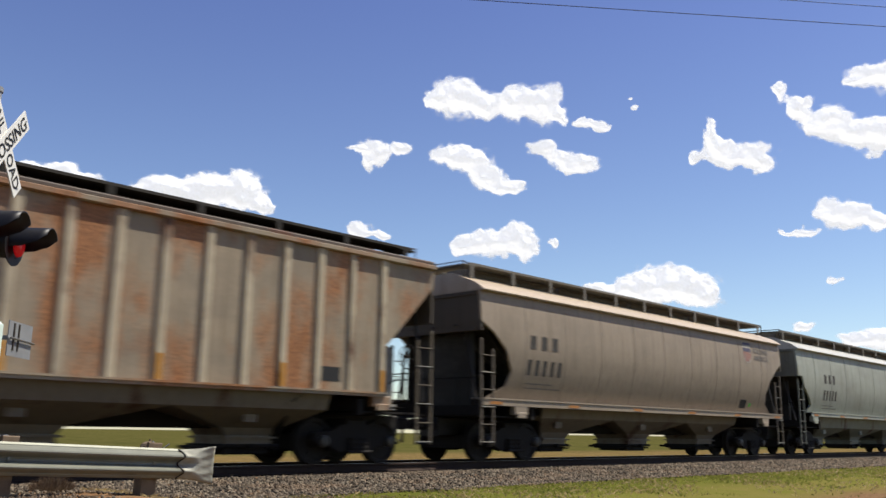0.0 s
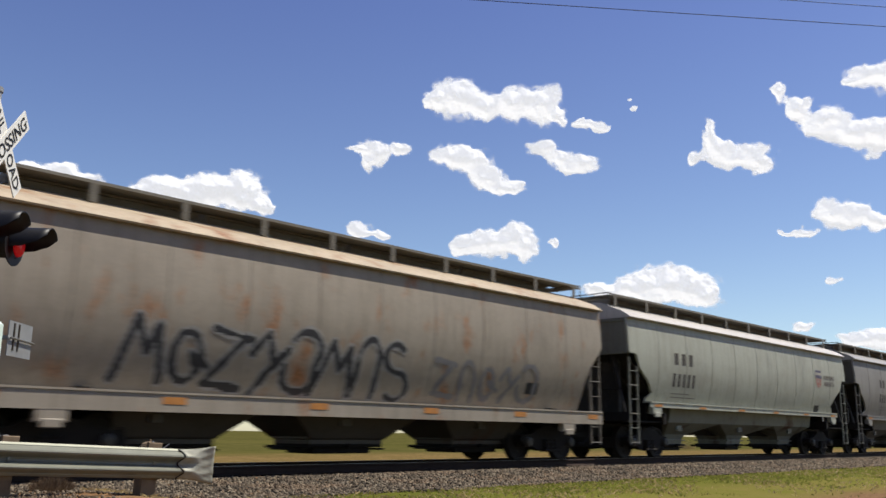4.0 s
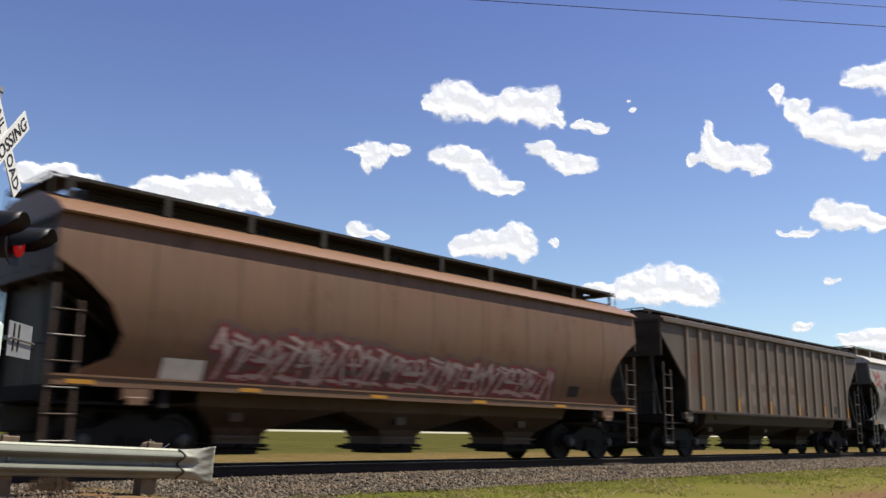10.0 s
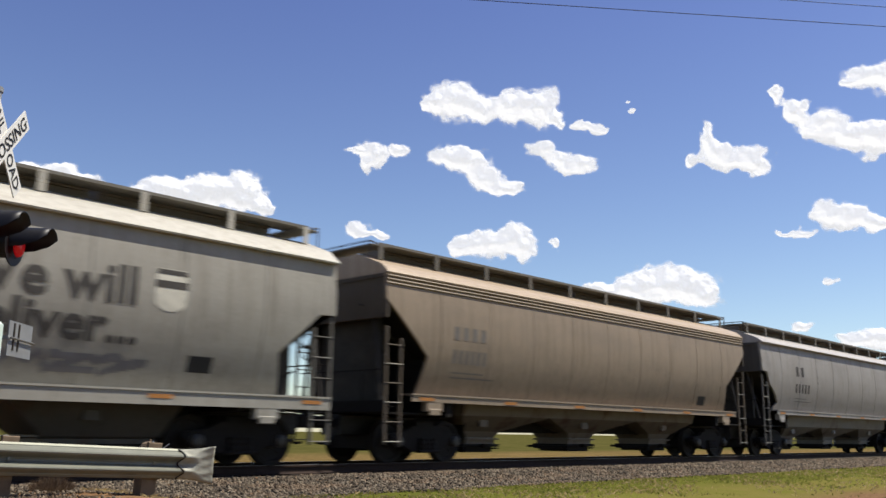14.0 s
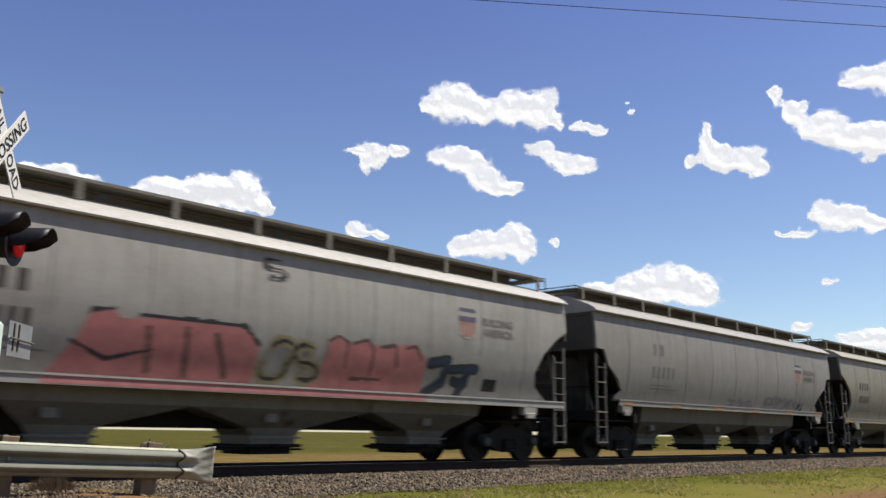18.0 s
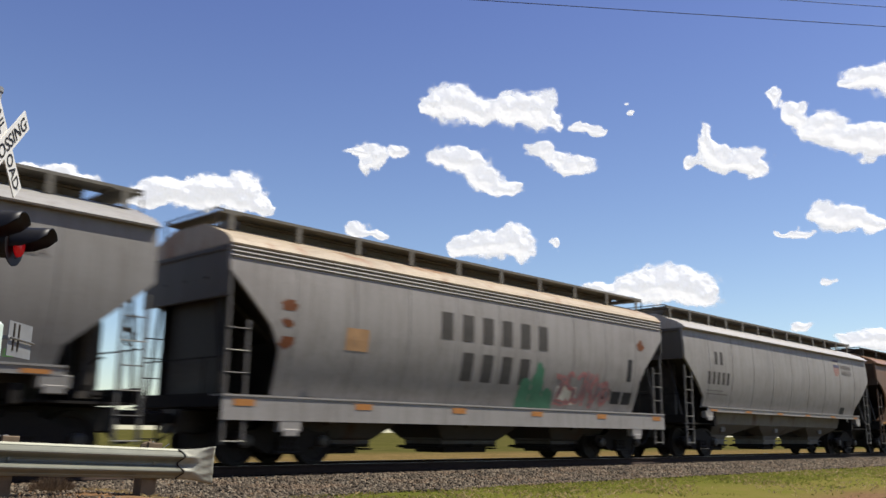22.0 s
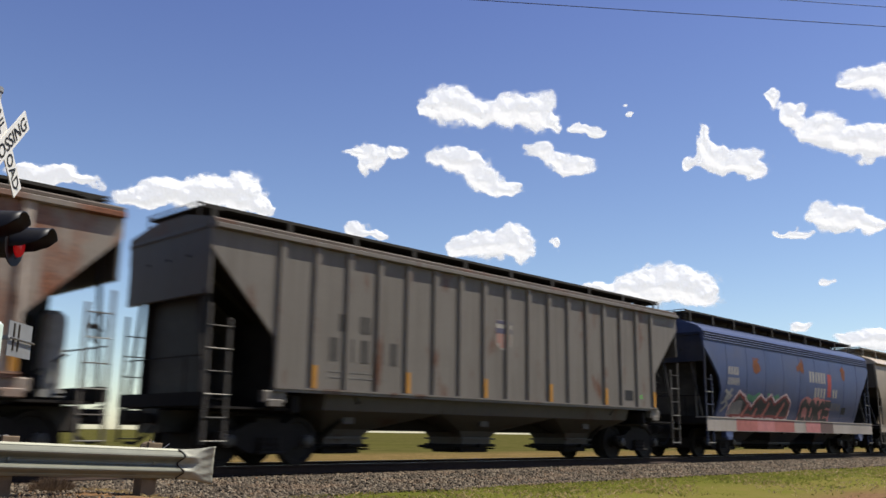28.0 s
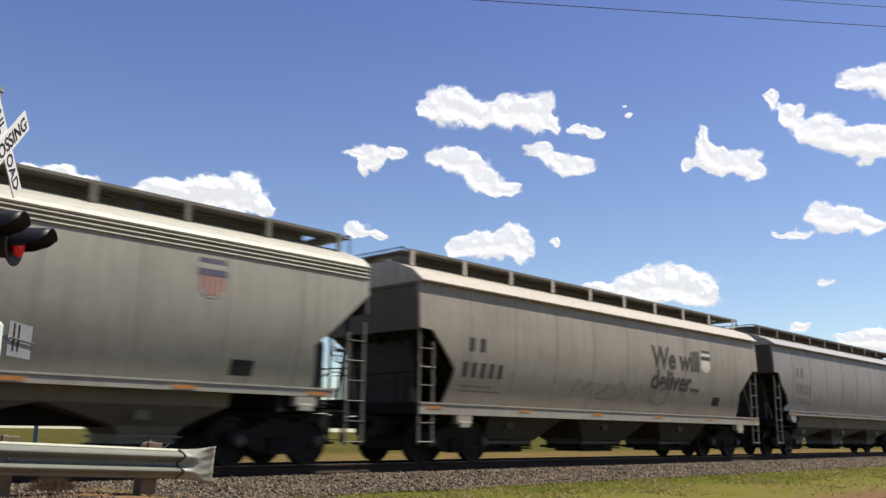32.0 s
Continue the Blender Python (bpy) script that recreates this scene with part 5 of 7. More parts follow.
patch("road_name_block", "boxed", [(2.72, 3.10, 2.26, 3.16)], S_DRED, CARS[34], 0.006, "faded red block")
bar_row("boxed", CARS[34], 2, 3.29, 3.76, 2.24, 2.58, M_EMBLEMWHITE, "road_name_character")
bar_row("boxed", CARS[34], 4, 3.29, 4.26, 1.74, 2.04, M_MARKDIM, "road_name_character")
bar_row("boxed", CARS[34], 4, -5.92, -5.17, 2.70, 2.96, M_EMBLEMWHITE)
bar_row("boxed", CARS[34], 6, -5.92, -5.10, 2.36, 2.60, M_EMBLEMWHITE)
for x0, x1, z0, z1 in ((-5.58, -4.92, 1.5, 2.98), (-4.84, -4.12, 1.5, 3.0), (-3.97, -3.37, 2.12, 3.0), (-6.85, -6.45, 1.60, 1.84)):
    patch("white_panel", "ribbedlow", [(x0, x1, z0, z1)], M_MARKLIGHT, CARS[11], 0.006)
bar_row("ribbedlow", CARS[11], 3, -5.5, -5.0, 2.5, 2.85, M_MARKDIM)
bar_row("ribbedlow", CARS[11], 4, -4.75, -4.2, 1.95, 2.2, M_MARKDIM)
PITCH_RIB = 0.835
for k, z0, z1, mat, w in ((-7, 2.50, 2.80, M_MARKLIGHT, 0.10), (-6, 3.10, 3.42, M_MARKLIGHT, 0.12), (-6, 2.56, 2.84, M_MARKLIGHT, 0.11), (-6, 1.52, 2.02, M_MARKLIGHT, 0.27), (-5, 3.10, 3.42, M_MARKLIGHT, 0.12), (-5, 2.56, 2.84, M_MARKLIGHT, 0.11), (-5, 1.52, 2.02, M_MARKLIGHT, 0.27), (-4, 2.52, 2.80, M_MARKLIGHT, 0.11), (-3, 2.50, 2.78, M_MARKLIGHT, 0.11), (-3, 1.62, 2.1, M_MARKDIM, 0.2)):
    x = (k + 0.5) * PITCH_RIB
    if w < 0.2:
        patch("dark_panel", "ribbedlow", [(x - 0.26, x + 0.26, z0 - 0.14, z1 + 0.14)], M_STENCILBOX, CARS[15], 0.004, "dark overpainted square")
    patch("stencil_character", "ribbedlow", [(x - w, x + w, z0, z1)], mat, CARS[15], 0.009)
for i in (8, 13, 15, 24):
    for k in range(-3, 2) if i != 15 else range(-1, 4):
        patch("road_name_character", "ribbedlow", [((k + 0.5) * PITCH_RIB - 0.15, (k + 0.5) * PITCH_RIB + 0.15, 2.44, 2.90)], M_MARKGREY if i != 24 else M_MARK, CARS[i], 0.006)
    for k in range(-4, 3) if i != 15 else range(-2, 5):
        patch("road_name_character", "ribbedlow", [((k + 0.5) * PITCH_RIB - 0.15, (k + 0.5) * PITCH_RIB + 0.15, 1.72, 2.20)], M_MARKGREY if i != 24 else M_MARK, CARS[i], 0.006)

# rust and stains
M_RUSTY = plain("orange_rust_patch", lin(170, 134, 96), 0.9, 0.0, 0.3, 3.0, 0.1)
M_RUSTBROWN = plain("brown_rust_patch", lin(110, 66, 40), 0.9, 0.0, 0.4, 4.0, 0.1)
M_YELLOWTAPE = plain("yellow_side_tape", lin(140, 96, 46), 0.6, 0.0, 0.3, 5.0, 0.02)
for n_, (x, z, w, h) in enumerate(((-7.9, 3.6, 0.7, 0.5), (-6.5, 3.55, 1.0, 0.5), (-5.4, 3.5, 0.3, 0.7), (-4.3, 3.22, 0.8, 0.4), (0.7, 3.36, 0.8, 0.8), (-0.8, 3.42, 0.5, 0.25), (2.6, 2.7, 0.7, 0.3))):
    blot("round", CARS[4], x, z, w, h, M_RUSTY, n_)
for n_, (x, z, w, h) in enumerate(((-3.78, 3.16, 0.5, 0.5), (0.2, 3.28, 0.42, 0.45), (-0.2, 3.2, 0.3, 0.3), (4.5, 3.3, 0.55, 0.42))):
    blot("boxed", CARS[34], x, z, w, h, M_RUSTBROWN, 20 + n_)
patch("faded_placard", "boxed", [(-4.75, -4.15, 2.25, 2.7)], M_RUSTY, CARS[26], 0.006, "faded orange placard")
for n_, z in enumerate((2.3, 2.65, 3.0)):
    blot("boxed", CARS[26], -6.2, z, 0.3, 0.2, M_RUSTBROWN, 33 + n_)
blot("boxed", CARS[26], 6.3, 3.2, 0.45, 0.28, M_RUSTBROWN, 35)
for i in (11, 36):
    blot("ribbedlow", CARS[i], 1.75, 3.2, 1.9, 1.25, plain("brown_blot_" + str(i), lin(60, 52, 34) if i == 36 else lin(50, 54, 36), 0.9, 0.0, 0.3), 40 + i, "stain", "brown stain left by a removed herald")
blot("ribbedlow", CARS[36], 7.0, 3.5, 1.7, 0.9, plain("faint_rust_green", lin(66, 66, 44), 0.9), 44, "stain", "faint rust bloom")
for n_, (x, z, w, h) in enumerate(((-6.0, 3.5, 0.7, 0.7), (-3.0, 3.6, 0.5, 0.4), (2.0, 3.6, 0.6, 0.5), (5.2, 3.4, 0.7, 0.6), (0.0, 3.0, 0.35, 0.3))):
    blot("round", CARS[31], x, z, w, h, M_RUSTY, 60 + n_)
for x, z0, z1 in ((-3.18, 1.5, 1.98), (-2.3, 1.55, 1.8), (-1.25, 1.5, 1.95), (1.12, 1.5, 1.98), (3.1, 1.5, 1.9), (6.75, 1.54, 2.3)):
    patch("side_tape", "round", [(x - 0.09, x + 0.09, z0, z1)], M_YELLOWTAPE, CARS[28], 0.006, "yellow reflective strip")
patch("faded_panel", "round", [(1.75, 2.6, 1.64, 2.05)], M_MARKDIM, CARS[28], 0.006)

# graffiti
graffiti("round", CARS[10], -5.2, 0.7, 1.46, 2.72, 11, [(1.75, S_CYAN), (1.2, S_WHITE), (0.92, S_MAROON)], "nSZAE", 0.185)
graffiti("round", CARS[10], 0.9, 4.2, 1.5, 2.4, 12, [(1.65, S_GREY), (1.35, S_BLACK), (1.1, S_SILVER)], "VSUL", 0.12)
filled("round", CARS[10], [(4.35, 1.6), (4.35, 2.35), (5.65, 2.35), (5.65, 1.75), (4.9, 1.65)], [(0.12, S_GREY), (0.0, S_SILVER)], 13)
tag_lines("round", CARS[10], [[(4.35, 2.35), (5.6, 2.35), (5.6, 1.8), (4.7, 1.75)]], [(0.05, S_BLACK)], 14)
graffiti("round", CARS[10], 5.8, 6.6, 1.5, 2.4, 15, [(1.4, S_GREY), (0.8, S_SILVER)], "S", 0.12)
filled("round", CARS[10], [(-6.6, 1.5), (-6.6, 2.2), (-5.4, 2.25), (-5.4, 1.5)], [(0.0, S_PURPLE)], 16)
graffiti("round", CARS[10], 7.6, 8.1, 3.25, 3.75, 61, [(0.5, S_WHITE)], "hx", 0.07)
for x0, x1, mat in ((-5.2, -4.1, S_MAROON), (-3.2, -2.3, S_MAROON), (-2.1, -1.4, S_DUSK), (-1.2, -0.5, S_MAROON), (0.2, 0.5, S_MAROON), (0.9, 6.4, S_SILVER)):
    sill_paint("round", CARS[10], x0, x1, mat)
graffiti("round", CARS[12], -5.4, -1.2, 1.48, 2.5, 13, [(1.8, S_DUSK), (0.9, S_MAROON), (0.3, S_PALE)], "xhbxhmxhbxh", 0.11)
graffiti("round", CARS[12], -1.1, 4.5, 1.48, 2.3, 53, [(1.8, S_DUSK), (1.0, S_MAROON), (0.3, S_PALE)], "hbxhmhbuxhbhxhm", 0.10)
graffiti("round", CARS[12], -5.0, 3.8, 1.5, 2.35, 63, [(0.25, S_PALE)], "hxhbxuhmxbhxhmxhbh", 0.10)
patch("white_placard", "round", [(-6.32, -5.52, 1.48, 1.84)], M_MARKLIGHT, CARS[12], 0.006)
filled("round", CARS[14], [(-5.85, 1.45), (-5.4, 1.8), (-5.3, 2.3), (-4.95, 2.55), (-3.7, 2.6), (-2.45, 2.5), (-2.35, 2.15), (-2.6, 1.45)], [(0.02, S_RED)], 14)
filled("round", CARS[14], [(-5.4, 1.45), (-5.25, 2.05), (-4.95, 2.33), (-4.5, 2.2), (-3.9, 2.35), (-3.55, 2.2), (-3.2, 2.36), (-2.65, 2.28), (-2.7, 1.45)], [(0.0, S_WHITE)], 15)
tag_lines("round", CARS[14], [[(-4.7, 1.5), (-4.6, 2.1), (-4.35, 2.2)], [(-3.9, 1.6), (-3.8, 2.05), (-3.5, 2.1)], [(-4.3, 1.7), (-4.05, 1.75)]], [(0.04, S_GREY2)], 16)
tag_lines("round", CARS[14], [[(-8.0, 3.6), (-7.6, 3.3), (-7.1, 3.5), (-7.4, 3.1), (-7.0, 2.9)], [(-7.8, 3.2), (-7.2, 3.7)], [(-7.7, 3.0), (-6.95, 3.25)]], [(0.05, S_FADEDRED)], 17)
graffiti("round", CARS[14], -2.0, 0.4, 1.5, 2.1, 44, [(0.35, S_GREY2)], "wjmuh", 0.12)
filled("round", CARS[14], [(1.3, 1.45), (1.35, 2.38), (2.1, 2.42), (2.9, 2.5), (3.9, 2.45), (5.0, 2.5), (6.0, 2.42), (6.2, 2.0), (5.95, 1.45)], [(0.0, S_RED)], 18)
patch("stencil_panel", "round", [(5.1, 5.55, 1.56, 1.86)], M_MARKLIGHT, CARS[14], 0.016, "white-edged maintenance stencil")
bubbles("round", CARS[14], 0.85, 1.35, 1.75, (2.2,), [(0.0, S_RED)], 16, 2.0)
bubbles("round", CARS[14], 0.8, 1.5, 1.46, (1.75,), [(0.0, S_OLIVE)], 17, 2.0)
bubbles("round", CARS[14], 6.1, 6.9, 1.46, (1.9, 1.75), [(0.0, S_OLIVE)], 17, 2.0)
filled("round", CARS[21], [(-4.85, 1.45), (-4.5, 2.0), (-4.3, 2.5), (-3.95, 2.55), (-3.8, 2.42), (-3.3, 2.5), (-2.05, 2.52), (-1.45, 2.48), (-1.1, 2.2), (-1.1, 1.45)], [(0.0, S_PINK)], 18)
tag_lines("round", CARS[21], [[(-3.45, 2.5), (-2.6, 2.52), (-1.45, 2.5), (-1.1, 2.2)], [(-4.55, 2.0), (-3.95, 1.75), (-3.2, 1.95)], [(-4.3, 2.5), (-3.95, 2.56)]], [(0.03, S_BLACK)], 19)
tag_lines("round", CARS[21], [[(-3.3, 2.3), (-3.2, 1.6)], [(-2.6, 2.35), (-2.5, 1.55)], [(-2.0, 2.3), (-1.7, 1.6)]], [(0.05, S_DUSK)], 29)
filled("round", CARS[21], [(0.05, 1.45), (0.45, 2.0), (0.5, 2.45), (0.75, 2.5), (1.05, 2.38), (1.45, 2.48), (1.9, 2.38), (2.3, 2.45), (2.8, 2.5), (3.25, 2.25), (3.25, 1.45)], [(0.0, S_PINK)], 20)
tag_lines("round", CARS[21], [[(0.5, 2.4), (0.75, 2.52), (1.0, 2.4), (1.0, 1.9)], [(1.15, 2.4), (1.5, 2.5), (1.7, 2.3), (1.7, 1.8)], [(1.9, 2.38), (2.3, 2.44), (2.4, 2.0)], [(2.6, 2.4), (2.9, 2.48), (3.1, 2.2)], [(1.2, 1.7), (2.0, 1.72)]], [(0.03, S_DUSK)], 21)
tag_lines("round", CARS[21], [[(3.4, 2.15), (3.95, 2.25), (3.85, 1.75), (3.4, 1.5)], [(4.1, 2.05), (4.9, 2.1)], [(4.65, 2.1), (4.45, 1.5)], [(4.2, 1.8), (4.6, 1.75)]], [(0.12, S_BLACK), (0.06, S_NAVY)], 27)
graffiti("round", CARS[21], -0.95, 0.35, 1.46, 2.4, 67, [(0.8, S_TAN), (0.25, S_BLACK)], "jw", 0.13)
graffiti("round", CARS[21], -1.15, -0.6, 3.4, 3.86, 68, [(0.32, S_BLACK)], "w", 0.09)
sill_paint("round", CARS[21], -5.0, 3.2, S_PINK)
graffiti("boxround", CARS[5], -5.6, 1.0, 1.28, 2.6, 18, [(0.75, S_GREY2), (0.42, S_BLACK)], "mqhxjmnw", 0.14)
graffiti("boxround", CARS[5], 1.7, 5.4, 1.3, 2.4, 19, [(0.5, S_GREY)], "hnqxj", 0.12)
graffiti("round", CARS[4], -5.7, -1.6, 1.5, 2.3, 20, [(0.18, S_FAINT)], "nhjmhwx", 0.12)
graffiti("round", CARS[4], -4.4, 5.9, 1.5, 1.95, 69, [(0.15, S_FAINT)], "nhxmhxnhuxn", 0.12)
graffiti("angularmid", CARS[3], -4.4, 6.2, 1.5, 2.1, 21, [(0.8, S_GREY)], "wnqjxhqmunjhqwnh", 0.1)
patch("white_placard", "angularmid", [(-5.9, -5.0, 1.75, 2.05)], M_MARKDIM, CARS[3], 0.006)
ARCHES = [[(x, 1.95), (x + 0.06, 2.5 - d)] + arc(x + 0.35, 2.45 - d, 0.30, 0.28, 160, 20, 6) + [(x + 0.66, 2.0)] for x, d in ((-0.95, 0.0), (-0.05, 0.02), (1.05, 0.12))]
tag_lines("arched", CARS[9], [[(-2.05, 1.35), (-1.65, 1.7), (-1.2, 1.9)], [(-0.8, 1.5), (-0.6, 1.9)], [(-0.05, 1.5), (0.1, 1.9)], [(0.6, 1.45), (0.9, 1.7)]], [(0.20, S_TEAL)], 21)
tag_lines("arched", CARS[9], ARCHES + [[(-2.0, 1.5), (-1.65, 1.85), (-1.2, 1.95)]], [(0.19, S_BLACK), (0.12, S_OLIVE), (0.055, S_BLACK)], 22)
graffiti("arched", CARS[9], -3.4, -1.6, 1.3, 2.1, 70, [(1.2, S_PURPLE), (0.25, S_GREY)], "xj", 0.16)
graffiti("arched", CARS[9], 1.6, 3.2, 1.3, 1.8, 42, [(0.9, S_TEAL)], "mn", 0.15)
graffiti("arched", CARS[9], -4.6, -3.4, 1.5, 2.4, 43, [(0.2, S_GREY)], "mj", 0.2)
sill_paint("arched", CARS[9], -1.9, 2.6, S_TEAL)
graffiti("arched", CARS[16], -4.4, -2.4, 1.55, 1.95, 23, [(0.28, S_GREY)], "hxmh", 0.12)
graffiti("arched", CARS[16], -2.2, -0.6, 1.5, 2.15, 46, [(0.35, S_GREY)], "mxb", 0.12)
graffiti("arched", CARS[16], 0.6, 4.4, 1.45, 1.9, 71, [(0.5, S_GREY)], "wjmhx", 0.12)
graffiti("arched", CARS[38], -2.6, 2.4, 1.5, 2.2, 47, [(0.25, S_FAINT)], "mhxmj", 0.13)
bubbles("arched", CARS[29], -2.0, 0.9, 1.3, (1.7, 2.05, 2.2, 2.0, 2.15, 1.75), [(0.05, S_NAVY), (0.0, S_BLUE)], 24, 2.1)
tag_lines("arched", CARS[29], [[(-1.7, 2.0), (-1.3, 2.2), (-1.0, 1.9)], [(-0.7, 1.6), (-0.5, 2.1), (-0.2, 2.25)], [(0.0, 2.2), (0.2, 1.7), (0.0, 1.4)], [(0.4, 2.1), (0.7, 2.0)], [(-1.2, 1.4), (-1.0, 1.7)]], [(0.05, S_NAVY)], 72)
tag_lines("arched", CARS[29], [[(-2.6, 1.7), (-2.2, 1.85), (-1.9, 1.7)], [(0.9, 1.8), (1.3, 1.9), (1.25, 1.6)]], [(0.12, S_BLUE)], 73)
tag_lines("arched", CARS[29], [[(-5.0, 2.3), (-4.6, 2.1), (-4.1, 2.35), (-3.7, 2.2)], [(-4.8, 1.9), (-3.6, 1.9)], [(-4.4, 1.6), (-3.2, 1.8)]], [(0.04, S_FAINT)], 77)
graffiti("arched", CARS[29], 3.45, 5.4, 1.5, 2.25, 48, [(0.16, S_GREY)], "hnq", 0.14)
bubbles("boxed", CARS[26], 0.9, 2.3, 1.3, (1.95, 2.35, 1.8), [(0.0, S_GREEN)], 25, 2.4)
graffiti("boxed", CARS[26], 2.4, 4.8, 1.35, 2.3, 26, [(0.55, S_PINK), (0.15, S_GREY)], "hwjmxq", 0.12)
patch("white_placard", "boxed", [(2.42, 3.3, 1.42, 1.88)], M_MARKLIGHT, CARS[26], 0.004)
ZIGZAG = [(-5.6, 1.3), (-5.6, 1.65), (-5.3, 1.95), (-5.0, 2.15), (-4.6, 2.02), (-3.95, 1.65), (-3.65, 1.95), (-3.35, 2.15), (-2.9, 1.92), (-2.5, 2.15), (-2.1, 1.88), (-1.55, 2.1), (-1.2, 2.18), (-0.75, 1.9), (-0.75, 1.3)]
tag_lines("boxed", CARS[34], [[(-4.3, 2.0), (-3.9, 1.95), (-3.5, 2.1)], [(-2.7, 2.1), (-2.2, 2.0), (-1.9, 2.1)]], [(0.10, S_GREEN)], 27)
filled("boxed", CARS[34], ZIGZAG, [(0.05, S_WHITE2), (-0.02, S_MAROON), (-0.11, S_BLACK)], 28)
filled("boxed", CARS[34], [(-5.55, 1.4), (-5.5, 1.8), (-4.7, 1.85), (-4.65, 1.4)], [(0.0, S_GREY)], 30)
tag_lines("boxed", CARS[34], [[(-4.5, 1.4), (-4.2, 1.75)], [(-2.9, 1.4), (-2.6, 1.8)], [(-1.7, 1.4), (-1.3, 1.85)], [(-3.6, 1.4), (-3.5, 1.6)]], [(0.08, S_FADEDRED)], 31)
filled("boxed", CARS[34], [(0.1, 1.3), (0.2, 2.0), (0.6, 2.2), (1.2, 2.15), (1.8, 2.2), (2.5, 2.15), (3.1, 2.1), (3.25, 1.3)], [(0.0, S_PINK)], 32)
graffiti("boxed", CARS[34], 0.2, 3.15, 1.12, 2.15, 29, [(0.95, S_BLACK)], "COKE", 0.14)
tag_lines("boxed", CARS[34], [[(-6.1, 1.5), (-5.8, 1.7), (-6.0, 1.9), (-5.6, 2.2)], [(-6.15, 1.75), (-5.65, 1.95)], [(-6.0, 2.15), (-5.6, 2.0)]], [(0.05, S_GREY2)], 49)
for x0, x1, mat in ((-5.5, -3.9, S_FADEDRED), (-3.9, -2.5, S_PINK), (-2.5, -0.8, S_FADEDRED), (0.3, 1.7, S_PINK), (1.7, 3.0, S_DUSK)):
    sill_paint("boxed", CARS[34], x0, x1, mat)
tag_lines("boxround", CARS[35], [[(-2.6, 2.5), (-2.45, 2.1), (-2.8, 1.5), (-2.95, 1.28)]], [(0.07, S_DRED)], 30)
tag_lines("boxround", CARS[35], [[(-2.5, 2.4), (-2.1, 2.35), (-1.9, 2.45)], [(-2.0, 2.3), (-1.45, 2.42), (-0.85, 2.4), (-0.35, 2.46), (-0.1, 2.6)], [(-0.1, 2.55), (0.2, 2.3), (0.1, 1.95)], [(0.2, 2.4), (0.75, 2.5), (1.1, 2.35)],
                                       [(0.75, 2.0), (1.15, 2.1), (1.5, 1.95), (1.5, 1.7)], [(-1.9, 2.3), (-1.85, 1.85), (-1.45, 1.9)], [(-1.15, 1.95), (-1.0, 1.75), (-0.75, 1.78), (-0.65, 1.95)], [(0.3, 1.6), (0.7, 1.55), (1.2, 1.6)], [(-1.45, 2.4), (-1.4, 1.6)], [(-0.85, 2.4), (-0.8, 1.55)], [(0.2, 2.1), (0.6, 1.95), (0.75, 1.55)], [(-2.4, 1.6), (-1.7, 1.52)]], [(0.055, S_DRED)], 73)
tag_lines("boxround", CARS[35], [[(-1.2, 2.35), (-1.15, 1.4)], [(-0.5, 2.4), (-0.45, 1.5)], [(0.5, 2.3), (0.6, 1.6)], [(-1.9, 1.8), (-1.7, 1.35)], [(-2.3, 1.5), (-1.5, 1.45)]], [(0.06, S_GREY)], 74)
tag_lines("boxround", CARS[35], [[(-3.5, 1.7), (-2.95, 1.75)], [(-3.4, 1.9), (-2.85, 1.55)], [(-3.3, 1.5), (-3.0, 2.0)], [(1.8, 1.65), (2.1, 1.9), (2.45, 1.7)], [(1.9, 1.8), (2.35, 1.8)]], [(0.035, S_DRED)], 50)
tag_lines("boxround", CARS[35], [[(3.35, 2.3), (3.45, 2.05)], [(3.6, 2.25), (4.55, 2.33), (5.7, 2.3)], [(3.75, 2.3), (3.75, 1.6)], [(4.4, 2.3), (4.4, 1.6)], [(5.0, 2.3), (5.05, 1.6)], [(5.7, 2.4), (5.6, 1.6)], [(3.7, 1.6), (5.6, 1.65)]], [(0.03, S_FADEDRED)], 75)
graffiti("angular", CARS[22], -0.4, 1.4, 1.5, 1.95, 51, [(0.5, S_GREY)], "hxb", 0.12)
graffiti("angular", CARS[22], 2.4, 5.8, 1.5, 2.2, 32, [(0.4, S_GREY)], "bhxmx", 0.14)
for i in (1, 9, 13, 20, 25, 31, 33, 36):
    patch("chalk_mark", kind_of(i), [(5.92, 6.08, 1.68, 1.80)], M_GREENTAG, CARS[i], 0.006, "bright green chalk mark")


# ---- crossing signal beside the road ----
M_LENS = Nodes("red_signal_lens")
M_LENS.bsdf.inputs["Emission Color"].default_value = (1.0, 0.02, 0.03, 1)
M_LENS.bsdf.inputs["Emission Strength"].default_value = 0.06
M_LENS = M_LENS.done((0.45, 0.01, 0.015, 1), 0.2)

SIGNAL = Vector((3.168, 9.659, 0.86))
FACE = 317.6           # bearing of the sign's face, degrees from +x
signal = tagged(new("crossing_signal"), "railway crossing signal with white crossbuck and red flashing lamps", "crossing signal")
signal.matrix_basis = pose(SIGNAL.x, SIGNAL.y, SIGNAL.z, 0, 0, FACE + 90)
# local space: -y is the way that it faces, x to the reader's right
put("mast", join("mast", [lathe([(0.062, 0.0), (0.062, 4.2), (0.075, 4.21), (0.075, 4.26)], "z", 16), lathe([(0.20, 0.0), (0.20, 0.04), (0.12, 0.06), (0.09, 0.30), (0.065, 0.32)], "z", 16)]), M_ALU, signal, pose(0, 0.12, 0))


def blade_mesh():
    return join("blade", [box(-0.61, 0.61, -0.006, 0.006, -0.1145, 0.1145)])


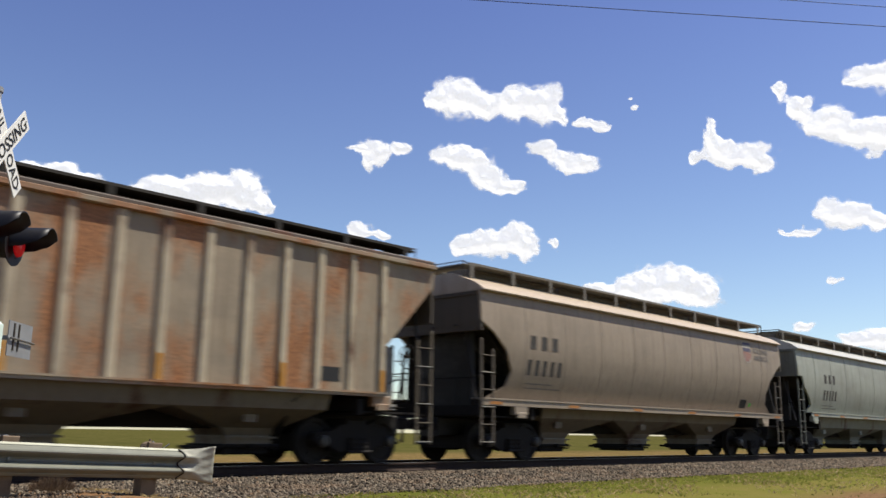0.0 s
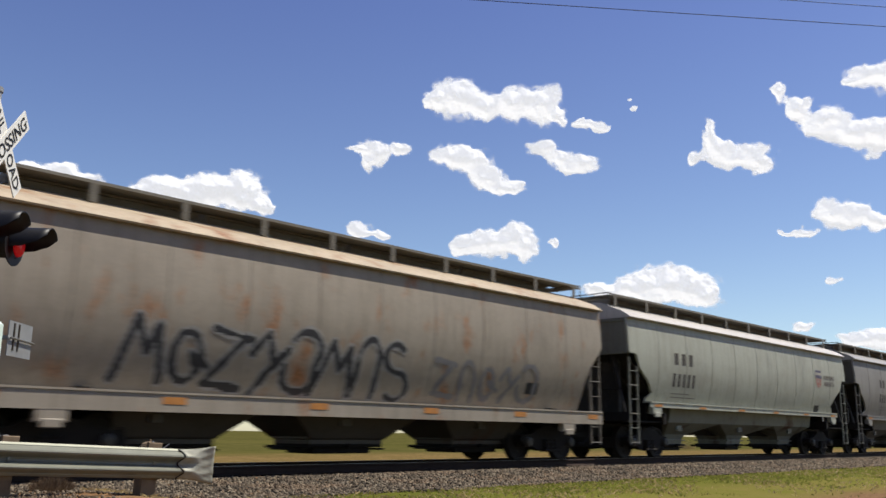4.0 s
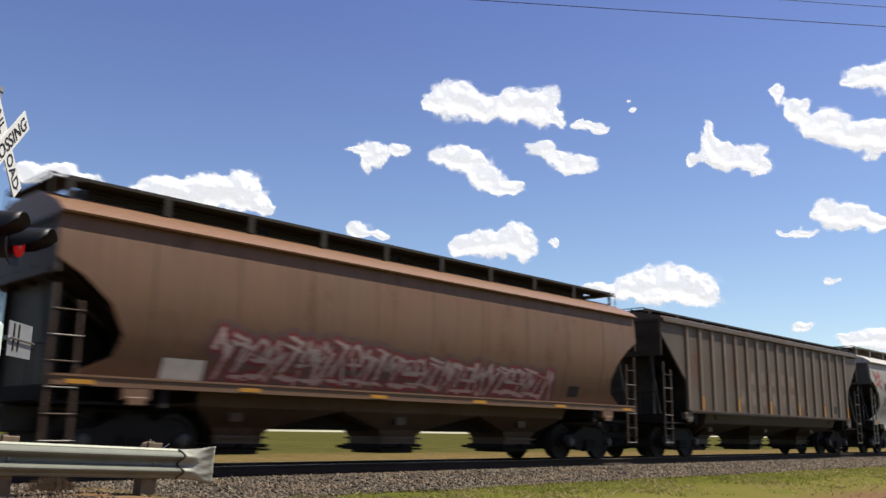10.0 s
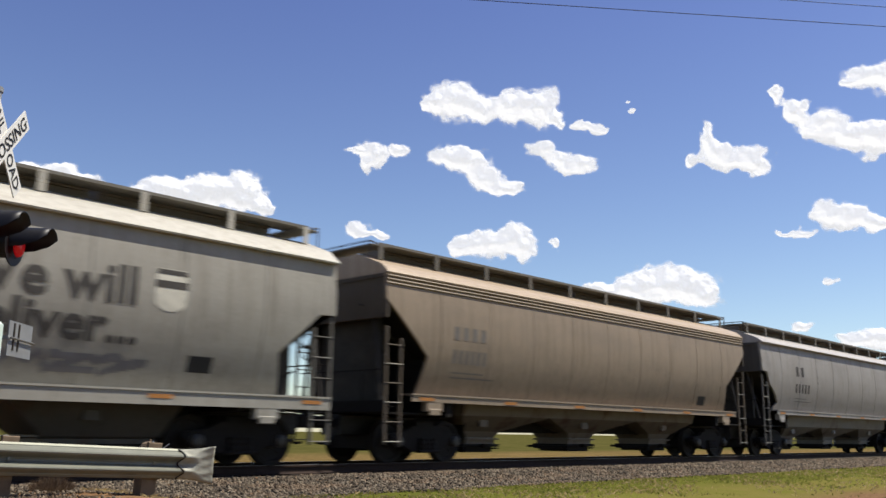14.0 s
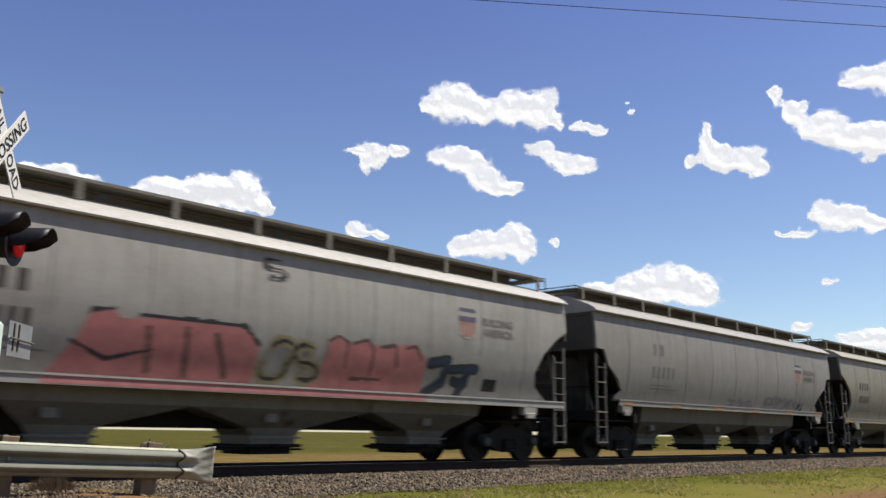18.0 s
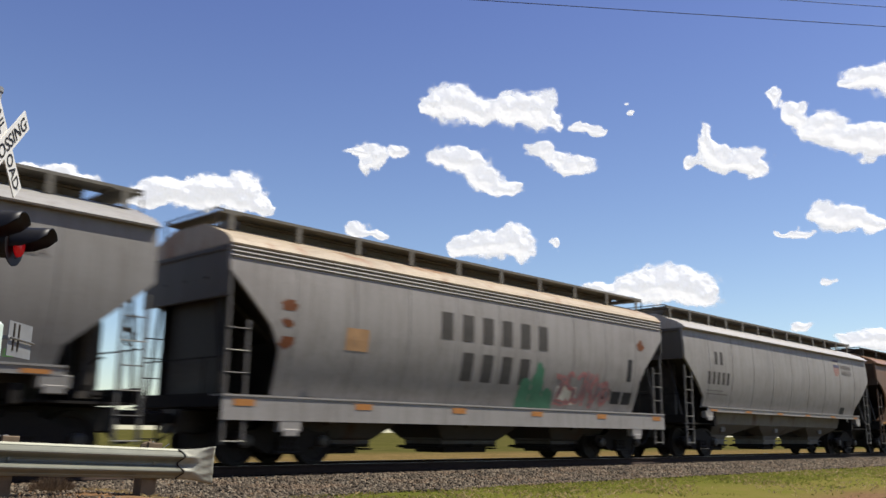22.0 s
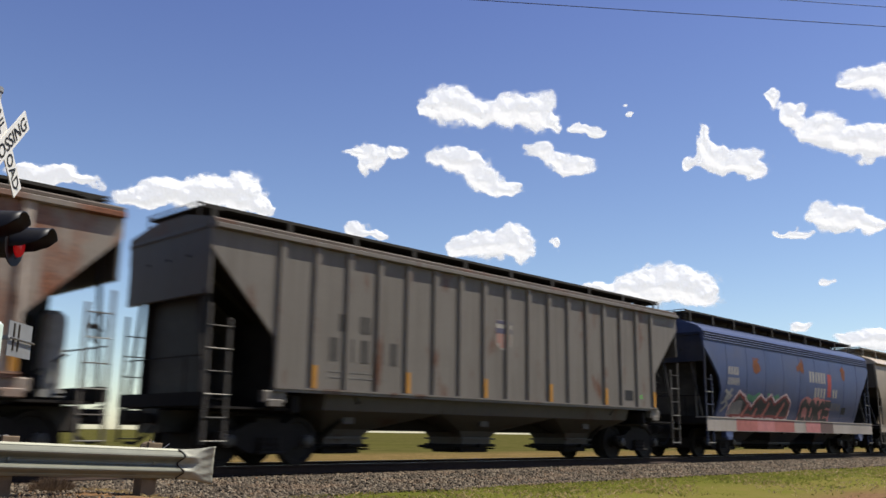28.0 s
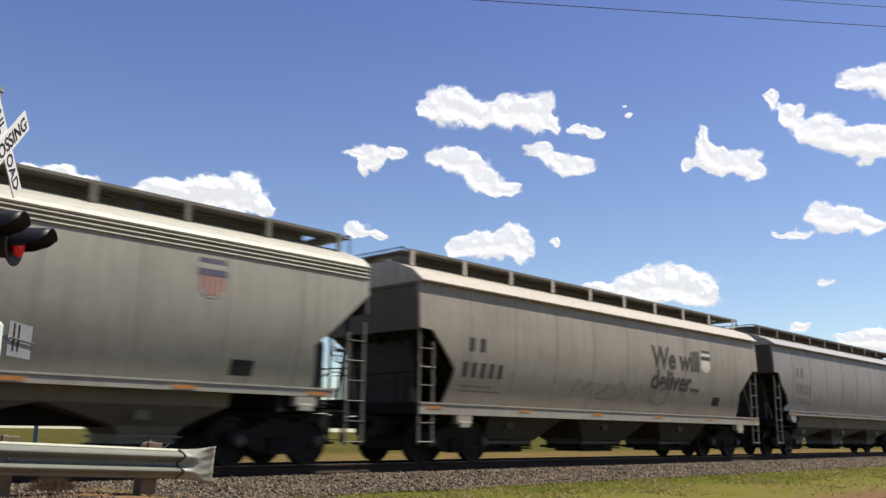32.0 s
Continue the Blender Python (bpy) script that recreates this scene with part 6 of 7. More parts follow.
CROSS_Z = 3.65
for words, lean, lift in (("CROSSING", 45.0, 0.0), ("RAIL   ROAD", -45.0, 0.014)):
    blade = put("crossbuck_blade", kept("blade", blade_mesh), M_SIGN, signal, pose(0.09, -0.02 + lift, CROSS_Z, 0, -lean, 0), "white sign blade with black letters")
    me = letter_mesh(words, 0.19)
    span = max(v.co.x for v in me.vertices)
    for v in me.vertices:
        v.co = ((v.co.x - span / 2) * 1.10 / span, -0.010, v.co.y * 1.12 - 0.075)
    me.materials.clear()
    me.materials.append(M_SIGNBLACK)
    put("letters", me, M_SIGNBLACK, blade)
    for dx in (-0.56, 0.56):
        put("bolt", kept("sign_bolt", lambda: join("bolt", [rod((0, -0.014, 0), (0, 0.0, 0), 0.012)])), M_ALU, blade, pose(dx, 0, 0))


def lamp(x, z, turn):
    head = put("signal_lamp", kept("lamp_head", lambda: join("signal_lamp", [lathe([(0.10, 0.16), (0.16, 0.14), (0.17, 0.0), (0.25, -0.005), (0.25, 0.008), (0.17, 0.012)][::-1], "y", 28)], False)), M_BLACK, signal, pose(x, -0.10, z, 0, 0, turn), "black signal head with a round background")
    put("lens", kept("lamp_lens", lambda: join("lens", [lathe([(0.12, 0.0), (0.11, -0.03), (0.08, -0.05), (0.03, -0.06)], "y", 24)], True)), M_LENS, head, pose(0, -0.04, -0.035), "red glass lens")

    def hood():
        v, f = [], []
        n = 18
        for row, (y, cut) in enumerate(((-0.01, 1.0), (-0.15, 0.96), (-0.30, 0.80), (-0.40, 0.58))):
            for th in (0.165, 0.178):
                for i in range(n + 1):
                    a = math.pi / 2 + (i / n - 0.5) * 2 * math.pi * 0.62 * cut
                    v.append((th * math.cos(a), y, th * math.sin(a)))
        m = n + 1
        for row in range(3):
            for i in range(n):
                a = row * 2 * m + i
                f += [(a, a + 1, a + 2 * m + 1, a + 2 * m), (a + m + 1, a + m, a + 3 * m, a + 3 * m + 1)]
        for i in range(n):
            a = 6 * m + i
            f.append((a, a + 1, a + m + 1, a + m))
        return mesh_from("visor", v, f, True)
    put("visor", kept("lamp_hood", hood), M_BLACK, head, None, "black sheet-metal visor")
    return head


LAMP_Z = 2.61
lamp(0.38, LAMP_Z, 0)
lamp(-0.38, LAMP_Z, 0)
put("lamp_arm", join("lamp_arm", [rod((-0.42, 0.05, LAMP_Z), (0.42, 0.05, LAMP_Z), 0.03, 8), box(-0.1, 0.1, 0.02, 0.2, LAMP_Z - 0.1, LAMP_Z + 0.1, 0.02)]), M_ALU, signal)
put("junction_box", join("junction_box", [box(-0.70, -0.22, -0.34, 0.05, 1.30, 1.68, 0.03)]), M_MINT, signal, None, "pale green equipment box")
panel = put("equipment_panel", join("equipment_panel", [box(-0.07, 0.53, -0.335, -0.325, 1.36, 1.72)]), M_ALU, signal, None, "plain grey sheet-metal panel")
put("panel_rib", join("panel_rib", [box(0.04, 0.065, -0.347, -0.335, 1.42, 1.70)]), M_LADDER, panel)
put("panel_rib", join("panel_rib", [box(0.16, 0.185, -0.347, -0.335, 1.42, 1.70)]), M_LADDER, panel)
put("panel_rod", join("panel_rod", [rod((-0.06, -0.36, 1.54), (0.54, -0.36, 1.53), 0.012)]), M_BRIGHT, panel)
put("panel_bracket", join("panel_bracket", [box(-0.09, -0.03, -0.345, 0.12, 1.52, 1.56, 0.01)]), M_ALU, signal)

# ---- guardrail ----
rail_guard = tagged(new("guardrail"), "galvanised W-beam guardrail on timber posts with a rounded end", "guardrail")
rail_guard.matrix_basis = pose(5.36, 8.72, 1.285, 0, -2.4, 178.5)
# local space: x runs back along the beam from its end, y away from the camera is negative, z = 0 at the top edge
W_SEC = [(0.0, 0.0), (0.018, -0.02), (0.02, -0.03), (0.078, -0.065), (0.083, -0.08), (0.078, -0.095), (0.008, -0.135), (0.0, -0.155), (0.008, -0.175), (0.078, -0.215), (0.083, -0.23), (0.078, -0.245), (0.02, -0.28), (0.018, -0.29), (0.0, -0.31)]


def w_beam(x0, x1):
    sec = W_SEC + [(y - 0.004, z) for y, z in reversed(W_SEC)]
    return extrude(sec, list(np.linspace(x0, x1, 12)), True)


put("beam", join("beam", [w_beam(0.27, 7.8)], False), M_GALV, rail_guard, None, "ribbed galvanised beam")


def end_cap():
    """End shoe: follows the beam's ribs at one end and runs out into a flat, flared and dented plate."""
    v, f = [], []
    us = np.linspace(0.0, 1.0, 12)
    n = len(W_SEC)
    for u in us:
        flat = smooth_step(0.15, 0.6, u)
        flare = smooth_step(0.45, 1.0, u)
        for j, (y, z) in enumerate(W_SEC):
            q = j / (n - 1)
            wave = 0.024 * math.cos(q * 4 * math.pi) * (1 - flat)
            x = 0.33 + wave - 0.36 * u - 0.02 * flare * (q - 0.4)
            yy = (y + 0.006) * (1 - flat) + (0.088 - 0.05 * (abs(q - 0.5) * 2) ** 6 * (1 - flare)) * flat + 0.035 * flare * (1 - q) ** 3
            zz = z + flat * (0.012 * (1 - q) - 0.015 * q) + flare * (0.03 * (1 - q) - 0.035 * q)
            dent = 0.007 * math.sin(9 * u + 2.0 * j) * flat
            v.append((x, yy + dent, zz))
    for i in range(len(us) - 1):
        for j in range(n - 1):
            k = i * n + j
            f.append((k, k + 1, k + n + 1, k + n))
    return mesh_from("end_shoe", v, f, True)


cap = put("end_shoe", end_cap(), M_SHOE, rail_guard, None, "dented galvanised end shoe")
mod = cap.modifiers.new("thick", "SOLIDIFY")
mod.thickness = 0.005
put("seam", join("seam", [rod((0.335 + 0.024 * math.cos(j / 14 * 4 * math.pi), y + 0.008, z), (0.335 + 0.024 * math.cos((j + 1) / 14 * 4 * math.pi), W_SEC[j + 1][0] + 0.008, W_SEC[j + 1][1]), 0.006, 5) for j, (y, z) in enumerate(W_SEC[:-1])]), M_DARK, rail_guard)
put("post_cap", join("post_cap", [lathe([(0.09, -0.02), (0.10, 0.02), (0.085, 0.05), (0.05, 0.07), (0.015, 0.075), (0.012, 0.10)], "z", 9)]), M_POSTWOOD, rail_guard, pose(0.62, -0.14, -0.01), "weathered lump of timber")
for x in (0.62, 2.08, 3.98, 5.88):
    put("post", kept("guard_post", lambda: join("post", [box(-0.08, 0.08, -0.24, -0.06, -1.1, -0.02, 0.01)])), M_POSTWOOD, rail_guard, pose(x, 0, 0))
    put("blockout", kept("guard_block", lambda: join("blockout", [box(-0.075, 0.075, -0.06, 0.0, -0.30, 0.055, 0.01)])), M_POSTWOOD, rail_guard, pose(x, 0, 0))
    put("bolt", kept("guard_bolt", lambda: join("bolt", [rod((0, 0.0, -0.155), (0, 0.022, -0.155), 0.018, 6)])), M_GALV, rail_guard, pose(x, 0, 0))
put("loose_wire", join("loose_wire", [rod((2.0, -0.05, 0.0), (2.1, -0.06, 0.06), 0.006), rod((2.1, -0.06, 0.06), (2.26, -0.05, 0.03), 0.006), rod((0.5, -0.06, 0.0), (0.44, -0.05, 0.05), 0.006), rod((0.62, -0.06, 0.01), (0.62, -0.07, 0.07), 0.012)]), M_BRIGHT, rail_guard)

# ---- marker post beyond the track ----
marker = tagged(new("marker_post"), "slim dark blue marker post in the field", "post")
marker.matrix_basis = pose(8.9, 22.3, 0.40)
put("shaft", join("shaft", [box(-0.045, 0.045, -0.02, 0.02, -0.3, 1.16, 0.01)]), M_BLUEPOST, marker)

# ---- overhead wires ----
def wire(name, a, b, sag, r):
    a, b = Vector(a), Vector(b)
    pts = [a + (b - a) * (i / 24) - Vector((0, 0, sag * 4 * (i / 24) * (1 - i / 24))) for i in range(25)]
    ob = put(name, join(name, [rod(p, q, r, 6) for p, q in zip(pts, pts[1:])]), M_WIRE)
    return tagged(ob, "thin dark overhead power wire", "wire", "overhead wires")


E3 = Vector(EYE)
wa = E3 + Vector((0.658, 0.6428, 0.4864)) * 34
wb = E3 + Vector((1.0473, 0.2474, 0.458)) * 38
wire("power_wire", wa - (wb - wa) * 0.9, wb + (wb - wa) * 0.9, 0.0, 0.016)
wc = E3 + Vector((0.9169, 0.373, 0.4898)) * 34
wd = E3 + Vector((1.0439, 0.2444, 0.4794)) * 36
wire("power_wire", wc - (wd - wc) * 2.2, wd + (wd - wc) * 2.2, 0.0, 0.013)


# ---- grass ----
def grass_material(name, a, b):
    n = Nodes(name)
    geo = n.add("ShaderNodeNewGeometry")
    c = n.ramp(geo.outputs["Random Per Island"], [(0.0, a), (1.0, b)])
    # thin blades: half of the light passes through
    dif, tra, both = n.add("ShaderNodeBsdfDiffuse"), n.add("ShaderNodeBsdfTranslucent"), n.add("ShaderNodeMixShader")
    both.inputs[0].default_value = 0.5
    n.link(c, dif.inputs["Color"])
    n.link(c, tra.inputs["Color"])
    n.link(dif.outputs[0], both.inputs[1])
    n.link(tra.outputs[0], both.inputs[2])
    n.link(both.outputs[0], n.t.nodes["Material Output"].inputs["Surface"])
    n.t.nodes.remove(n.bsdf)
    return n.mat


M_GRASS = grass_material("green_grass", lin(112, 116, 52), lin(136, 134, 70))
M_STRAW = grass_material("dry_grass", lin(150, 132, 90), lin(172, 154, 112))


def grass_patch(name, count, x_lo, x_hi, y_lo, y_hi, height, seed, rule, mat, label):
    rng = np.random.default_rng(seed)
    v, f = [], []
    made = 0
    xs_ = x_lo + (x_hi - x_lo) * rng.random(count) ** 1.5
    ys_ = rng.uniform(y_lo, y_hi, count)
    zs_ = ground_height(xs_, ys_)
    for x, y, z in zip(xs_, ys_, zs_):
        p = rule(x, y)
        if rng.random() > p:
            continue
        h = height * rng.uniform(0.4, 1.3)
        a = rng.uniform(0, 6.28)
        w = 0.008 * (1 + x / 12)
        bx, by = math.cos(a) * w, math.sin(a) * w
        lx, ly = rng.normal(0, 1.3) * h, rng.normal(0, 1.3) * h
        b = len(v)
        v += [(x - bx, y - by, z - 0.02), (x + bx, y + by, z - 0.02), (x + lx * 0.4 + bx * 0.6, y + ly * 0.4 + by * 0.6, z + h * 0.6), (x + lx, y + ly, z + h)]
        f += [(b, b + 1, b + 2), (b, b + 2, b + 3)]
    ob = put(name, mesh_from(name, v, f), mat)
    return tagged(ob, label, "grass", kind="stuff")


def green_rule(x, y):
    n = noise.noise(Vector((x * 0.32, y * 0.5, 1.0))) + 0.5 * noise.noise(Vector((x * 1.2, y * 1.4, 4.0)))
    edge = 11.6 + toe_wobble(x)
    if y > edge or x < 8.5:
        return 0.0
    lane = math.exp(-((y - 6.6 - 0.02 * x) / 0.7) ** 2) * 0.9
    if x > 16.5 and y < 7.1:
        return 0.02
    return max(0.0, min(1.0, 0.55 + 1.1 * n + 0.25 * (x > 14) - lane + 0.35 * (y - 9.5)))


def straw_rule(x, y):
    n = noise.noise(Vector((x * 0.5, y * 0.6, 9.0)))
    if y > 11.5 + toe_wobble(x) or x < 4.6:
        return 0.0
    if x > 16.5 and y < 7.1:
        return 0.05
    return max(0.0, min(1.0, 0.30 + 1.0 * n + 0.35 * (x < 13)))


grass_patch("green_grass", 60000, 8.0, 70.0, 4.5, 11.9, 0.035, 21, green_rule, M_GRASS, "short patchy green grass beside the ballast")
grass_patch("dry_grass", 26000, 4.5, 50.0, 4.5, 11.9, 0.045, 22, straw_rule, M_STRAW, "dry straw-coloured grass tufts beside the ballast")


def tuft(name, x, y, count, spread, height, seed, mat, label):
    rng = random.Random(seed)
    z = float(ground_height(x, y))
    pieces = []
    for _ in range(count):
        a, r = rng.uniform(0, 6.28), spread * math.sqrt(rng.random())
        h = height * rng.uniform(0.5, 1.1) * (1.15 - r / spread * 0.6)
        bx, by = r * math.cos(a), r * math.sin(a)
        pieces.append(([(bx - 0.005, by, 0), (bx + 0.005, by, 0), (bx * 1.5 + rng.uniform(-0.05, 0.05), by * 1.5 + rng.uniform(-0.05, 0.05), h)], [(0, 1, 2)]))
    ob = put(name, join(name, pieces), mat, None, pose(x, y, z - 0.01))
    return tagged(ob, label, "bush")


M_DEAD = grass_material("dead_weed", lin(78, 65, 53), lin(112, 95, 78))
tuft("dry_weed", 4.02, 9.5, 700, 0.17, 0.20, 3, M_DEAD, "dead grey-brown weed clump in gravel soil")
tuft("dry_bush", 65.5, 36.2, 1200, 1.0, 1.0, 4, M_STRAW, "dry tan bush in the field beyond the track")

# ---- clouds ----
def cloud_material():
    """Water droplets that thin out to nothing at the rim; a glow stands in for light scattered all through the body."""
    n = Nodes("cloud_droplets")
    v = n.coords(spread=False)
    dif, tra, mixs = n.add("ShaderNodeBsdfDiffuse"), n.add("ShaderNodeBsdfTranslucent"), n.add("ShaderNodeMixShader")
    dif.inputs["Color"].default_value = (0.50, 0.50, 0.50, 1)
    tra.inputs["Color"].default_value = (0.30, 0.30, 0.31, 1)
    mixs.inputs[0].default_value = 0.4
    n.link(dif.outputs[0], mixs.inputs[1])
    n.link(tra.outputs[0], mixs.inputs[2])
    # self-glow in place of sunlight scattered inside the cloud
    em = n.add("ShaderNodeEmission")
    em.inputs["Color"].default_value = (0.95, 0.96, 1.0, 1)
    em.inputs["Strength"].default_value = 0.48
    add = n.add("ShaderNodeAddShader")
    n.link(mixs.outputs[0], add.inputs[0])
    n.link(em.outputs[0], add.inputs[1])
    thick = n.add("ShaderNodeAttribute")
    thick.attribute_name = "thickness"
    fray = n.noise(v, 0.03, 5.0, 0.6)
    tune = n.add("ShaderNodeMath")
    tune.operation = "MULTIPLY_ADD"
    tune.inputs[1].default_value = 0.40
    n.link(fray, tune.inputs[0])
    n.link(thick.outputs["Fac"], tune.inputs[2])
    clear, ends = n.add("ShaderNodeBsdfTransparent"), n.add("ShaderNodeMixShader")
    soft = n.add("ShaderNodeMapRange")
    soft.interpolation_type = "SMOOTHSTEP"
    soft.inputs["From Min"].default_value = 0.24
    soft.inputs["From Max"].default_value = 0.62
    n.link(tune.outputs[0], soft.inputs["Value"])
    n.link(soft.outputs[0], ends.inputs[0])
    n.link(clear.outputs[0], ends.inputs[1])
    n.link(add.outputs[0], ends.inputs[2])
    n.link(ends.outputs[0], n.t.nodes["Material Output"].inputs["Surface"])
    n.t.nodes.remove(n.bsdf)
    return n.mat


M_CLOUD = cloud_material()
CLOUD_R = 3600.0
CLOUDS = []


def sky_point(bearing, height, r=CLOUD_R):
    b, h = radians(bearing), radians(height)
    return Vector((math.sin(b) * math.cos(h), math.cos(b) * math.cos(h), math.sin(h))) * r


def lattice_noise(x, z, seed):
    """Smooth value noise over two arrays."""
    xi, zi = np.floor(x).astype(np.int64), np.floor(z).astype(np.int64)
    fx, fz = x - xi, z - zi
    fx, fz = fx * fx * (3 - 2 * fx), fz * fz * (3 - 2 * fz)

    def at(i, j):
        q = np.sin(i * 127.1 + j * 311.7 + seed * 74.7) * 43758.5453
        return 2 * (q - np.floor(q)) - 1
    lo = at(xi, zi) * (1 - fx) + at(xi + 1, zi) * fx
    hi = at(xi, zi + 1) * (1 - fx) + at(xi + 1, zi + 1) * fx
    return lo * (1 - fz) + hi * fz


def fractal_noise(x, z, seed, octaves, gain=0.55):
    total, amp = 0.0, 1.0
    for o in range(octaves):
        total = total + amp * lattice_noise(x * 2.03 ** o, z * 2.03 ** o, seed + 13 * o)
        amp *= gain
    return total


def cloud(lobes, drift, label, wispy=0.5, seed=1):
    """Cumulus as a billowing closed body round a few lobes (bearing, height, half width, half height in degrees); drift in degrees over the clip."""
    b0, h0 = lobes[0][:2]
    k = CLOUD_R * radians(1.0)
    flat = math.cos(radians(h0))
    spots = [((b - b0) * flat, h - h0, rw, rh) for b, h, rw, rh in lobes]
    pad = 0.55
    x = np.arange(min(s[0] - s[2] for s in spots) - pad, max(s[0] + s[2] for s in spots) + pad, 0.05)
    z = np.arange(min(s[1] - s[3] for s in spots) - pad, max(s[1] + s[3] for s in spots) + pad, 0.05)
    gx_, gz_ = np.meshgrid(x, z, indexing="ij")
    # curling edges: the field is read at shifted places
    wx = gx_ + 0.34 * fractal_noise(gx_ * 1.1, gz_ * 1.1, seed, 4, 0.45)
    wz = gz_ + 0.22 * fractal_noise(gx_ * 1.1 + 40, gz_ * 1.1, seed + 3, 4, 0.45)
    body = np.zeros(gx_.shape)
    for sx, sz, rw, rh in spots:
        q = np.hypot((wx - sx) / rw, (wz - sz) / (rh * np.where(wz < sz, 1.18, 1.0)))
        body = body + np.clip(1.25 - q, 0, None) ** 1.5
    lumps = 0.6 + 0.4 * fractal_noise(gx_ * 1.5, gz_ * 1.7, seed + 7, 3, 0.45)
    rag = fractal_noise(gx_ * 1.8, gz_ * 2.2, seed + 11, 4, 0.5)
    field = body + (0.10 + 0.18 * wispy) * rag * np.exp(-1.6 * body) * smooth_step(0.0, 0.22, body)
    rim = np.minimum(np.minimum(gx_ - x[0], x[-1] - gx_), np.minimum(gz_ - z[0], z[-1] - gz_))
    field = field * smooth_step(0.0, 0.25, rim)
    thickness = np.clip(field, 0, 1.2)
    depth = k * (0.95 * np.sqrt(np.clip(field, 0, 1.6) + 1e-4) * (0.72 + 0.28 * lumps) * min(1.2, max(s[3] for s in spots)))
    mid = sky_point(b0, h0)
    side = Vector((math.cos(radians(b0)), -math.sin(radians(b0)), 0))
    out = mid.normalized()
    up = side.cross(out)
    basis = np.array([side[:], out[:], up[:]])
    nx_, nz_ = gx_.shape
    keep = thickness > 0.012
    verts, faces, thin = [], [], []
    for sign in (-1.0, 0.55):
        base = len(thin)
        index = np.full(gx_.shape, -1)
        cells = keep[:-1, :-1] | keep[1:, :-1] | keep[:-1, 1:] | keep[1:, 1:]
        used = np.zeros(gx_.shape, bool)
        for di, dj in ((0, 0), (1, 0), (0, 1), (1, 1)):
            used[di:nx_ - 1 + di, dj:nz_ - 1 + dj] |= cells
        index[used] = base + np.arange(used.sum())
        verts.append(np.stack([gx_[used] * k, sign * depth[used], gz_[used] * k], 1) @ basis)
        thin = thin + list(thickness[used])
        ci, cj = np.nonzero(cells)
        quad = [index[ci, cj], index[ci + 1, cj], index[ci + 1, cj + 1], index[ci, cj + 1]]
        faces += [tuple(int(i) for i in q) for q in np.stack(quad if sign < 0 else quad[::-1], 1)]
    me = mesh_from("cloud", np.concatenate(verts), faces, True)
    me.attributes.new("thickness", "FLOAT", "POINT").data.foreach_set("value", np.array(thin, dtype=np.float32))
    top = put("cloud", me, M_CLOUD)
    top.location = mid
    tagged(top, label, "cloud", "fair-weather clouds")
    CLOUDS.append((top, b0, h0, drift))


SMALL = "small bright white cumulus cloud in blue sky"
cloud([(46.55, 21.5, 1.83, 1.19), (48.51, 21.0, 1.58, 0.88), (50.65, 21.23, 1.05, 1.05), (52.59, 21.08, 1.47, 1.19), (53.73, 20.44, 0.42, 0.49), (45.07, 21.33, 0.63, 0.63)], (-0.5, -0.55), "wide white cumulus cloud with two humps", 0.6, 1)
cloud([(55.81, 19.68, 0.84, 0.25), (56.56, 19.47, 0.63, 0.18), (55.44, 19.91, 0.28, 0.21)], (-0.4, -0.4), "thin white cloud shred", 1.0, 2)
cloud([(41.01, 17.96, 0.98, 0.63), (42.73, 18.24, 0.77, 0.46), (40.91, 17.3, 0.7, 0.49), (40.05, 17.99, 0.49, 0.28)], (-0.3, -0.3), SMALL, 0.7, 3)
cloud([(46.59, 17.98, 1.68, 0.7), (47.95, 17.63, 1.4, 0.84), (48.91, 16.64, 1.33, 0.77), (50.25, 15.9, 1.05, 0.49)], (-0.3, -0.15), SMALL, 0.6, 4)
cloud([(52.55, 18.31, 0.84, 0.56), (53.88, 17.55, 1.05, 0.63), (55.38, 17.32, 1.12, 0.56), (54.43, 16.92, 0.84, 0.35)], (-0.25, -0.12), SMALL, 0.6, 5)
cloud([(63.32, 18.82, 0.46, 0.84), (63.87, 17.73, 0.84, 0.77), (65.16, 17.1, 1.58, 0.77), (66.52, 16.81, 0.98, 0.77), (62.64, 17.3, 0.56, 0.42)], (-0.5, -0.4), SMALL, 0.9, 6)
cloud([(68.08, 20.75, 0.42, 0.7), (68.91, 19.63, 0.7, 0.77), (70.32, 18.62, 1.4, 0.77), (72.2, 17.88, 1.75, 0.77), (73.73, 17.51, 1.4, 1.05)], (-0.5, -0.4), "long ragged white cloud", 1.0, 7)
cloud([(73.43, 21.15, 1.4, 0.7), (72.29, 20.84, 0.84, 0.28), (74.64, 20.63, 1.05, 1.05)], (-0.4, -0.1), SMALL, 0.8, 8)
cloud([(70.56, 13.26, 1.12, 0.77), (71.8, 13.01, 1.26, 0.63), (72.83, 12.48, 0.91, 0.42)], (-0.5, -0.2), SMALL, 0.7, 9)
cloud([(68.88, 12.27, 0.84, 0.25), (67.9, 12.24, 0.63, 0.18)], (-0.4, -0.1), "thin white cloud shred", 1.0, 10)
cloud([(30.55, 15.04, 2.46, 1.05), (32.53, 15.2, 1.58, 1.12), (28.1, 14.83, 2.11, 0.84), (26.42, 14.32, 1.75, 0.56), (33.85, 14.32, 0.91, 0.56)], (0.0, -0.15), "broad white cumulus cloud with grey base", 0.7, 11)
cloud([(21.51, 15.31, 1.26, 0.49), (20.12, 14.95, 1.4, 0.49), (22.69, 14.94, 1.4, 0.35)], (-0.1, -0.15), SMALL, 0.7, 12)
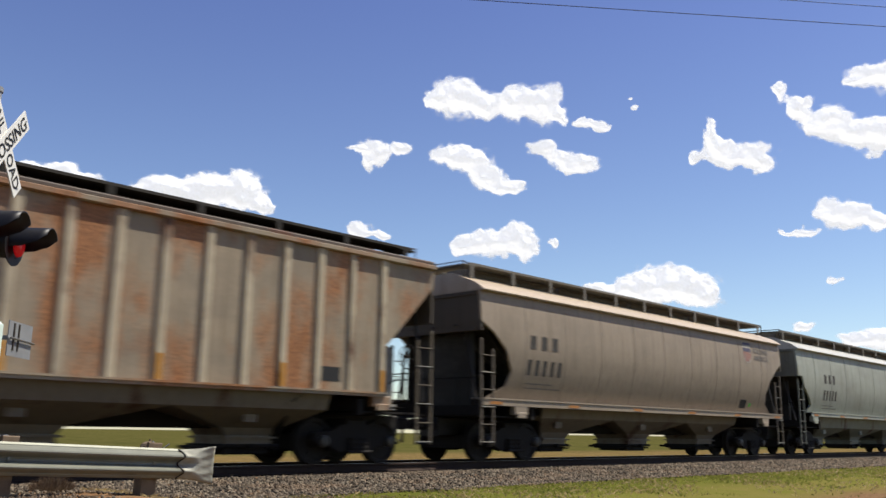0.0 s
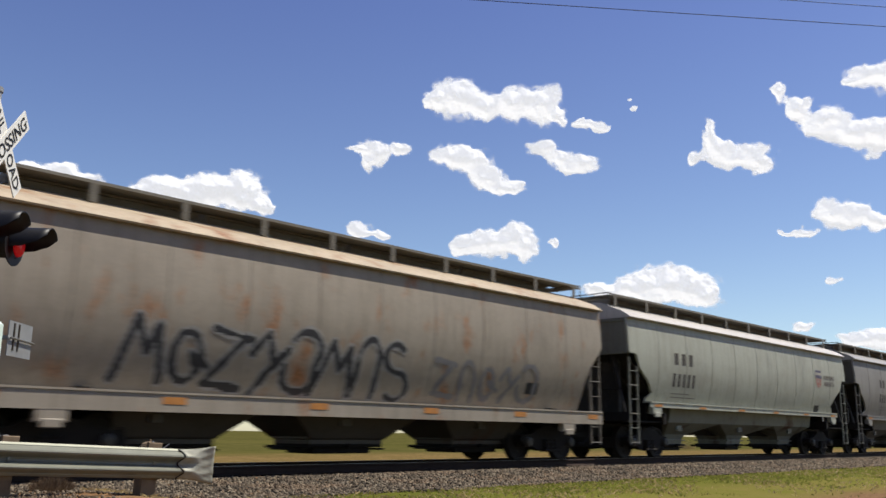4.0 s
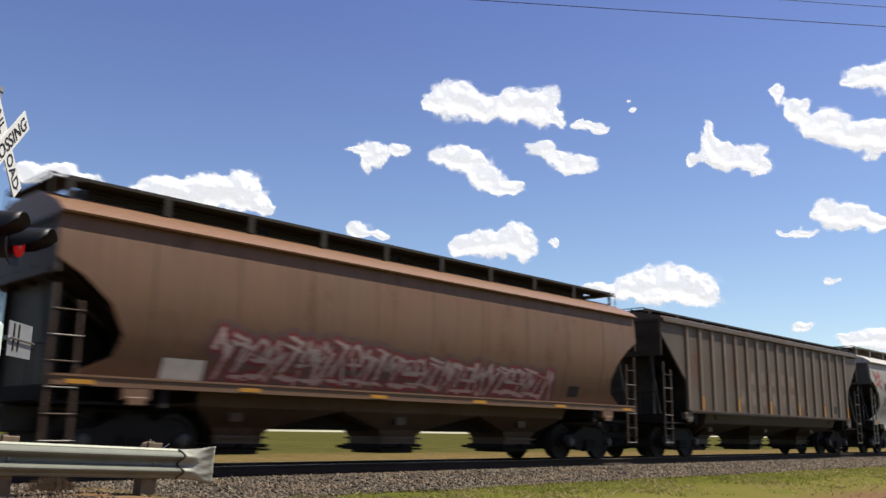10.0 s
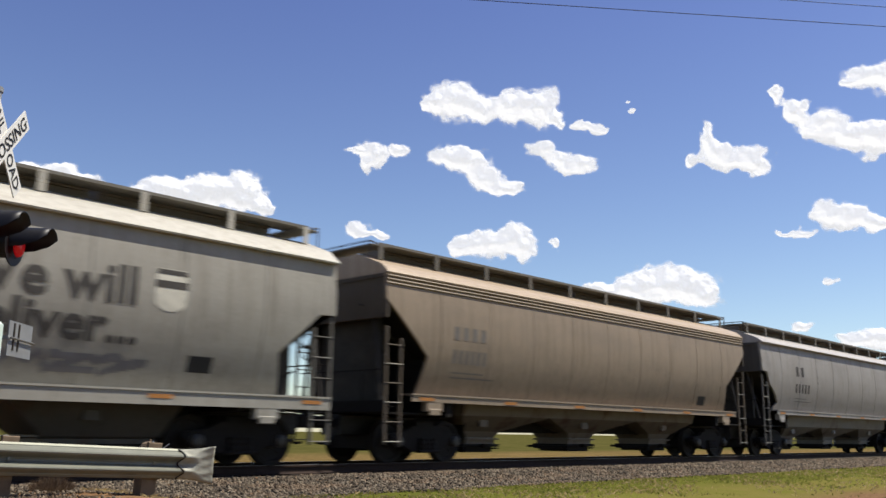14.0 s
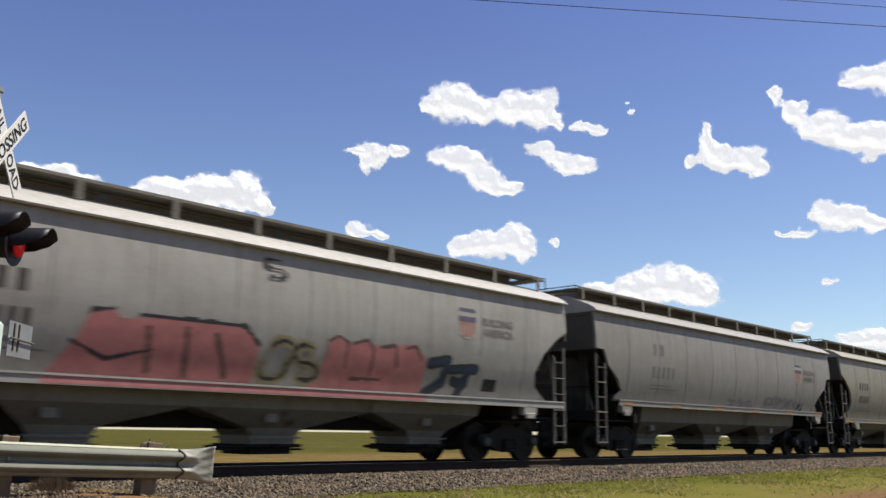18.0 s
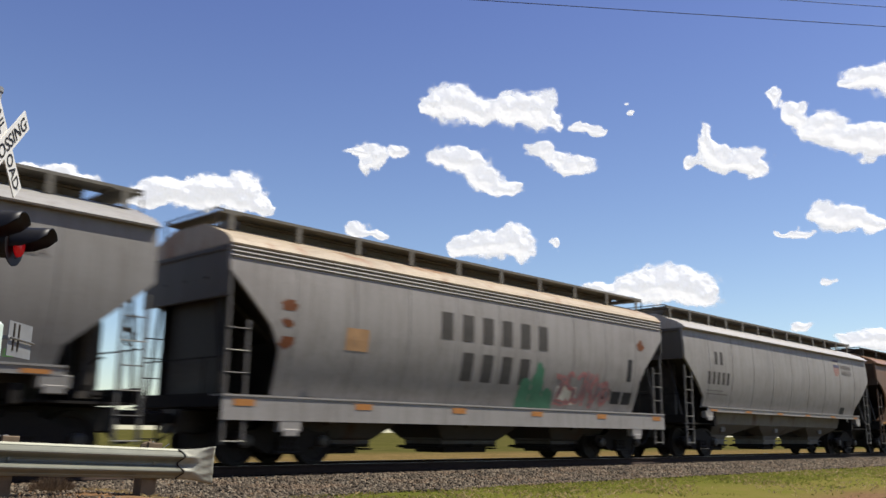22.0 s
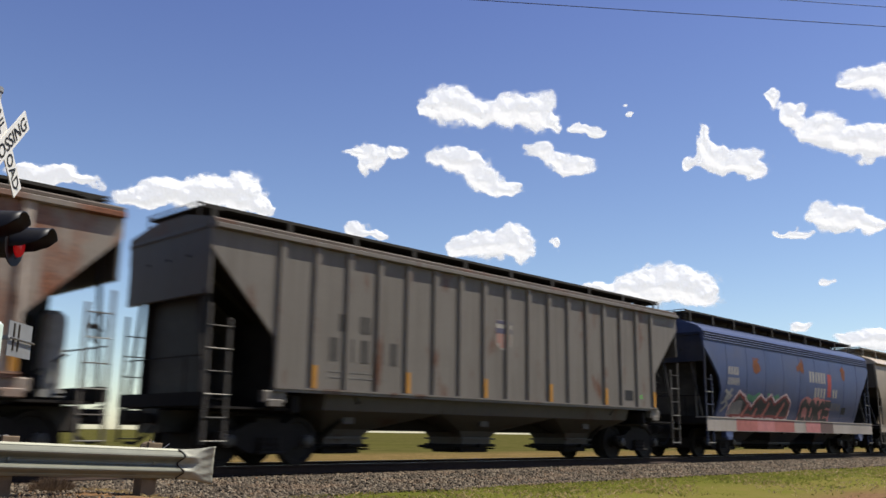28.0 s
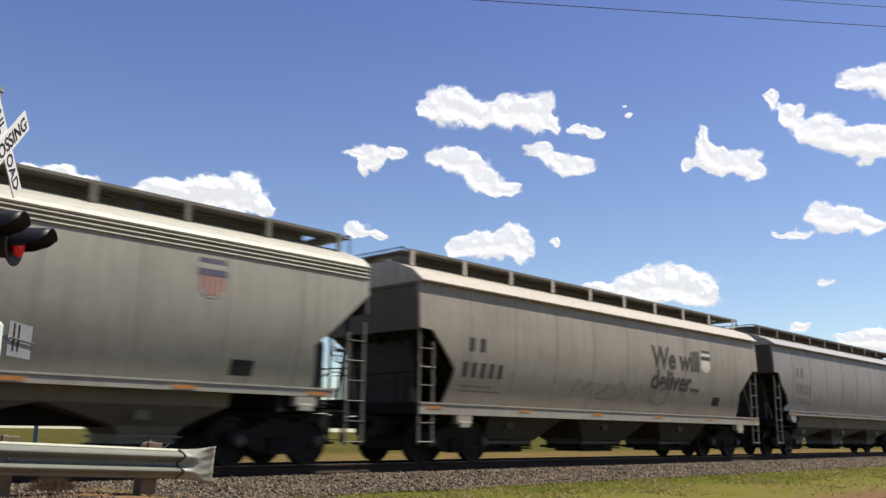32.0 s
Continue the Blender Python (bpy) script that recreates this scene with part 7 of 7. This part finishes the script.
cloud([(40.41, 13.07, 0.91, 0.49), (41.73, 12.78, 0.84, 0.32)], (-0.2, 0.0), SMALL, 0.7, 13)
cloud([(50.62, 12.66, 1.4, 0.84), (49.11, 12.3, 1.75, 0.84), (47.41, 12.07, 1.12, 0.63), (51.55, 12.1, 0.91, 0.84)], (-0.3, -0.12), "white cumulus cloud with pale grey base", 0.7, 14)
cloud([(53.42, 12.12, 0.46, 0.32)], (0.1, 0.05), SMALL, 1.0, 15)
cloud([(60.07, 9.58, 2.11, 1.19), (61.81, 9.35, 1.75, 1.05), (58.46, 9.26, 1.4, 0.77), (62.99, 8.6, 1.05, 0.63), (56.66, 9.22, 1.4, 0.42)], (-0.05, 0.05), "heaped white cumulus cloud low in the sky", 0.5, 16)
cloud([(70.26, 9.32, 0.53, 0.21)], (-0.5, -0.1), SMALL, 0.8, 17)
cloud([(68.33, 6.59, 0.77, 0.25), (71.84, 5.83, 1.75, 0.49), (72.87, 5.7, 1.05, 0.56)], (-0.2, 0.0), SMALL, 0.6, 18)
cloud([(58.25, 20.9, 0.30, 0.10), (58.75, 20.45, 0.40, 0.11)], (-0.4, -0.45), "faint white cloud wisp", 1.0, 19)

# ---- motions ----
CENTRES = [5.62, 23.73, 41.95, 59.84, 77.78, 95.72, 113.57, 131.52, 149.59, 167.58, 185.68, 204.02, 222.14, 240.22, 258.32, 276.34, 294.22, 312.27, 330.37, 348.32,
           366.5, 385.17, 403.22, 421.19, 439.26, 457.02, 474.09, 491.07, 508.83, 526.78, 544.84, 562.96, 580.99, 599.09, 616.48, 633.27, 651.04, 668.99, 687.15, 705.28]


def travelled(t):
    """Metres that the train has run by t seconds."""
    return 20.9161 * t - 0.0136389 * t ** 2 + 0.000664068 * t ** 3 - 0.0000111157 * t ** 4


def motions():
    for car, x0 in zip(CARS, CENTRES):
        walk(car, [(t, pose(x0 - travelled(t), TRACK_Y, RAIL_Z)) for t in range(0, 33, 2)])
    # wheels roll while their car is near the camera
    for wheels, index, ax in WHEELS:
        x0 = CENTRES[index]
        times = [f / FPS for f in range(0, 961) if -14 < x0 - travelled(f / FPS) < 62]
        stops = sorted(set([0.0] + times + [32.0]))
        rest_a, rest_b = (times[0], times[-1]) if times else (0.0, 0.0)
        rows = [(t, pose(ax, 0, 0.457, 0, -math.degrees(travelled(min(max(t, rest_a), rest_b)) / 0.457) % 360, 0)) for t in stops]
        walk(wheels, rows)
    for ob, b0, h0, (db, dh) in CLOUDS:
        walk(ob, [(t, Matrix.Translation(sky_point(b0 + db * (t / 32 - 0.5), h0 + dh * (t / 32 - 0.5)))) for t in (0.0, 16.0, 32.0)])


motions()
